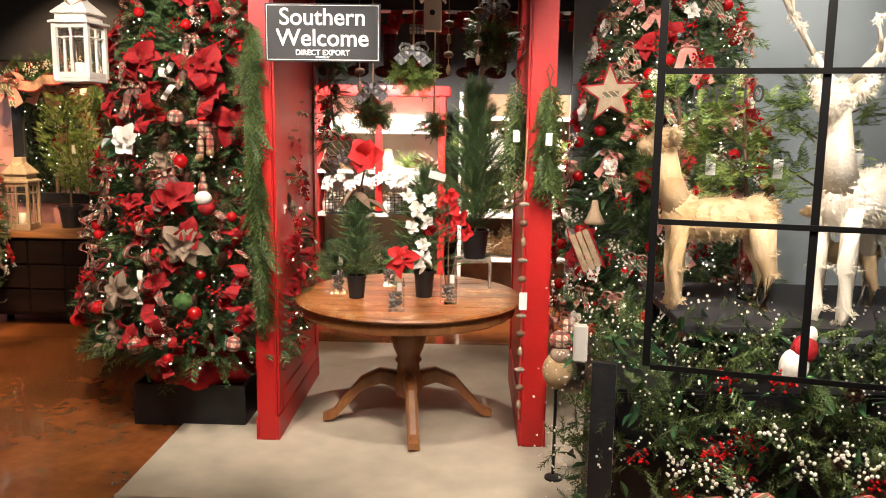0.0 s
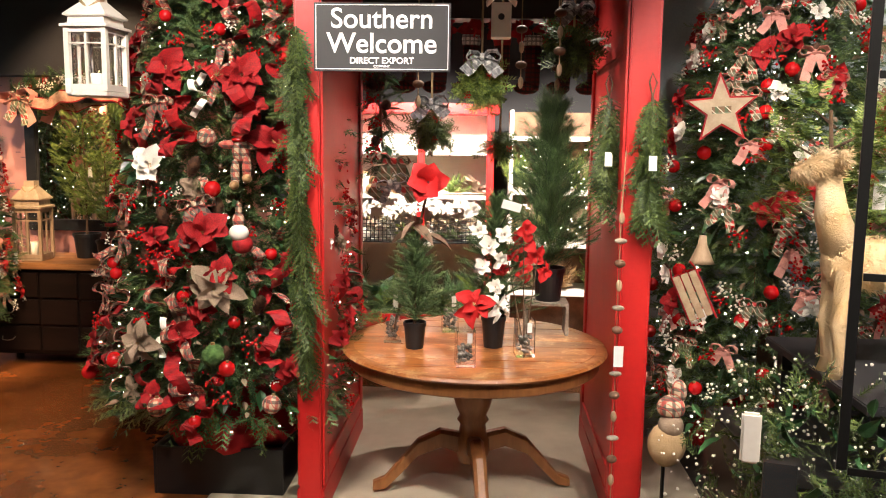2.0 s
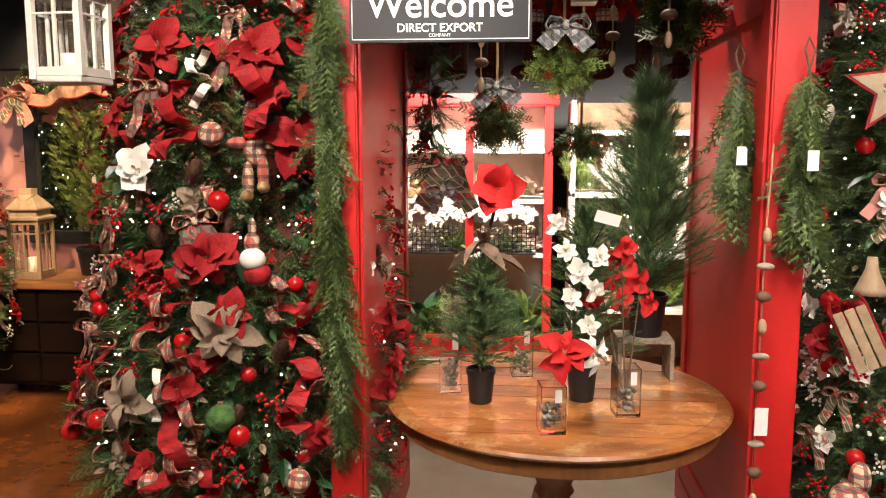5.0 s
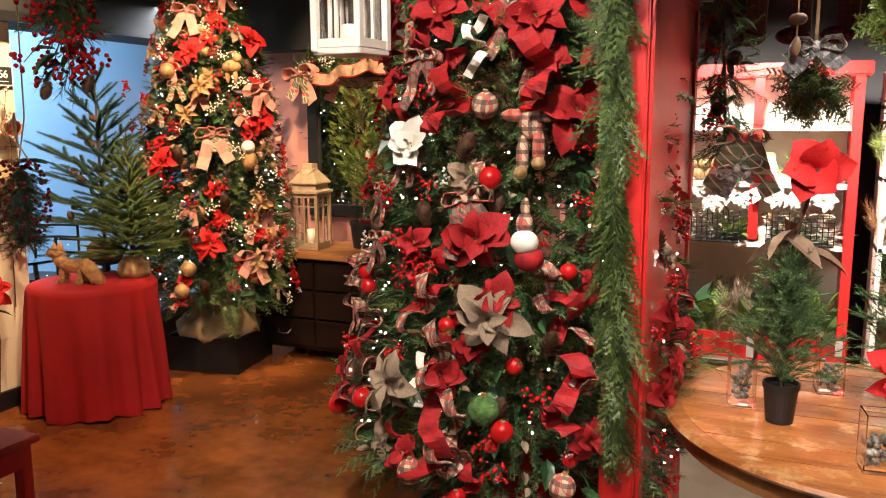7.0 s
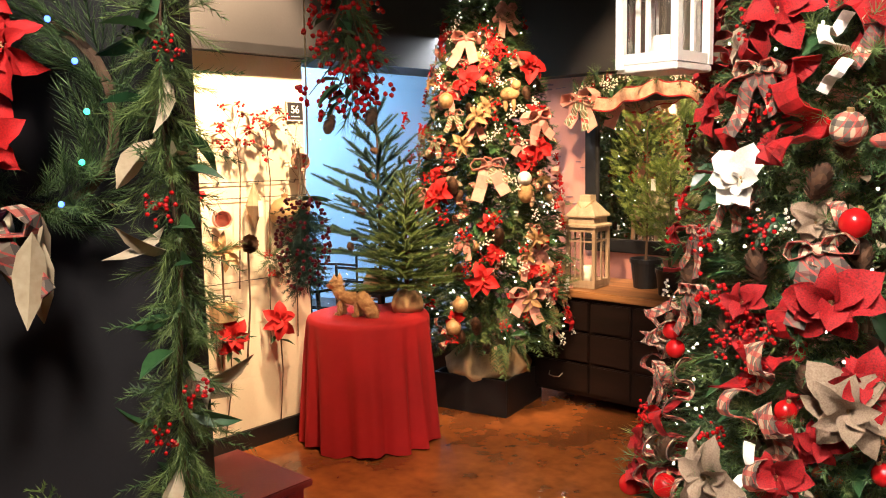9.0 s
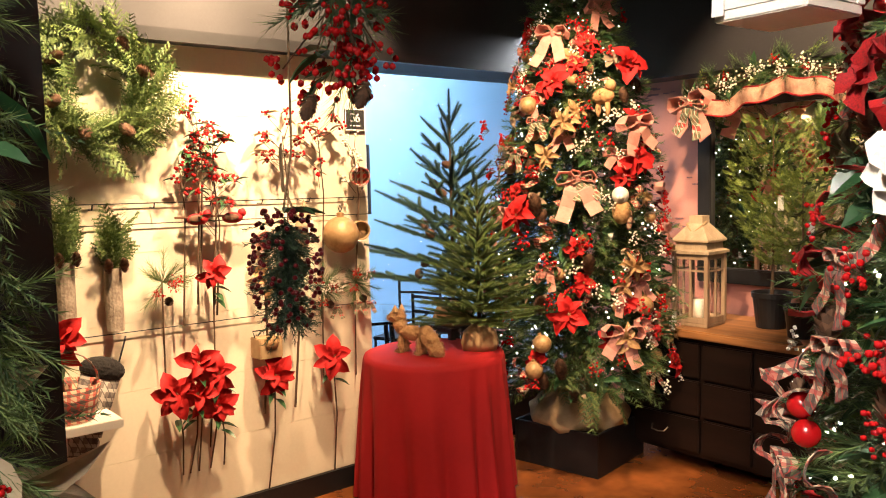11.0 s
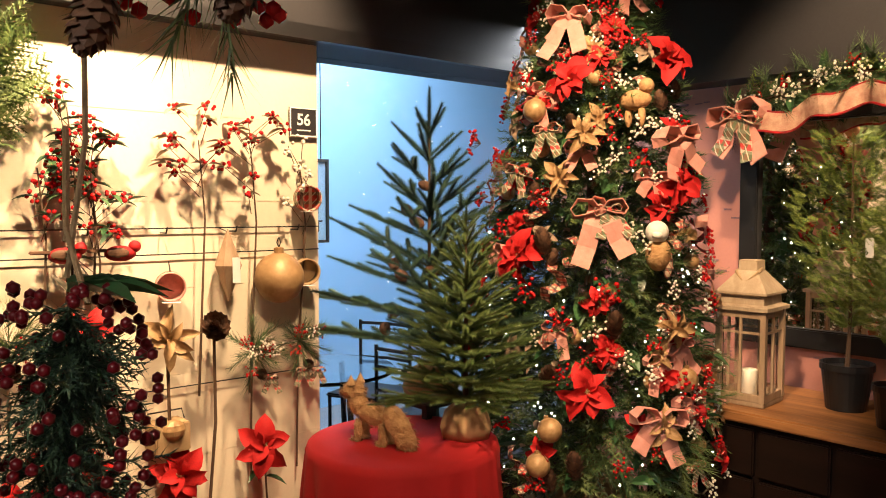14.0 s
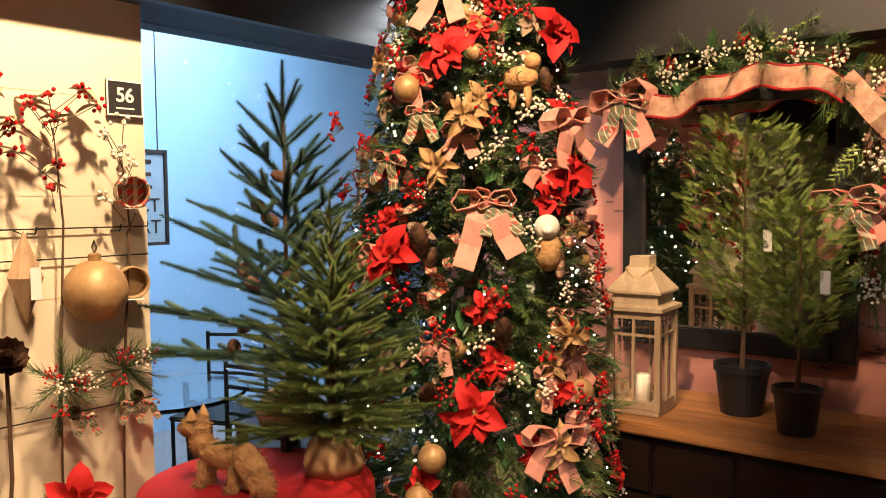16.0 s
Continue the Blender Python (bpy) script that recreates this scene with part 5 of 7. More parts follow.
# mitten at the far end of the dresser
mit = thing("stocking", "red and black plush stocking hung by the dresser", "stocking", m=pose(-2.42, 2.2, 1.05))
part("leg", blob(bmesh.new(), (0, 0, 0.12), (0.075, 0.06, 0.16), 16), M["redplaid"], mit, smooth=True)
part("foot", blob(bmesh.new(), (-0.03, 0, -0.05), (0.09, 0.06, 0.09), 16), M["blackfur"], mit, smooth=True)
part("loop", tube(bmesh.new(), [(0, 0, 0.26), (0, 0, 2.14)], 0.003), M["rope"], mit)

# ---- merchandise on the cream wall ----
WX = -4.515
rail = thing("wire_rail", "thin steel display wires along the cream wall", "wire rail")
for z in (1.56, 1.47, 1.0):
    part("wire", tube(bmesh.new(), [(WX + 0.012, -1.6, z), (WX + 0.012, 0.80, z - 0.02)], 0.0022, 4), M["metal"], rail)
for i in range(9):
    y = -1.4 + i * 0.26
    part("hook", tube(bmesh.new(), [(WX, y, 1.53), (WX + 0.05, y, 1.53), (WX + 0.06, y, 1.55)], 0.003, 4), M["metal"], rail)


def stem_to(parent, p, base, r=0.004):
    part("stem", tube(bmesh.new(), [base, (Vector(base) + Vector(p)) / 2 + Vector((0.01, 0.012, 0)), p], r, 5), M["bark"], parent)


def wall_poinsettia(y, z, s, zb, x=-4.42):
    ob = put("scarlet", scarlet, aim((x, y, z), (1, -0.35, 0.25), rnd(0, 60), s), "bright red silk poinsettia stem against cream wall")
    st = thing("flower_stem", "long brown flower stem with green leaves", "stem", "stems")
    stem_to(st, (x - 0.005, y, z), (-4.49, y + rnd(-0.04, 0.04), zb))
    V, F = scatter(*LEAF, [aim_x((x - 0.01, y, z - 0.06 - 0.03 * i), tilt(rnd(-1.5, 1.5), -0.2), 0, 0.09) for i in range(3)])
    obj("leaves", np_mesh("leaves", V, F), M["leaf"], st)


for y, z, s, zb in ((0.5, 0.74, 1.15, 0.12), (0.17, 0.70, 1.3, 0.12), (-0.21, 0.82, 1.1, 0.3), (-0.32, 0.70, 1.15, 0.3), (-0.12, 0.61, 1.1, 0.3), (-0.22, 0.68, 1.1, 0.3), (-0.12, 0.76, 1.0, 0.3), (-0.12, 1.22, 0.95, 0.4), (-0.79, 1.01, 1.3, 0.5)):
    wall_poinsettia(y, z, s, zb)


def berry_branch(y, z, h, n, material, label, x=-4.44, spread=0.12, leaf="leaf"):
    t = thing("berry_branch", label, "branch", "wall branches")
    bm, be = bmesh.new(), bmesh.new()
    tube(bm, [(x - 0.03, y, z - h), (x, y + 0.02, z - h * 0.3), (x, y, z)], 0.005, 5, 0.002)
    ls = []
    for i in range(n):
        p = Vector((x + rnd(-0.03, 0.05), y + rnd(-1, 1) * spread, z + rnd(-0.16, 0.14)))
        tube(bm, [(x, y + rnd(-0.01, 0.01), p.z - 0.08), p], 0.0016, 3)
        for k in range(6):
            bmesh.ops.create_icosphere(be, subdivisions=1, radius=0.0075, matrix=Matrix.Translation(p + Vector((rnd(-1, 1), rnd(-1, 1), rnd(-1, 1))) * 0.018))
        if leaf:
            ls += [aim_x(p, tilt(rnd(0, 6.28), rnd(-0.4, 0.5)), 0, rnd(0.04, 0.075)) for k in range(3)]
    part("twig", bm, M["bark"], t)
    tagged(part("berry_cluster", be, M[material], t, smooth=True), kind="stuff")
    if leaf:
        V, F = scatter(*LEAF, ls)
        obj("foliage", np_mesh("foliage", V, F), M[leaf], t)


berry_branch(-0.10, 1.77, 0.7, 15, "berry", "red berry branch with green leaves on cream wall", spread=0.11)
berry_branch(-0.09, 1.62, 0.6, 13, "berry", "red berry branch with green leaves on cream wall", spread=0.11)
berry_branch(0.27, 1.85, 0.9, 12, "berry", "bare red berry branch on cream wall", leaf="magnolia")
berry_branch(0.47, 1.83, 0.9, 12, "berry", "bare red berry branch on cream wall", leaf="magnolia")
berry_branch(0.68, 1.75, 0.7, 9, "pearl", "white cotton berry branch on cream wall", leaf=None, spread=0.07)
for y, z in ((-0.16, 1.93), (-0.18, 1.83), (-0.25, 1.74)):
    berry_branch(y, z, 0.75, 7, "berry", "dark green holly branch with few berries", spread=0.055)


def swag(y, z, s, label, material="firlight"):
    t = thing("pine_swag", label, "swag", "wall swags")
    V, F = scatter(*LONG, [aim_x((-4.46, y, z), Vector((rnd(0, 0.6), rnd(-1, 1), rnd(-0.9, 1))), 0, s * rnd(0.7, 1.2)) for i in range(18)])
    obj("greenery", np_mesh("greenery", V, F), M[material], t)
    part("stem", tube(bmesh.new(), [(-4.47, y, z), (-4.49, y, z - 0.5)], 0.004, 5), M["bark"], t)
    for i in range(3):
        q = (-4.40, y + rnd(-0.06, 0.06), z + rnd(-0.06, 0.05))
        put("red_berries", red_berries, aim(q, (1, -0.4, 0.1), 0, 0.6))
    put("pinecone", pinecone, Matrix.Translation((-4.40, y, z - 0.08)) @ pose(0, 0, 0, 90, 0, 70) @ Matrix.Diagonal((0.8, 0.8, 0.8, 1)))


swag(-0.34, 1.2, 0.12, "small pine swag with berries on a stem")
swag(0.48, 1.09, 0.12, "pine swag with white berries and bells", "fir")
swag(0.68, 1.10, 0.12, "pine swag with red bow and paper tag", "fir")
for y, z in ((0.50, 1.13), (0.54, 1.09), (0.70, 1.13), (0.45, 1.10)):
    put("white_berries", white_berries, aim((-4.39, y, z), (1, -0.5, 0.1), 0, 0.7))
for y, z in ((0.52, 0.99), (0.66, 1.0), (0.72, 0.99)):
    put("tartan_bow", redplaid_bow, aim((-4.40, y, z), (1, -0.4, 0), 0, 0.4))
big = put("gold_ball", gold_ball, Matrix.Translation((-4.42, 0.57, 1.355)) @ Matrix.Diagonal((2.35, 2.35, 2.35, 1)), "large honey coloured straw ball against cream wall")
put("pinecone", pinecone, Matrix.Translation((-4.41, 0.31, 1.20)) @ pose(0, 0, 0, 30, 60, 0) @ Matrix.Diagonal((2.0, 2.0, 2.0, 1)), "large brown pinecone rose on a stem")
put("gold_flower", gold_flower, aim((-4.42, 0.14, 1.17), (1, -0.3, 0.2), 20, 1.25), "gold cloth poinsettia stem against cream wall")
for y, z in ((0.31, 1.20), (0.14, 1.17)):
    st = thing("flower_stem", "long brown flower stem against cream wall", "stem", "stems")
    stem_to(st, (-4.43, y, z), (-4.49, y, 0.5), 0.006)


def cup(y, z, material, label, r=0.05):
    t = thing("ribbon_spool", label, "ribbon spool", "ribbon spools", pose(-4.44, y, z, 0, 90, -20))
    part("roll", lathe(bmesh.new(), [(r, -0.03), (r, 0.03), (r * 0.9, 0.03), (r * 0.9, -0.03), (r, -0.03)], 22), M[material], t, smooth=True)
    part("tag", boxed(0.05, 0.051, -0.03, 0.03, -0.02, 0.05), M["tag"], t)
    part("hook", tube(bmesh.new(), [(-r, 0, 0), (-r - 0.03, 0, -0.07)], 0.002, 4), M["metal"], t)


cup(0.16, 1.35, "pink", "spool of pink striped ribbon on wire rail")
cup(0.71, 1.65, "redplaid", "spool of red tartan ribbon on wire rail")
cup(0.70, 1.37, "burlap", "spool of printed burlap ribbon on wire rail")


def bird(y, z):
    t = thing("bird_ornament", "small red bird ornament clipped to wire rail", "ornament", "birds", pose(-4.43, y, z, 0, 0, 80))
    part("body", blob(bmesh.new(), (0, 0, 0), (0.05, 0.026, 0.026), 14), M["velvet"], t, smooth=True)
    part("head", blob(bmesh.new(), (0.045, 0, 0.022), 0.02, 12), M["velvet"], t, smooth=True)
    part("tail", boxed(-0.1, -0.04, -0.012, 0.012, 0.006, 0.016, bevel=0.003), M["cone"], t)
    part("wing", blob(bmesh.new(), (-0.01, -0.024, 0.004), (0.035, 0.006, 0.016), 10), M["cone"], t)
    part("clip", tube(bmesh.new(), [(0, 0, -0.02), (0, 0.08, -0.02)], 0.003), M["metal"], t)


bird(-0.01, 1.47), bird(-0.18, 1.47)
dia = thing("spindle_ornament", "pointed carved wooden spindle ornament on the rail", "ornament", m=pose(-4.45, 0.38, 1.41))
part("spindle", lathe(bmesh.new(), [(0.002, -0.13), (0.05, 0), (0.002, 0.13)], 8), M["lanwood"], dia)
part("tag", boxed(0.05, 0.052, -0.01, 0.02, -0.06, 0.03), M["tag"], dia)
part("hook", tube(bmesh.new(), [(0, 0, 0.12), (-0.06, 0, 0.13)], 0.002, 4), M["metal"], dia)
# unit hung low on the wall
rose = thing("display_box", "small cardboard box with a peach rose", "box", m=pose(-4.44, 0.14, 0.84))
part("carton", boxed(-0.05, 0.05, -0.06, 0.06, -0.05, 0.05, bevel=0.004), M["burlap"], rose)
part("hook", tube(bmesh.new(), [(0, -0.06, 0.051), (-0.02, -0.06, 0.08), (-0.02, 0.06, 0.08), (0, 0.06, 0.051)], 0.003, 4), M["metal"], rose)
part("rosette", blob(bmesh.new(), (0.05, 0, 0.03), (0.03, 0.04, 0.035), 10), M["gold"], rose)


def bark_vase(y, z, h=0.27):
    t = thing("bark_wall_vase", "birch bark wall vase filled with cedar sprays", "wall vase", "bark vases", pose(-4.47, y, z))
    part("bark_tube", lathe(bmesh.new(), [(0, 0), (0.036, 0), (0.038, h), (0.032, h), (0.03, 0.05), (0, 0.05)], 16), M["birch"], t)
    V, F = scatter(*SOFT, [aim_x((rnd(-0.02, 0.02), rnd(-0.02, 0.02), h - 0.02 + rnd(0, 0.16)), Vector((rnd(-0.1, 0.6), rnd(-0.8, 0.8), rnd(0.7, 1.4))), rnd(0, 180), rnd(0.09, 0.17)) for i in range(34)])
    obj("sprays", np_mesh("sprays", V, F), M["firlight"], t)
    for k in (-0.03, 0.035):
        put("pinecone", pinecone, Matrix.Translation((-4.42, y + k, z + h + 0.01)) @ Matrix.Diagonal((0.85, 0.85, 0.85, 1)))
    part("wire", tube(bmesh.new(), [(0, 0.04, h * 0.9), (-0.03, 0.02, h + 0.1)], 0.002, 4), M["metal"], t)


bark_vase(-0.74, 1.05), bark_vase(-0.55, 1.01)


def wreath(label, p, facing, r, thick, n, template, material, size, name="wreath"):
    t = thing(name, label, "wreath", "wreaths", aim(p, facing))
    part("ring", tube(bmesh.new(), [(r * math.cos(a * 0.3142), r * math.sin(a * 0.3142), 0) for a in range(21)], 0.012, 6), M["bark"], t)
    ms = []
    for i in range(n):
        a = rnd(0, 6.283)
        q = Vector((math.cos(a), math.sin(a), 0))
        tan = Vector((-math.sin(a), math.cos(a), 0))
        side = q * rnd(-0.9, 1) + Vector((0, 0, rnd(-0.2, 1)))
        ms.append(aim_x(q * r + side * thick * 0.3, tan * rnd(0.5, 1) + side * 0.8, rnd(0, 360), size * rnd(0.8, 1.25)))
    V, F = scatter(*template, ms)
    obj("greenery", np_mesh("greenery", V, F), M[material], t)
    return t


wreath("round cedar wreath with pinecones on cream wall", (-4.44, -0.59, 2.03), (1, 0, 0), 0.21, 0.10, 330, FROND, "firlight", 0.15)
for a in (20, 60, 150, 200, 250, 300):
    put("pinecone", pinecone, Matrix.Translation((-4.36, -0.59 + 0.2 * math.cos(radians(a)), 2.03 + 0.2 * math.sin(radians(a)))) @ pose(0, 0, 0, 60, 0, a) @ Matrix.Diagonal((1.1, 1.1, 1.1, 1)))


def stocking(y, z, material, rot):
    t = thing("stocking", "checked stocking with black fur cuff on wall", "stocking", "stockings", pose(-4.44, y, z, 0, 0, 90) @ pose(0, 0, 0, 0, rot, 0))
    part("cuff", blob(bmesh.new(), (0, 0, 0.02), (0.095, 0.045, 0.055), 18), M["blackfur"], t)
    part("leg", lathe(bmesh.new(), [(0.07, -0.26), (0.078, -0.12), (0.084, 0)], 20, squash=0.4), M[material], t, smooth=True)
    part("foot", blob(bmesh.new(), (-0.06, 0, -0.29), (0.13, 0.034, 0.065), 18), M[material], t, smooth=True)
    part("loop", tube(bmesh.new(), [(0.06, 0, 0.05), (0.06, 0, 0.16), (0.07, 0.03, 0.17)], 0.004), M["ink"], t)


stocking(-0.63, 0.84, "cell", 18)
bs = thing("plaid_basket", "tan plaid fabric basket on a white shelf", "basket", m=pose(-4.36, -0.80, 0.70))
part("basket", lathe(bmesh.new(), [(0, 0), (0.11, 0), (0.14, 0.14), (0.13, 0.14), (0.10, 0.02), (0, 0.02)], 26), M["plaid"], bs, smooth=True)
part("handle", strip(bmesh.new(), [(0, 0.135 * math.cos(k * 0.3142), 0.13 + 0.14 * math.sin(k * 0.3142)) for k in range(11)], 0.03, (1, 0, 0)), M["plaid"], bs)
sh = thing("wall_shelf", "small white wall shelf below the basket", "shelf", m=pose(-4.515, -0.82, 0.66))
part("board", boxed(0, 0.30, -0.2, 0.2, 0, 0.036, bevel=0.003), M["white"], sh)
part("bracket", boxed(0, 0.2, -0.01, 0.01, -0.1, -0.001), M["white"], sh)

# red bench
bench = thing("red_bench", "low red painted wooden bench on the floor", "bench", m=pose(-3.02, -0.42, 0))
part("seat", boxed(-0.5, 0.0, -0.95, 0.0, 0.42, 0.45, bevel=0.005), mat("bench_red", (0.42, 0.03, 0.03), (0.34, 0.02, 0.02), 5, 0.6), bench)
for x in (-0.47, -0.07):
    for y in (-0.92, -0.08):
        part("leg", boxed(x, x + 0.05, y, y + 0.05, 0, 0.419, bevel=0.003), M["redpanel"], bench)
part("apron", boxed(-0.02, 0.0, -0.86, -0.085, 0.34, 0.419), M["redpanel"], bench)

# hanging berry bunch and kissing ball on twine
hb = thing("berry_bunch", "hanging bunch of red berries with large pinecone", "hanging decoration", "hanging bunches", pose(-2.42, -0.70, 1.90))
part("twine", tube(bmesh.new(), [(0, 0, 0.0), (0, 0, 1.22)], 0.004, 5), M["rope"], hb)
bm, st = bmesh.new(), bmesh.new()
for i in range(60):
    c = Vector((rnd(-0.10, 0.10), rnd(-0.10, 0.10), rnd(-0.14, 0.5)))
    tube(st, [(0, 0, c.z + 0.15), c], 0.002, 3)
    for k in range(9):
        bmesh.ops.create_icosphere(bm, subdivisions=1, radius=0.0082, matrix=Matrix.Translation(c + Vector((rnd(-1, 1), rnd(-1, 1), rnd(-1, 1))) * 0.03))
tagged(part("berry_cluster", bm, M["berry"], hb, smooth=True), kind="stuff")
part("twigs", st, M["bark"], hb)
V, F = scatter(*LEAF, [aim_x((rnd(-0.06, 0.06), rnd(-0.06, 0.06), rnd(-0.12, 0.4)), tilt(rnd(0, 6.28), rnd(-1.2, 0.2)), 0, rnd(0.07, 0.12)) for i in range(30)])
obj("leaves", np_mesh("leaves", V, F), M["leaf"], hb)
V, F = scatter(*LONG, [aim_x((rnd(-0.04, 0.04), rnd(-0.04, 0.04), rnd(-0.05, 0.4)), tilt(rnd(0, 6.28), rnd(-1.4, -0.3)), 0, rnd(0.1, 0.16)) for i in range(24)])
obj("pine_sprays", np_mesh("pine_sprays", V, F), M["fir"], hb)
for p in ((-2.44, -0.77, 1.78), (-2.40, -0.62, 2.02), (-2.34, -0.70, 1.80)):
    put("pinecone", pinecone, Matrix.Translation(p) @ pose(0, 0, 0, 160, 10, 0) @ Matrix.Diagonal((0.8, 0.8, 0.8, 1)))
kb = thing("berry_bunch", "hanging drop of dark berries and pine on twine", "hanging decoration", "hanging bunches", pose(-2.62, -0.74, 1.46) @ Matrix.Diagonal((0.7, 0.7, 0.7, 1)))
part("twine", tube(bmesh.new(), [(0, 0, 0.15), (0.03, 0.02, 0.34), (0.06, 0.03, 2.48)], 0.004, 5), M["rope"], kb)
part("bow", strip(bmesh.new(), [(0.0, 0, 0.2), (-0.05, 0.02, 0.32), (-0.02, 0.01, 0.36), (0.0, 0, 0.22), (0.08, 0.0, 0.12)], 0.008, (0, 1, 0)), M["burlap"], kb)
bm = bmesh.new()
for i in range(230):
    z = rnd(-0.26, 0.14)
    R = 0.105 * math.sin(math.pi * min(0.98, max(0.05, (0.2 - z) / 0.5))) ** 0.7 + 0.015
    a = rnd(0, 6.28)
    bmesh.ops.create_icosphere(bm, subdivisions=1, radius=0.0095, matrix=Matrix.Translation((R * math.cos(a), R * math.sin(a), z)))
tagged(part("berry_cluster", bm, M["darkberry"], kb, smooth=True), kind="stuff")
V, F = scatter(*TWIG, [aim_x((0, 0, rnd(-0.22, 0.12)), tilt(rnd(0, 6.28), rnd(-1.1, -0.1)), 0, rnd(0.09, 0.15)) for i in range(230)])
obj("pine_sprays", np_mesh("pine_sprays", V, F), M["firblue"], kb)
V, F = scatter(*LEAF, [aim_x((0, 0, 0.13), tilt(0.3 + k * 0.5, 0.15), 0, 0.14) for k in range(6)])
obj("leaves", np_mesh("leaves", V, F), M["leaf"], kb)

# ---- dark partition with wreath and garland ----
structure("wall_screen", boxed(0, 1.6, -0.08, 0.0, 0, 3.2), M["charcoal"], "tall charcoal painted partition").matrix_basis = pose(-2.18, -1.42, 0, 0, 0, 201.7)
gp = [(-2.10, -1.47, 2.45), (-2.10, -1.47, 2.1), (-2.11, -1.48, 1.8), (-2.09, -1.47, 1.5), (-2.11, -1.48, 1.2), (-2.10, -1.47, 0.9), (-2.11, -1.47, 0.6)]
g, at = garland("long pine garland with magnolia leaves hanging on partition", gp, 0.045, 340, LONG, "firlight", 0.085, [(LEAF, "magnolia", 26, 0.13, "tan_leaves"), (LEAF, "leaf", 20, 0.11, "dark_leaves"), (TWIG, "fir", 120, 0.12, "fir_sprays")])
along(at, "red_berries", red_berries, 6, 0.75, 0.07, (0.8, -0.5, 0))
wp = (-2.40, -1.60, 1.78)
wreath("lit pine wreath with red silk flowers on partition", wp, (0.45, -0.9, 0), 0.19, 0.10, 170, LONG, "fir", 0.10)
for dx, dz, s in ((-0.06, 0.05, 1.05), (0.0, -0.06, 1.05), (-0.12, 0.16, 1.0), (0.05, 0.12, 0.9), (0.03, 0.22, 0.9)):
    put("scarlet", scarlet, aim((wp[0] + 0.10 + dx * 0.9, wp[1] - 0.12 + dx * 0.4, wp[2] + dz), (0.6, -0.8, 0.1), rnd(0, 60), s), "large red silk poinsettia on the lit wreath")
lf = thing("magnolia_spray", "tan magnolia leaves trailing under the wreath", "leaf spray", m=pose(wp[0] + 0.12, wp[1] - 0.08, wp[2] - 0.2))
V, F = scatter(*LEAF, [aim_x((rnd(-0.08, 0.1), rnd(-0.03, 0.05), rnd(-0.05, 0.05)), Vector((rnd(-0.4, 0.6), rnd(-0.3, 0.2), -1)), rnd(0, 90), rnd(0.15, 0.21)) for i in range(6)])
obj("leaves", np_mesh("leaves", V, F), M["magnolia"], lf)
put("plaid_bow", plaid_bow, aim((wp[0] + 0.08, wp[1] - 0.14, wp[2] - 0.22), (0.6, -0.8, 0), 10, 1.2))
lw = thing("wreath_lights", "small blue and green bulbs in the wreath", "string lights")
for k in range(16):
    a = k * 0.785 / 2
    q = Vector(wp) + Vector((0.9 * 0.24 * math.cos(a), 0.45 * 0.24 * math.cos(a), 0.24 * math.sin(a))) + Vector((0.06, -0.13, 0))
    part("bulb", blob(bmesh.new(), q, 0.006, 8), M["bluebulb" if k % 3 else "greenbulb"], lw)
lowp = thing("fern_display", "low table with ferns and plaid ribbon by partition", "display table", m=pose(-2.02, -1.75, 0))
part("tabletop", boxed(-0.22, 0.22, -0.22, 0.22, 0.93, 0.96, bevel=0.005), M["plank"], lowp)
for x in (-0.18, 0.18):
    for y in (-0.18, 0.18):
        part("leg", boxed(x - 0.02, x + 0.02, y - 0.02, y + 0.02, 0, 0.929), M["darkwood"], lowp)
fern = thing("fern_bunch", "bunch of green fern fronds with plaid bow", "greenery", m=pose(-2.05, -1.78, 0.962))
V, F = scatter(*FROND, [aim_x((rnd(-0.06, 0.06), rnd(-0.06, 0.06), 0.02), tilt(rnd(0, 6.28), rnd(0.1, 1.0)), 0, rnd(0.13, 0.22)) for i in range(30)])
obj("fronds", np_mesh("fronds", V, F), M["cedar"], fern)
part("ribbon_wrap", blob(bmesh.new(), (0.0, -0.06, 0.035), (0.06, 0.04, 0.034), 12), M["greyplaid"], fern)

# ---- red panels: garlands and beads ----
garland("long drooping green cedar garland on the red panel", [(-0.80, -0.26, 2.2), (-0.80, -0.27, 1.9), (-0.785, -0.28, 1.5), (-0.77, -0.28, 1.1), (-0.76, -0.27, 0.75)], 0.02, 230, FROND, "cedar", 0.16, droop=0.22)


def cedar_swag(p, n, length, w):
    g, _ = garland("drooping cedar swag tied on the red panel", [p, Vector(p) - Vector((0, 0, length * 0.35)), Vector(p) - Vector((0, 0, length * 0.7))], w * 0.7, n, FROND, "cedar", 0.19, droop=0.22, name="cedar_swag")
    part("loop", tube(bmesh.new(), [Vector(p), Vector(p) + Vector((-0.015, 0, 0.06)), Vector(p) + Vector((0, 0.02, 0.1)), Vector(p) + Vector((0.015, 0, 0.06)), Vector(p)], 0.004, 5), M["bark"], g)
    part("tag", boxed(p[0] - 0.02, p[0] + 0.012, p[1] - 0.09, p[1] - 0.088, p[2] - 0.3, p[2] - 0.24), M["tag"], g)


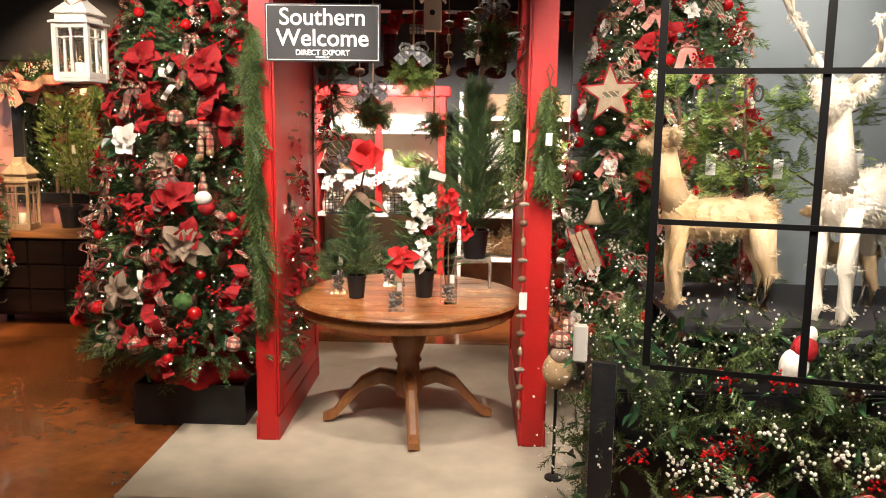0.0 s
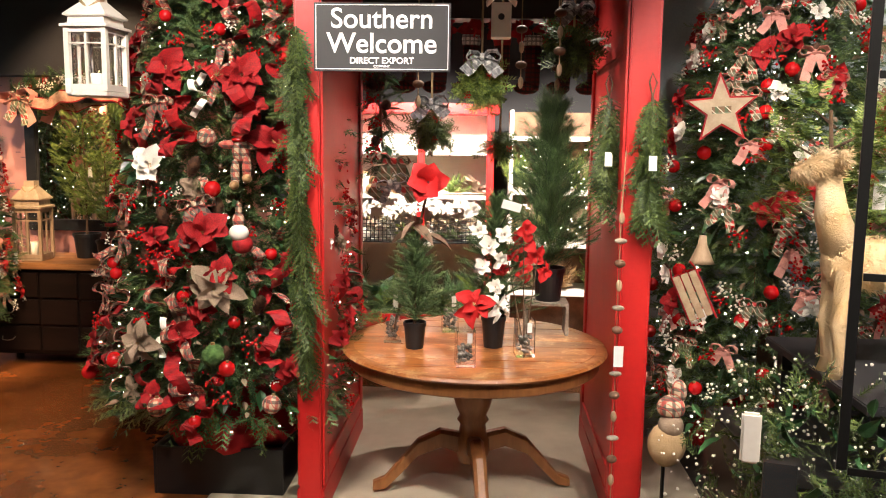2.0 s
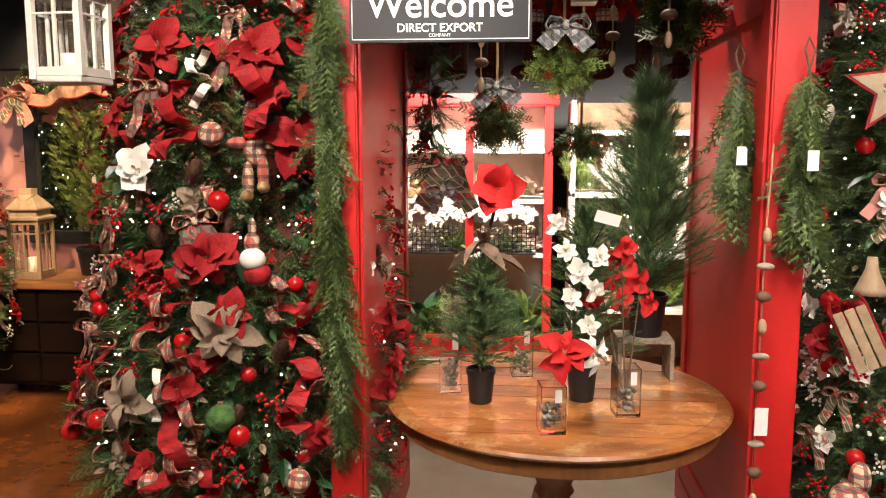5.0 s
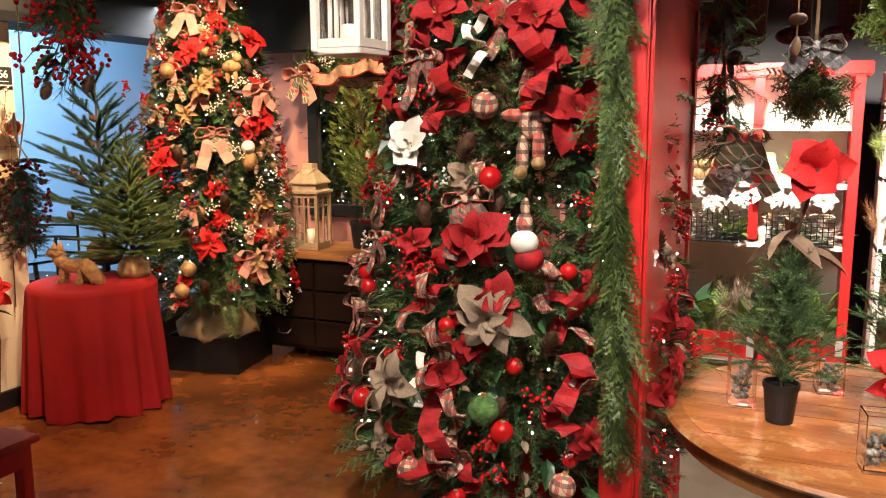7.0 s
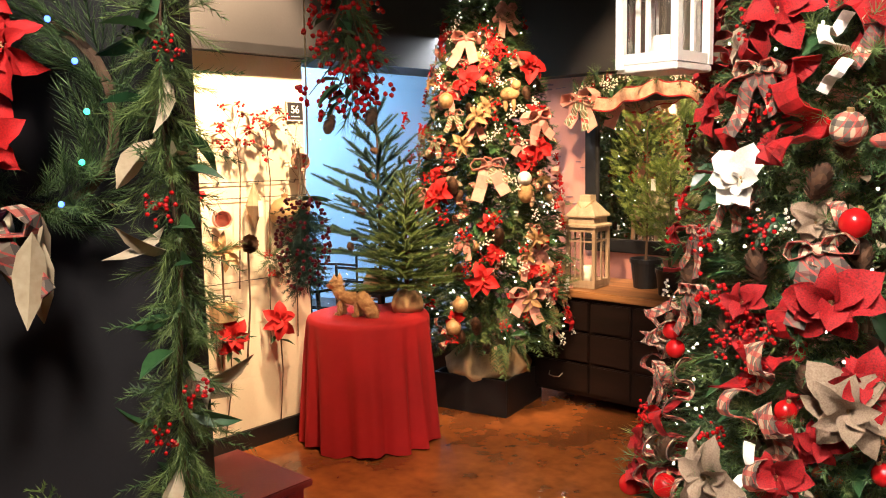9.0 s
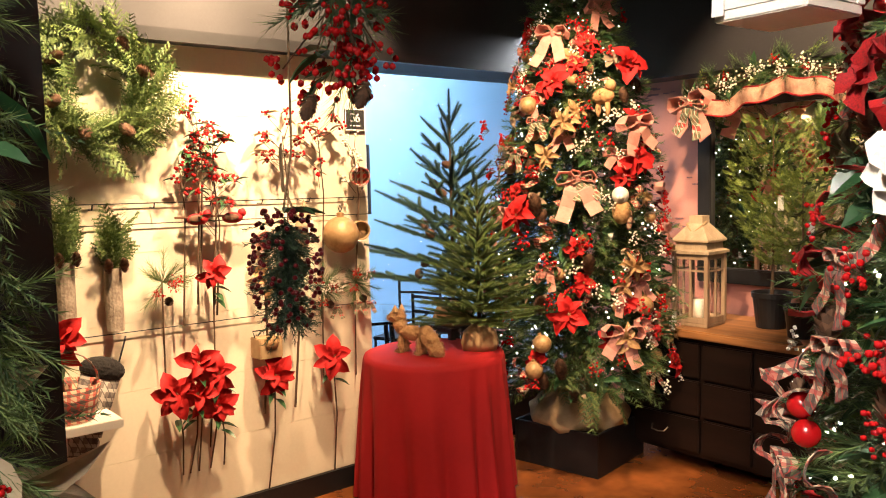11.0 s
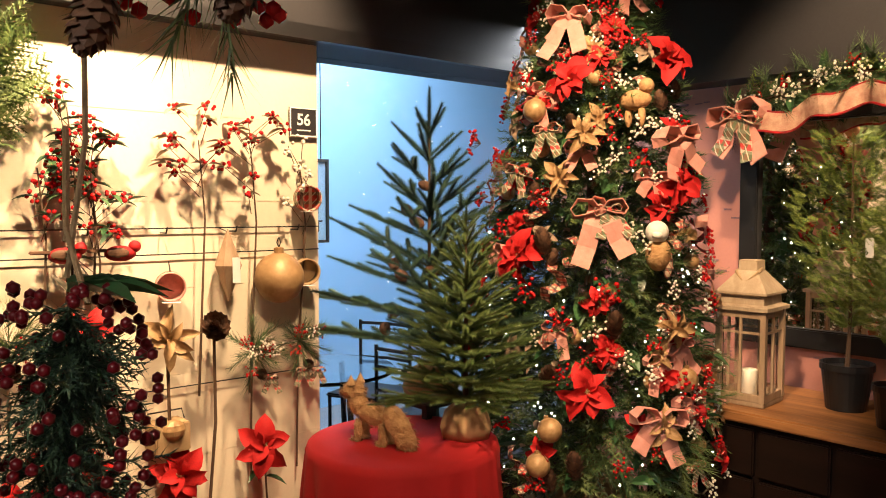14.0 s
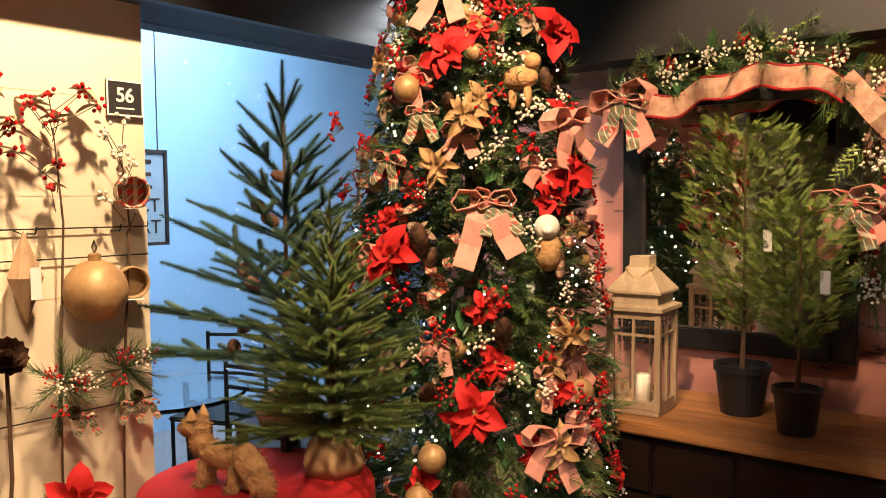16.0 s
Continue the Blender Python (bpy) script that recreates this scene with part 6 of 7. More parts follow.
cedar_swag((0.545, -0.05, 1.93), 60, 0.5, 0.06)
cedar_swag((0.69, -0.28, 1.92), 66, 0.62, 0.05)
beads = thing("bead_string", "string of pods and pinecones hung on red panel", "hanging string", "bead strings")
part("twine", tube(bmesh.new(), [(0.585, -0.32, 1.7), (0.575, -0.32, 1.4), (0.58, -0.32, 0.2)], 0.003, 5), M["rope"], beads)
for i in range(13):
    z = 1.42 - i * 0.095
    k = ("lanwood", "birch", "cone")[i % 3]
    part("bead", blob(bmesh.new(), (0.578, -0.325, z), ((0.014, 0.014, 0.026), (0.028, 0.018, 0.012), (0.024, 0.022, 0.018))[i % 3], 10), M[k], beads, smooth=True)
part("tag", boxed(0.565, 0.605, -0.345, -0.343, 0.79, 0.88), M["tag"], beads)


def bead_string(x, y, z0, n):
    t = thing("bead_string", "twine with pinecones and pods hanging in opening", "hanging string", "bead strings")
    part("twine", tube(bmesh.new(), [(x, y, z0), (x, y, 3.2)], 0.003, 5), M["rope"], t)
    for i in range(n):
        part("bead", blob(bmesh.new(), (x, y, z0 + 0.02 + i * 0.085), ((0.014, 0.014, 0.03), (0.03, 0.03, 0.02))[i % 2], 10), M[("lanwood", "cone")[i % 2]], t, smooth=True)


bead_string(0.335, 0.10, 2.04, 5), bead_string(0.17, 0.35, 2.0, 4), bead_string(-0.33, 0.3, 1.9, 3), bead_string(0.36, 0.5, 2.0, 4)


def kissing_ball(p, r, label, bow_kind=True, tone="cypress", n=110):
    t = thing("kissing_ball", label, "hanging greenery", "hanging greenery", pose(*p))
    V, F = scatter(*SOFT, [aim_x(Vector((rnd(-1, 1), rnd(-1, 1), rnd(-1, 0.8))).normalized() * r * 0.4, Vector((rnd(-1, 1), rnd(-1, 1), rnd(-1.2, 0.7))), rnd(0, 180), r * rnd(0.6, 1)) for i in range(n)])
    obj("greenery", np_mesh("greenery", V, F), M[tone], t)
    part("cord", tube(bmesh.new(), [(0, 0, 0), (0, 0, 3.2 - p[2])], 0.006, 5), M["rope"], t)
    if bow_kind:
        put("grey_bow", lambda: bow("check_bow", "grey and white checked ribbon bow", "greyplaid", 0.07, 0.09, 0.055), aim((p[0], p[1] - r * 0.5, p[2] + r * 0.9), (0, -1, 0.2), 0, 1.1))
    for k in range(3):
        put("red_berries", red_berries, aim((p[0] + rnd(-0.5, 0.5) * r, p[1] - r * 0.8, p[2] + rnd(-0.5, 0.5) * r), (0, -1, 0), 0, 0.35))


kissing_ball((-0.02, 0.22, 2.0), 0.13, "light green kissing ball with checked bow")
kissing_ball((-0.27, 0.42, 1.80), 0.13, "green kissing ball with checked bow", tone="cedar")
kissing_ball((0.42, 0.32, 2.20), 0.17, "cedar kissing ball with checked bow", tone="cedar")
kissing_ball((0.08, 0.62, 1.72), 0.12, "small drop of dark greenery on cord", False, "cedar", 60)
g, at = garland("thick pine wreath swag on the red panel's far end", [(-0.62, 0.90, 2.3), (-0.60, 0.88, 2.0), (-0.58, 0.86, 1.75), (-0.58, 0.86, 1.55)], 0.1, 160, TWIG, "fir", 0.15, [(LEAF, "leaf", 20, 0.09, "leaves")], name="pine_swag")
along(at, "red_berries", red_berries, 6, 1.0, 0.1), along(at, "pinecone", pinecone, 5, 1.1, 0.11)
put("tartan_bow", redplaid_bow, aim((-0.5, 0.72, 1.62), (0.2, -1, 0), 0, 1.5)), put("grey_bow", None, aim((-0.52, 0.72, 1.5), (0.2, -1, 0), 20, 1.2))
bh = thing("birdhouse", "white wooden birdhouse hung in the opening", "birdhouse", m=pose(0.07, 0.5, 2.25))
part("house", boxed(-0.05, 0.05, -0.05, 0.05, 0, 0.17, bevel=0.003), M["white"], bh)
part("hole", lathe(bmesh.new(), [(0, 0), (0.016, 0), (0.016, 0.003), (0, 0.003)], 16), M["ink"], bh).matrix_basis = pose(0, -0.051, 0.1, 90, 0, 0)
for s in (-1, 1):
    part("roof", boxed(-0.008, 0.1, -0.07, 0.07, 0, 0.01), M["white"], bh).matrix_basis = pose(0, 0, 0.235, 0, 0, 0 if s > 0 else 180) @ pose(0, 0, 0, 0, 45, 0)
part("cord", tube(bmesh.new(), [(0, 0, 0.2), (0, 0, 0.95)], 0.003), M["rope"], bh)

# ---- things on the round table ----


def vase(x, y, h, r=0.042, fill=0.45):
    t = thing("glass_vase", "clear square glass vase with river pebbles", "vase", "glass vases", pose(x, y, TOP, 0, 0, 8))
    q = math.sqrt(2)
    bm = lathe(bmesh.new(), [(0, 0), (r * q, 0), (r * q, h), (r * 0.9 * q, h), (r * 0.9 * q, 0.012), (0, 0.012)], 4)
    bmesh.ops.rotate(bm, verts=bm.verts, matrix=Matrix.Rotation(radians(45), 3, "Z"))
    gl = part("vessel", bm, M["glass"], t)
    gl.visible_shadow = False
    for i in range(34):
        k = rnd(0.009, 0.013)
        part("pebble", blob(bmesh.new(), (rnd(-1, 1) * r * 0.66, rnd(-1, 1) * r * 0.66, 0.02 + fill * h * (i / 34)), (k, k * 0.9, k * 0.65), 8, pose(0, 0, 0, rnd(0, 50), rnd(0, 50), 0)), M["pebble"], t, smooth=True)
    part("price_tag", boxed(0.004, 0.026, -r - 0.003, -r - 0.001, h * 0.68, h * 0.95), M["tag"], t)
    return t


vase(-0.43, 0.12, 0.25), vase(-0.065, -0.285, 0.16), vase(0.20, -0.09, 0.17), vase(-0.16, 0.36, 0.2)


def pot_fir(label, x, y, z, pr, ph, height, radius, n, material, tpl=FINE, size=0.085, up=(-0.1, 0.7)):
    t = thing("potted_fir", label, "potted plant", "potted firs", pose(x, y, z))
    pot_mesh(t, pr, ph)
    part("stem", tube(bmesh.new(), [(0, 0, ph * 0.8), (0, 0, height * 0.95)], 0.008, 6, 0.002), M["bark"], t)
    ms = []
    for i in range(n):
        s = (i + random.random()) / n
        R = radius * (1 - s) ** 0.75 + 0.012
        a = i * 2.4
        d = tilt(a, rnd(*up) + 0.5 * s)
        for u in (0.15, 0.5, 0.85):
            if u * R > 0.01:
                ms.append(aim_x(Vector((0, 0, ph + (height - ph) * s)) + d * R * u - d * size * 0.4, d + Vector((rnd(-0.5, 0.5), rnd(-0.5, 0.5), 0)), rnd(0, 90), size * rnd(0.8, 1.2)))
    V, F = scatter(*tpl, ms)
    obj("foliage", np_mesh("foliage", V, F), M[material], t)
    return t


pot_fir("small spruce in black plastic pot on oak table", -0.31, 0.0, TOP, 0.055, 0.125, 0.50, 0.19, 130, "fir")
pot_fir("green spruce with white silk flowers in black pot", 0.06, 0.06, TOP, 0.06, 0.15, 0.70, 0.22, 170, "fir")
put("white_flower", white_flower, aim((0.03, -0.1, 1.26), (0, -1, 0.2), 0, 0.6), "white silk dogwood flower in the spruce")
for p in ((-0.02, -0.08, 1.33), (0.08, -0.1, 1.20), (0.0, -0.12, 1.17), (0.10, -0.08, 1.31), (-0.05, -0.06, 1.42), (0.06, -0.12, 1.08)):
    put("white_flower", white_flower, aim(p, (rnd(-0.4, 0.4), -1, 0.3), rnd(0, 60), 0.5))
riser = thing("table_riser", "small grey wooden riser on the oak table", "riser", m=pose(0.33, 0.40, TOP))
part("top", boxed(-0.11, 0.11, -0.09, 0.09, 0.15, 0.165, bevel=0.002), M["birch"], riser)
for x in (-0.11, 0.095):
    part("side", boxed(x, x + 0.015, -0.09, 0.09, 0, 0.149), M["birch"], riser)
pot_fir("large bushy cypress fir in black pot on riser", 0.34, 0.41, TOP + 0.166, 0.085, 0.17, 0.98, 0.30, 230, "fir", LONG, 0.12, (0.3, 0.95))


def amaryllis():
    t = thing("amaryllis", "tall scarlet amaryllis with velvet petals", "flower", m=aim((-0.25, -0.02, 1.54), (-0.1, -1, 0.15), 10))
    me = petal(0.82, 0.3)
    for i in range(6):
        ob = obj("petal", me, M["brightred"], t)
        ob.matrix_basis = pose(0, 0, 0, 0, 0, 60 * i) @ pose(0, 0, 0, 0, -42 if i % 2 else -26, 0) @ Matrix.Diagonal((0.115, 0.115, 0.115, 1))
    part("throat", lathe(bmesh.new(), [(0.004, -0.06), (0.012, -0.02), (0.026, 0.012)], 12), M["darkberry"], t)
    s = thing("leafy_branch", "brown stem with taupe leaves standing in vase", "stem")
    part("stem", tube(bmesh.new(), [(-0.43, 0.12, 0.78), (-0.33, 0.06, 1.2), (-0.25, 0.0, 1.53)], 0.006), M["bark"], s)
    V, F = scatter(*LEAF, [aim_x((-0.30 + rnd(-0.03, 0.03), 0.03, 1.30 + 0.02 * i), tilt(k, -0.35), 20, 0.16) for i, k in enumerate((0.2, 2.9, -0.8, -2.2, 1.5))])
    obj("leaves", np_mesh("leaves", V, F), mat("taupe_leaf", (0.22, 0.14, 0.09), (0.10, 0.06, 0.035), 20, 0.7), s)


amaryllis()
put("scarlet", scarlet, aim((-0.03, -0.32, 1.03), (0.1, -1, 0.6), 15, 1.0), "large scarlet poinsettia standing in pebble vase")
put("silk_petals", lambda: flower("white_poinsettia", "white silk poinsettia beside the scarlet one", "poinsettia", "silk", "gold", (6, 4), 0.4), aim((0.06, -0.27, 1.02), (0.8, -0.8, 0.5), 15, 0.9))
for p, s in (((0.19, 0.1, 1.26), 0.75), ((0.14, 0.08, 1.20), 0.6), ((0.25, 0.09, 1.19), 0.7), ((0.20, 0.07, 1.32), 0.6), ((0.09, 0.06, 1.13), 0.6), ((0.29, 0.08, 1.12), 0.6), ((0.19, 0.06, 1.13), 0.6)):
    put("dogwood", lambda: flower("dogwood_flower", "red silk dogwood flower on dark twig", "flower", "brightred", "darkberry", (4, 4), 0.8, 0.1), aim(p, (rnd(-0.5, 0.5), -1, 0.3), rnd(0, 90), s))
tw = thing("bare_branch", "dark bare twigs standing in the pebble vase", "twigs")
for x, z in ((0.12, 1.18), (0.19, 1.3), (0.26, 1.2)):
    part("twig", tube(bmesh.new(), [(0.2, -0.09, 0.79), (x, 0.05, z)], 0.004, 5, 0.002), M["bark"], tw)
tagb = thing("price_card", "white price card beside the spruce", "tag", m=pose(0.13, -0.02, 1.44, 10, 15, 10))
part("card", boxed(-0.045, 0.045, -0.002, 0.002, -0.02, 0.02), M["tag"], tagb)
part("wire", tube(bmesh.new(), [(0, 0.003, 0), (-0.03, 0.03, -0.22)], 0.002, 4), M["metal"], tagb)

# ---- back of the shop, seen through the panels ----
hutch = thing("red_hutch", "red painted hutch with bright white shelves", "hutch", m=pose(-0.55, 3.3, 0))
for b in ((-0.62, -0.56, -0.2, 0.2, 0, 2.0), (0.56, 0.62, -0.2, 0.2, 0, 2.0), (-0.02, 0.04, -0.2, -0.14, 0.9, 1.96)):
    part("upright", boxed(*b, bevel=0.004), M["redpanel"], hutch)
part("back", boxed(-0.56, 0.56, 0.17, 0.2, 0.0, 2.0), M["white"], hutch)
for z in (0.05, 0.85, 1.25, 1.62):
    part("shelf", boxed(-0.559, 0.559, -0.19, 0.169, z, z + 0.03), M["white"], hutch)
part("cornice", boxed(-0.66, 0.66, -0.22, 0.2, 1.961, 2.05, bevel=0.01), M["redpanel"], hutch)
part("plinth", boxed(-0.559, 0.559, -0.2, -0.17, 0.081, 0.25), M["redpanel"], hutch)
for i in range(12):
    x, z = -0.48 + (i % 6) * 0.19, (0.882, 1.282)[i // 6]
    if i % 3 == 0:
        t = thing("jar", "white ceramic jar on the hutch shelf", "jar", "hutch jars", pose(-0.55 + x, 3.22, z))
        part("jar", lathe(bmesh.new(), [(0, 0), (0.05, 0), (0.06, 0.08), (0.035, 0.15), (0.04, 0.17), (0, 0.17)], 18), M["white"], t, smooth=True)
        part("lid", lathe(bmesh.new(), [(0.042, 0.171), (0.03, 0.19), (0, 0.195)], 18), M["gold"], t)
    else:
        t = thing("greenery_bunch", "bunch of greenery and blooms on the shelf", "greenery", "shelf greenery", pose(-0.55 + x, 3.2, z))
        V, F = scatter(*(FINE if i % 3 == 1 else LEAF), [aim_x((rnd(-0.04, 0.04), rnd(-0.04, 0.04), 0.02), tilt(rnd(0, 6.28), rnd(0.1, 1.3)), 0, rnd(0.09, 0.2)) for k in range(30)])
        obj("foliage", np_mesh("foliage", V, F), M[("firlight", "silk", "cypress", "tan")[i % 4]], t)
for i in range(8):
    t = thing("greenery_bunch", "tall bunch of mixed greenery on the low shelf", "greenery", "shelf greenery", pose(-1.03 + 0.135 * i, 3.2, 0.081))
    V, F = scatter(*(LONG, LEAF, SOFT)[i % 3], [aim_x((rnd(-0.05, 0.05), rnd(-0.06, 0.04), rnd(0, 0.35)), tilt(rnd(0, 6.28), rnd(0.3, 1.4)), rnd(0, 90), rnd(0.12, 0.26)) for k in range(34)])
    obj("foliage", np_mesh("foliage", V, F), M[("fir", "leaf", "cypress", "tan", "cedar")[i % 5]], t)
shelf = thing("display_shelf", "long white display shelf with twig lights", "shelf", m=pose(1.05, 3.3, 0))
for z in (0.45, 0.86, 1.3, 1.75):
    part("board", boxed(-0.85, 1.2, -0.25, 0.25, z, z + 0.035, bevel=0.003), M["white"], shelf)
for x in (-0.85, 0.2, 1.17):
    part("post", boxed(x, x + 0.03, -0.25, 0.25, 0, 2.0), M["white"], shelf)
part("back", boxed(-0.85, 1.2, 0.255, 0.275, 0, 2.0), mat("shelf_back", (0.30, 0.17, 0.10), (0.12, 0.07, 0.04), 9, 0.8), shelf)
for i in range(22):
    x, z = 0.26 + 0.085 * (i % 16), (0.897, 1.337, 0.487)[i % 3]
    t = thing("twig_bunch", "bunch of gilded twigs and grasses on shelf", "dried stems", "shelf greenery", pose(x, 3.2, z))
    V, F = scatter(*(LONG, FINE, SOFT)[i % 3], [aim_x((rnd(-0.03, 0.03), rnd(-0.05, 0.05), 0.02), tilt(rnd(0, 6.28), rnd(0.6, 1.4)), 0, rnd(0.14, 0.3)) for k in range(14)])
    obj("stalks", np_mesh("stalks", V, F), M[("gold", "firlight", "magnolia", "cypress", "silk")[i % 5]], t)
for i in range(16):
    put("poinsettia", poinsettia, aim((-1.3 + 0.17 * i, 1.93, 2.485), (0, -1, 0.1), rnd(0, 60), 1.0))
for i in range(9):
    x = -0.95 + 0.21 * i
    tk = thing("hanging_stocking", "dark red tartan stocking hanging under the beam", "stocking", "beam stockings", pose(x, 1.92, 2.28, 0, 0, rnd(-30, 30)))
    part("leg", lathe(bmesh.new(), [(0.05, -0.16), (0.055, -0.02), (0.058, 0.12)], 16, squash=0.4), M["tartan"], tk, smooth=True)
    part("foot", blob(bmesh.new(), (-0.04, 0, -0.18), (0.09, 0.025, 0.045), 14), M["tartan"], tk, smooth=True)
    part("cuff", lathe(bmesh.new(), [(0.06, 0.10), (0.066, 0.14), (0.06, 0.17)], 16, squash=0.45), M["velvet" if i % 2 else "greyplaid"], tk, smooth=True)
    part("loop", tube(bmesh.new(), [(0, 0, 0.16), (0, 0.03, 0.22)], 0.003, 4), M["rope"], tk)


def wire_basket(x, z, w):
    t = thing("wire_basket", "grey wire basket on the hutch shelf", "basket", "wire baskets", pose(x, 3.07, z))
    for k in range(13):
        u = -w + 2 * w * k / 12
        part("wire", tube(bmesh.new(), [(u, -0.05, 0), (u, -0.06, 0.22)], 0.003, 4), M["metal"], t)
    for k in range(7):
        part("wire", tube(bmesh.new(), [(-w, -0.05, 0.03 * k + 0.01), (w, -0.05, 0.03 * k + 0.01)], 0.003, 4), M["metal"], t)
    part("base", boxed(-w, w, -0.05, 0.12, 0, 0.006), M["metal"], t)
    V, F = scatter(*LEAF, [aim_x((rnd(-w, w), rnd(-0.02, 0.1), rnd(0.08, 0.2)), tilt(rnd(0, 6.28), rnd(0, 1)), 0, rnd(0.06, 0.1)) for k in range(40)])
    obj("dried_filling", np_mesh("dried_filling", V, F), M["magnolia"], t)


wire_basket(-0.82, 0.882, 0.2), wire_basket(-0.25, 0.882, 0.2)
for i in range(7):
    put("gold_ball", gold_ball, Matrix.Translation((-0.98 + 0.075 * (i % 4) + 0.03 * (i // 4), 3.16, 1.325 + 0.07 * (i // 4))) @ Matrix.Diagonal((0.95, 0.95, 0.95, 1)), "brown woven ball stacked on the hutch shelf")
for i in range(10):
    put("silk_bloom", lambda: flower("white_bloom", "large white silk bloom on the bright shelf", "flower", "silk", "gold", (6, 5), 0.6), aim((-1.0 + 0.1 * i, 3.05 + rnd(0, 0.1), 1.16 + rnd(-0.03, 0.06)), (rnd(-0.4, 0.4), -1, 0.4), rnd(0, 60), 0.85))
lt = thing("shelf_lights", "strings of warm fairy lights along the shelves", "string lights")
for k, (z0, z1) in enumerate(((0.9, 1.25), (1.34, 1.7))):
    tagged(part("light_string", fairy("f", [(rnd(0.25, 1.8), rnd(3.0, 3.12), rnd(z0, z1)) for i in range(90)], 0.006), M["lights"], lt), kind="stuff")
for i in range(12):
    x = 0.3 + 0.12 * i
    t = thing("twig_spray", "tall spray of bright dried grass on shelf", "dried stems", "shelf greenery", pose(x, 3.12, (1.337, 0.897)[i % 2]))
    V, F = scatter(*LONG, [aim_x((rnd(-0.04, 0.04), rnd(-0.03, 0.03), rnd(0, 0.12)), tilt(rnd(0, 6.28), rnd(0.5, 1.5)), 0, rnd(0.12, 0.24)) for k in range(22)])
    obj("foliage", np_mesh("foliage", V, F), M[("cypress", "magnolia", "silk", "tan")[i % 4]], t)
beam = structure("ceiling_beam", boxed(-1.7, 2.2, 1.85, 2.06, 2.55, 2.75), M["black"], "dark ceiling beam")

# garland of blooms under the beam, held by its wire
wire = structure("trim_wire", tube(bmesh.new(), [(-1.7, 1.95, 2.5), (2.2, 1.95, 2.5)], 0.006), M["metal"], "thin wire under the beam")

# ---- glass door and deer display ----
door = thing("glass_door", "open glass shop door with black glazing bars", "door", m=pose(0.68, -1.70, 0.01, 0, 0, -14))
gl = part("glass_pane", boxed(0, 1.25, -0.004, 0.004, 0.0, 2.6), M["glass"], door)
gl.visible_shadow = False
for x in (0.225, 0.70, 1.2):
    part("glazing_bar", boxed(x - 0.012, x + 0.012, -0.014, -0.005, 0.93, 2.6), M["metal"], door)
for z in (0.93, 1.41, 1.88, 2.36):
    part("crossbar", boxed(0.238, 1.25, -0.020, -0.0145, z - 0.009, z + 0.009), M["metal"], door)
hd = part("handle", boxed(-0.012, 0.035, -0.05, -0.03, 0.93, 1.06, bevel=0.006), M["white"], door)
for z in (0.95, 1.04):
    part("standoff", tube(bmesh.new(), [(0.012, -0.03, z), (0.012, -0.004, z)], 0.006), M["metal"], door)
lettering("12F310", 0.075, M["ink"], door, pose(0.42, -0.006, 1.81, 90, 0, 0))
part("kick_stile", boxed(0.05, 0.13, 0.006, 0.03, 0.0, 0.92), M["black"], door)

plat = thing("display_table", "dark display table behind the glass door", "table", m=pose(1.75, -1.05, 0))
part("tabletop", boxed(-0.65, 0.8, -0.4, 0.45, 0.97, 1.0, bevel=0.004), M["charcoal"], plat)
for x in (-0.6, 0.74):
    for y in (-0.36, 0.4):
        part("leg", boxed(x, x + 0.05, y, y + 0.05, 0, 0.969), M["black"], plat)


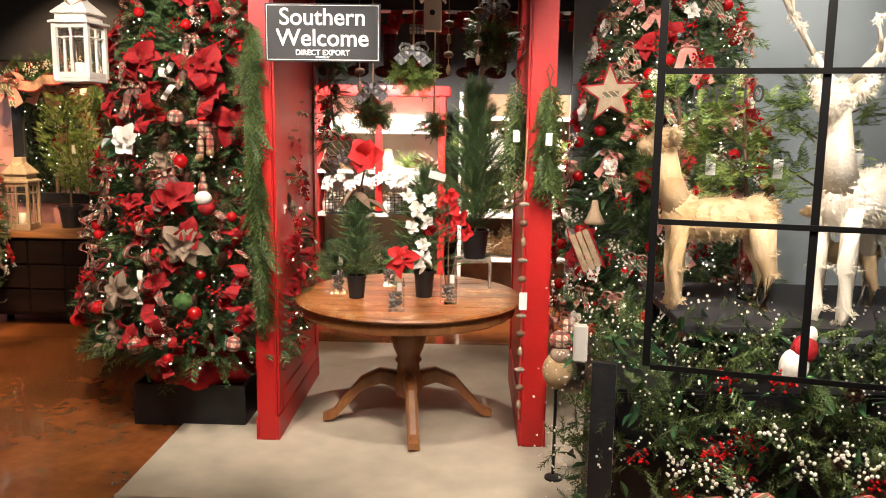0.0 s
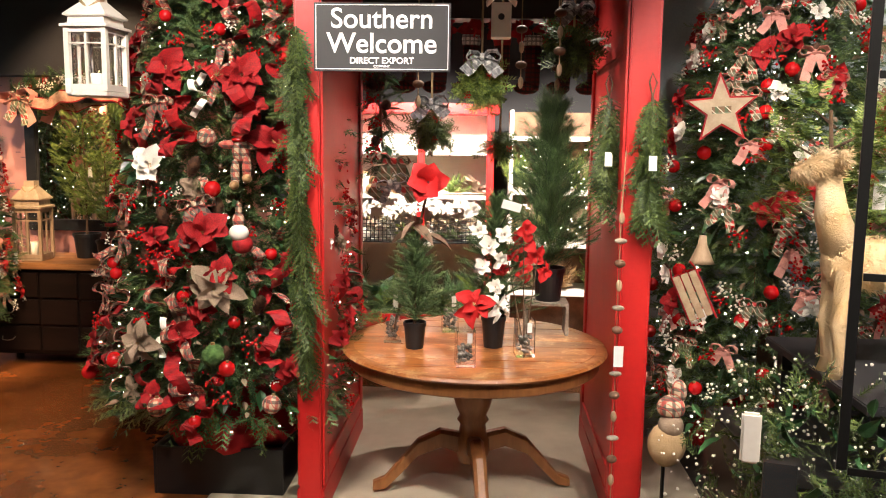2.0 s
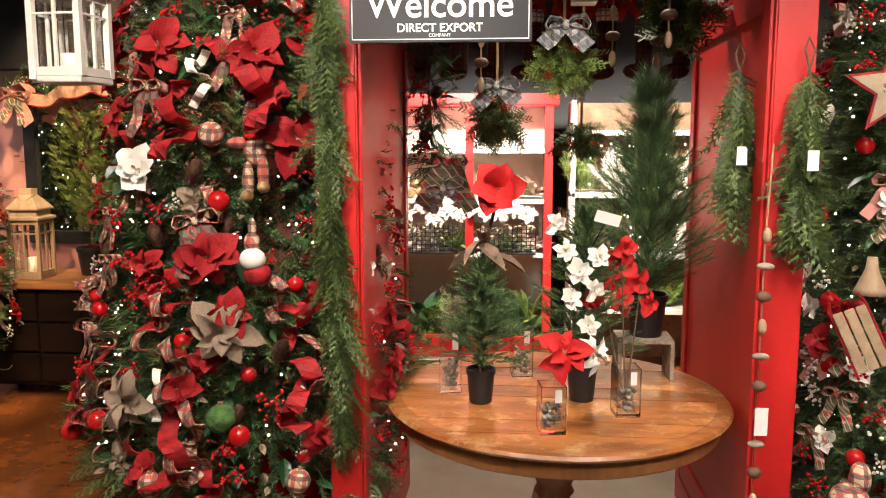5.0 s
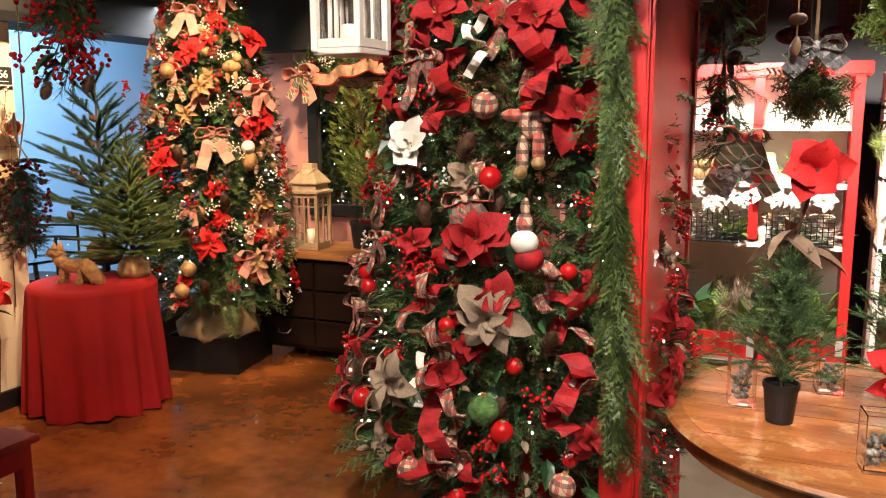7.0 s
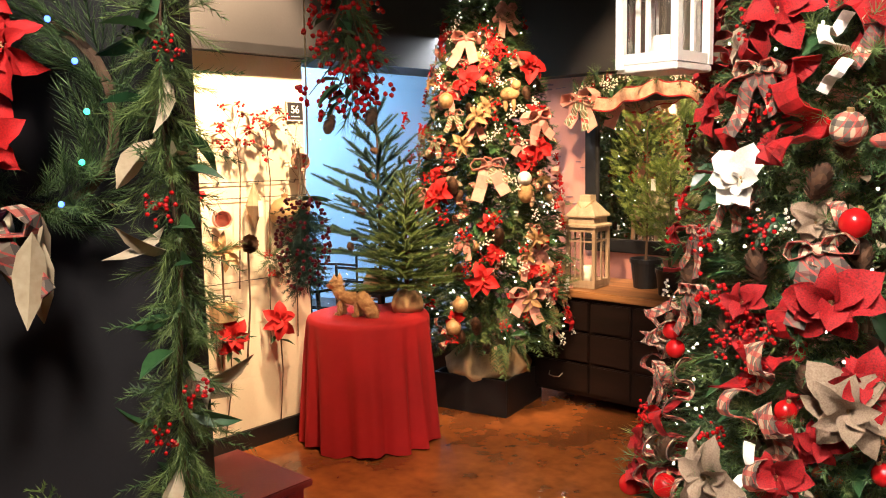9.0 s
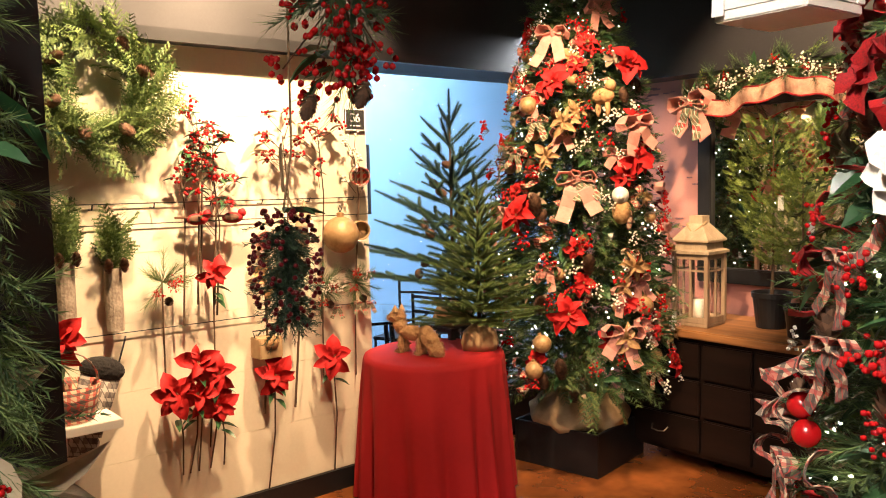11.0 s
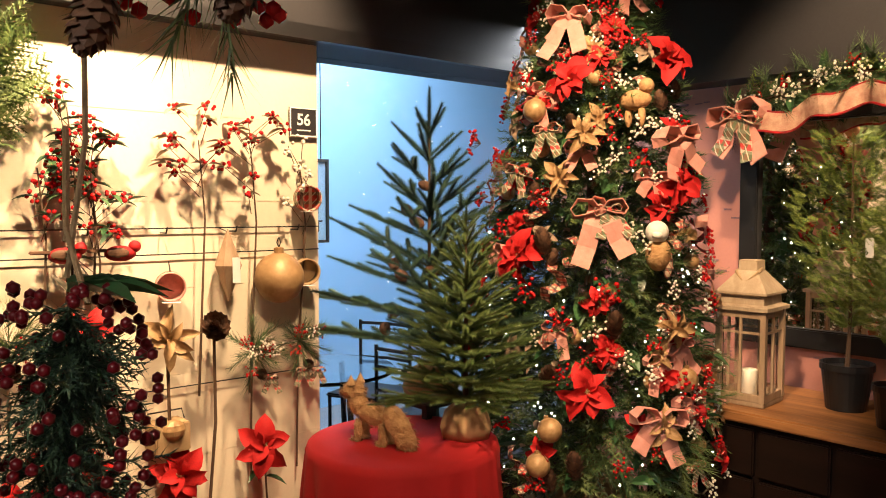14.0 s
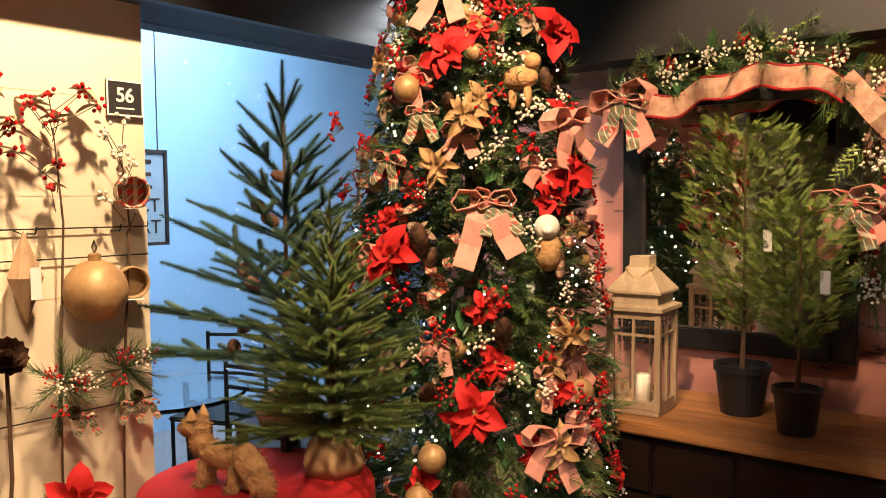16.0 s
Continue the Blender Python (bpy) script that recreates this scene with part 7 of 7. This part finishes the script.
def deer(m, label, antlers, coat="whitefur"):
    bm = bmesh.new()
    blob(bm, (0, 0, 0.42), (0.22, 0.085, 0.095), 20, pose(0, 0, 0, 0, -4, 0))
    blob(bm, (-0.15, 0, 0.43), (0.09, 0.08, 0.11), 16)
    blob(bm, (0.17, 0, 0.43), (0.085, 0.082, 0.1), 16)
    tube(bm, [(-0.17, 0, 0.46), (-0.22, 0, 0.60), (-0.235, 0, 0.74)], 0.07, 14, 0.04)
    blob(bm, (-0.26, 0, 0.77), (0.07, 0.042, 0.045), 16, pose(0, 0, 0, 0, -15, 0))
    blob(bm, (-0.32, 0, 0.75), (0.045, 0.024, 0.026), 12)
    for y in (-0.055, 0.055):
        blob(bm, (-0.225, y * 1.3, 0.80), (0.018, 0.05, 0.026), 10, pose(0, 0, 0, 30 if y > 0 else -30, 0, 0))
        tube(bm, [(-0.17, y, 0.40), (-0.175, y, 0.2), (-0.17, y, 0.05), (-0.19, y, 0.0)], 0.042, 10, 0.018)
        tube(bm, [(0.18, y, 0.42), (0.20, y, 0.27), (0.235, y, 0.17), (0.215, y, 0.0)], 0.062, 10, 0.018)
        if antlers:
            b = Vector((-0.22, y * 0.5, 0.81))
            s = 1 if y > 0 else -1
            main = [b, b + Vector((0.02, 0.09 * s, 0.10)), b + Vector((-0.02, 0.17 * s, 0.24)), b + Vector((-0.07, 0.16 * s, 0.38))]
            tube(bm, main, 0.017, 8, 0.006)
            for k in (1, 2):
                tube(bm, [main[k], main[k] + Vector((-0.09, 0.02 * s, 0.10))], 0.012, 7, 0.004)
    blob(bm, (0.245, 0, 0.46), (0.02, 0.02, 0.05), 8)
    for v in bm.verts:
        v.co += noise.noise_vector(v.co * 22) * 0.007
    bm.normal_update()
    for v in list(bm.verts):
        for k in range(5):
            n = v.normal
            sweep = Vector((0.9, 0, -0.5)) + Vector((rnd(-1, 1), rnd(-1, 1), rnd(-1, 1))) * 0.6
            side = n.cross(sweep).normalized() * 0.0028
            o = v.co + Vector((rnd(-1, 1), rnd(-1, 1), rnd(-1, 1))) * 0.012
            bm.faces.new([bm.verts.new(q) for q in (o - side, o + side, o + (n * 0.5 + sweep * 0.6).normalized() * 0.024)])
    me = bpy.data.meshes.new("deer_statue")
    bm.to_mesh(me)
    bm.free()
    me.materials.append(M[coat])
    for p in me.polygons:
        p.use_smooth = True
    ob = new("deer_statue", me)
    tagged(ob, label, "statue", "deer statues")
    ob.matrix_basis = m
    return ob


deer(pose(1.29, -1.12, 1.0, 0, 0, 0) @ Matrix.Diagonal((0.9, 0.9, 0.86, 1)), "pale gold flocked doe statue on dark table", False)
deer(pose(1.80, -1.22, 1.0, 0, 0, 40) @ Matrix.Diagonal((1.0, 1.0, 1.08, 1)), "tall white antlered stag statue on dark table", True, "whiteflock")
deer(pose(1.86, -1.0, 1.0, 0, 0, -20) @ Matrix.Diagonal((0.5, 0.5, 0.5, 1)), "small pale gold fawn statue on dark table", False)
cyl = thing("glass_cylinder", "tall clear glass cylinder vase by the deer", "vase", m=pose(1.50, -0.95, 1.0))
part("vessel", lathe(bmesh.new(), [(0, 0), (0.05, 0), (0.05, 0.42), (0.046, 0.42), (0.046, 0.01), (0, 0.01)], 28), M["glass"], cyl, smooth=False)


def branch_tree(x, y, z, h, label):
    t = thing("pine_branch", label, "branch", "standing branches", pose(x, y, z))
    bm, ms = bmesh.new(), []
    tube(bm, [(0, 0, 0), (0.02, 0.01, h * 0.5), (-0.02, 0, h)], 0.014, 7, 0.006)
    for i in range(7):
        zz = h * (0.45 + 0.08 * i)
        d = tilt(i * 2.4, 0.5)
        e = Vector((0, 0, zz)) + d * 0.16
        tube(bm, [(0, 0, zz), e], 0.006, 5, 0.003)
        for k in range(34):
            ms.append(aim_x(e + Vector((rnd(-1, 1), rnd(-1, 1), rnd(-1, 1))) * 0.075, d + Vector((rnd(-1, 1), rnd(-1, 1), rnd(-0.6, 0.8))), 0, rnd(0.06, 0.11)))
    part("bough", bm, M["bark"], t)
    V, F = scatter(*SOFT, ms)
    obj("foliage", np_mesh("foliage", V, F), M["cypress"], t)
    part("tag", boxed(0.06, 0.10, -0.18, -0.178, h * 0.62, h * 0.72), M["tag"], t)


branch_tree(1.20, -0.85, 1.0, 0.85, "bare branch with bright green cypress tufts")
branch_tree(1.52, -0.72, 1.0, 0.82, "bare branch with bright green cypress tufts")
branch_tree(1.86, -0.70, 1.0, 0.86, "bare branch with bright green cypress tufts")

slate = structure("wall_slate", boxed(0.95, 4.9, 0.95, 1.0, 0, 3.2), M["slate"], "grey blue painted wall behind the deer")

# bank of greenery with white berries below the table
bank = tagged(thing("greenery_bank", "bank of mixed evergreens with white berries", "greenery"), kind="stuff")
ms, lf, wb = [], [], bmesh.new()
for i in range(1300):
    x, y = rnd(0.74, 2.3), rnd(-1.62, -0.75)
    y = y if i % 2 else rnd(-1.66, -1.47)
    z = rnd(0.1, 1.02) if y < -1.3 or x < 1.05 else rnd(0.15, 0.95)
    d = Vector((rnd(-0.8, 0.4), rnd(-1, 0.1), rnd(-0.4, 0.9)))
    (ms if i % 3 else lf).append(aim_x((x, y, z), d, rnd(0, 180), rnd(0.1, 0.19)))
    if i % 2:
        for k in range(4):
            bmesh.ops.create_icosphere(wb, subdivisions=1, radius=rnd(0.003, 0.006), matrix=Matrix.Translation(Vector((x, y, z)) + d.normalized() * rnd(0.1, 0.2) + Vector((rnd(-1, 1), rnd(-1, 1), rnd(-1, 1))) * 0.05))
V, F = join(scatter(*TWIG, ms[:300]), scatter(*FROND, ms[300:]))
tagged(obj("evergreen_rest", np_mesh("evergreen_rest", V, F), M["cedar"], bank), kind="stuff")
V, F = scatter(*LEAF, [m @ Matrix.Diagonal((0.6, 0.6, 0.6, 1)) for m in lf])
tagged(obj("leaf_rest", np_mesh("leaf_rest", V, F), M["leaf"], bank), kind="stuff")
tagged(part("white_berry_rest", wb, M["pearl"], bank), kind="stuff")
part("planter", boxed(0.86, 2.4, -1.45, -0.7, 0, 0.75, bevel=0.01), M["black"], bank)
for i in range(14):
    put("red_berries", red_berries, aim((rnd(0.85, 2.0), -1.64 + rnd(-0.05, 0.05), rnd(0.35, 0.95)), (-0.2, -1, 0.2), 0, 1.0))
for i in range(7):
    put("pinecone", pinecone, Matrix.Translation((rnd(0.8, 2.0), -1.66, rnd(0.4, 0.95))) @ pose(0, 0, 0, 70, 0, 0) @ Matrix.Diagonal((1.1, 1.1, 1.1, 1)))
for p in ((1.25, -1.72, 0.42), (1.5, -1.75, 0.38), (1.75, -1.75, 0.45)):
    put("tartan_bow", redplaid_bow, aim(p, (-0.2, -1, 0.2), 10, 1.7))
for i in range(10):
    put("red_berries", red_berries, aim((1.1 + 0.1 * i, -1.70 - 0.02 * i + rnd(-0.03, 0.03), 0.34 + rnd(0, 0.1)), (-0.2, -1, 0.3), rnd(0, 90), 1.5))
    put("white_berries", white_berries, aim((1.05 + 0.1 * i, -1.66 - 0.02 * i, 0.6 + rnd(-0.1, 0.2)), (-0.2, -1, 0.3), rnd(0, 90), 1.1))
gn = doll("stuffed_gnome", "small gnome with red hat among the greenery", [((1.42, -1.66, 0.92), (0.05, 0.045, 0.06), "silk"), ((1.45, -1.66, 0.98), (0.045, 0.04, 0.05), "velvet"), ((1.47, -1.66, 1.03), (0.02, 0.02, 0.03), "silk")])
gn2 = doll("stuffed_gnome", "plaid hatted stuffed gnome beside the red panel", [((0.74, -0.62, 0.56), (0.075, 0.06, 0.09), "burlap"), ((0.75, -0.63, 0.64), (0.05, 0.045, 0.05), "tan"), ((0.75, -0.62, 0.71), (0.055, 0.05, 0.05), "plaid"), ((0.78, -0.61, 0.77), (0.03, 0.03, 0.05), "plaid")])
sk = thing("wire_stand", "thin black stand holding the stuffed gnome", "stand", m=pose(0.74, -0.61, 0.012))
part("pole", tube(bmesh.new(), [(0, 0.03, 0), (0, 0.03, 0.5)], 0.008), M["metal"], sk)
part("foot", lathe(bmesh.new(), [(0, 0), (0.045, 0), (0.045, 0.01), (0, 0.012)], 20), M["metal"], sk)
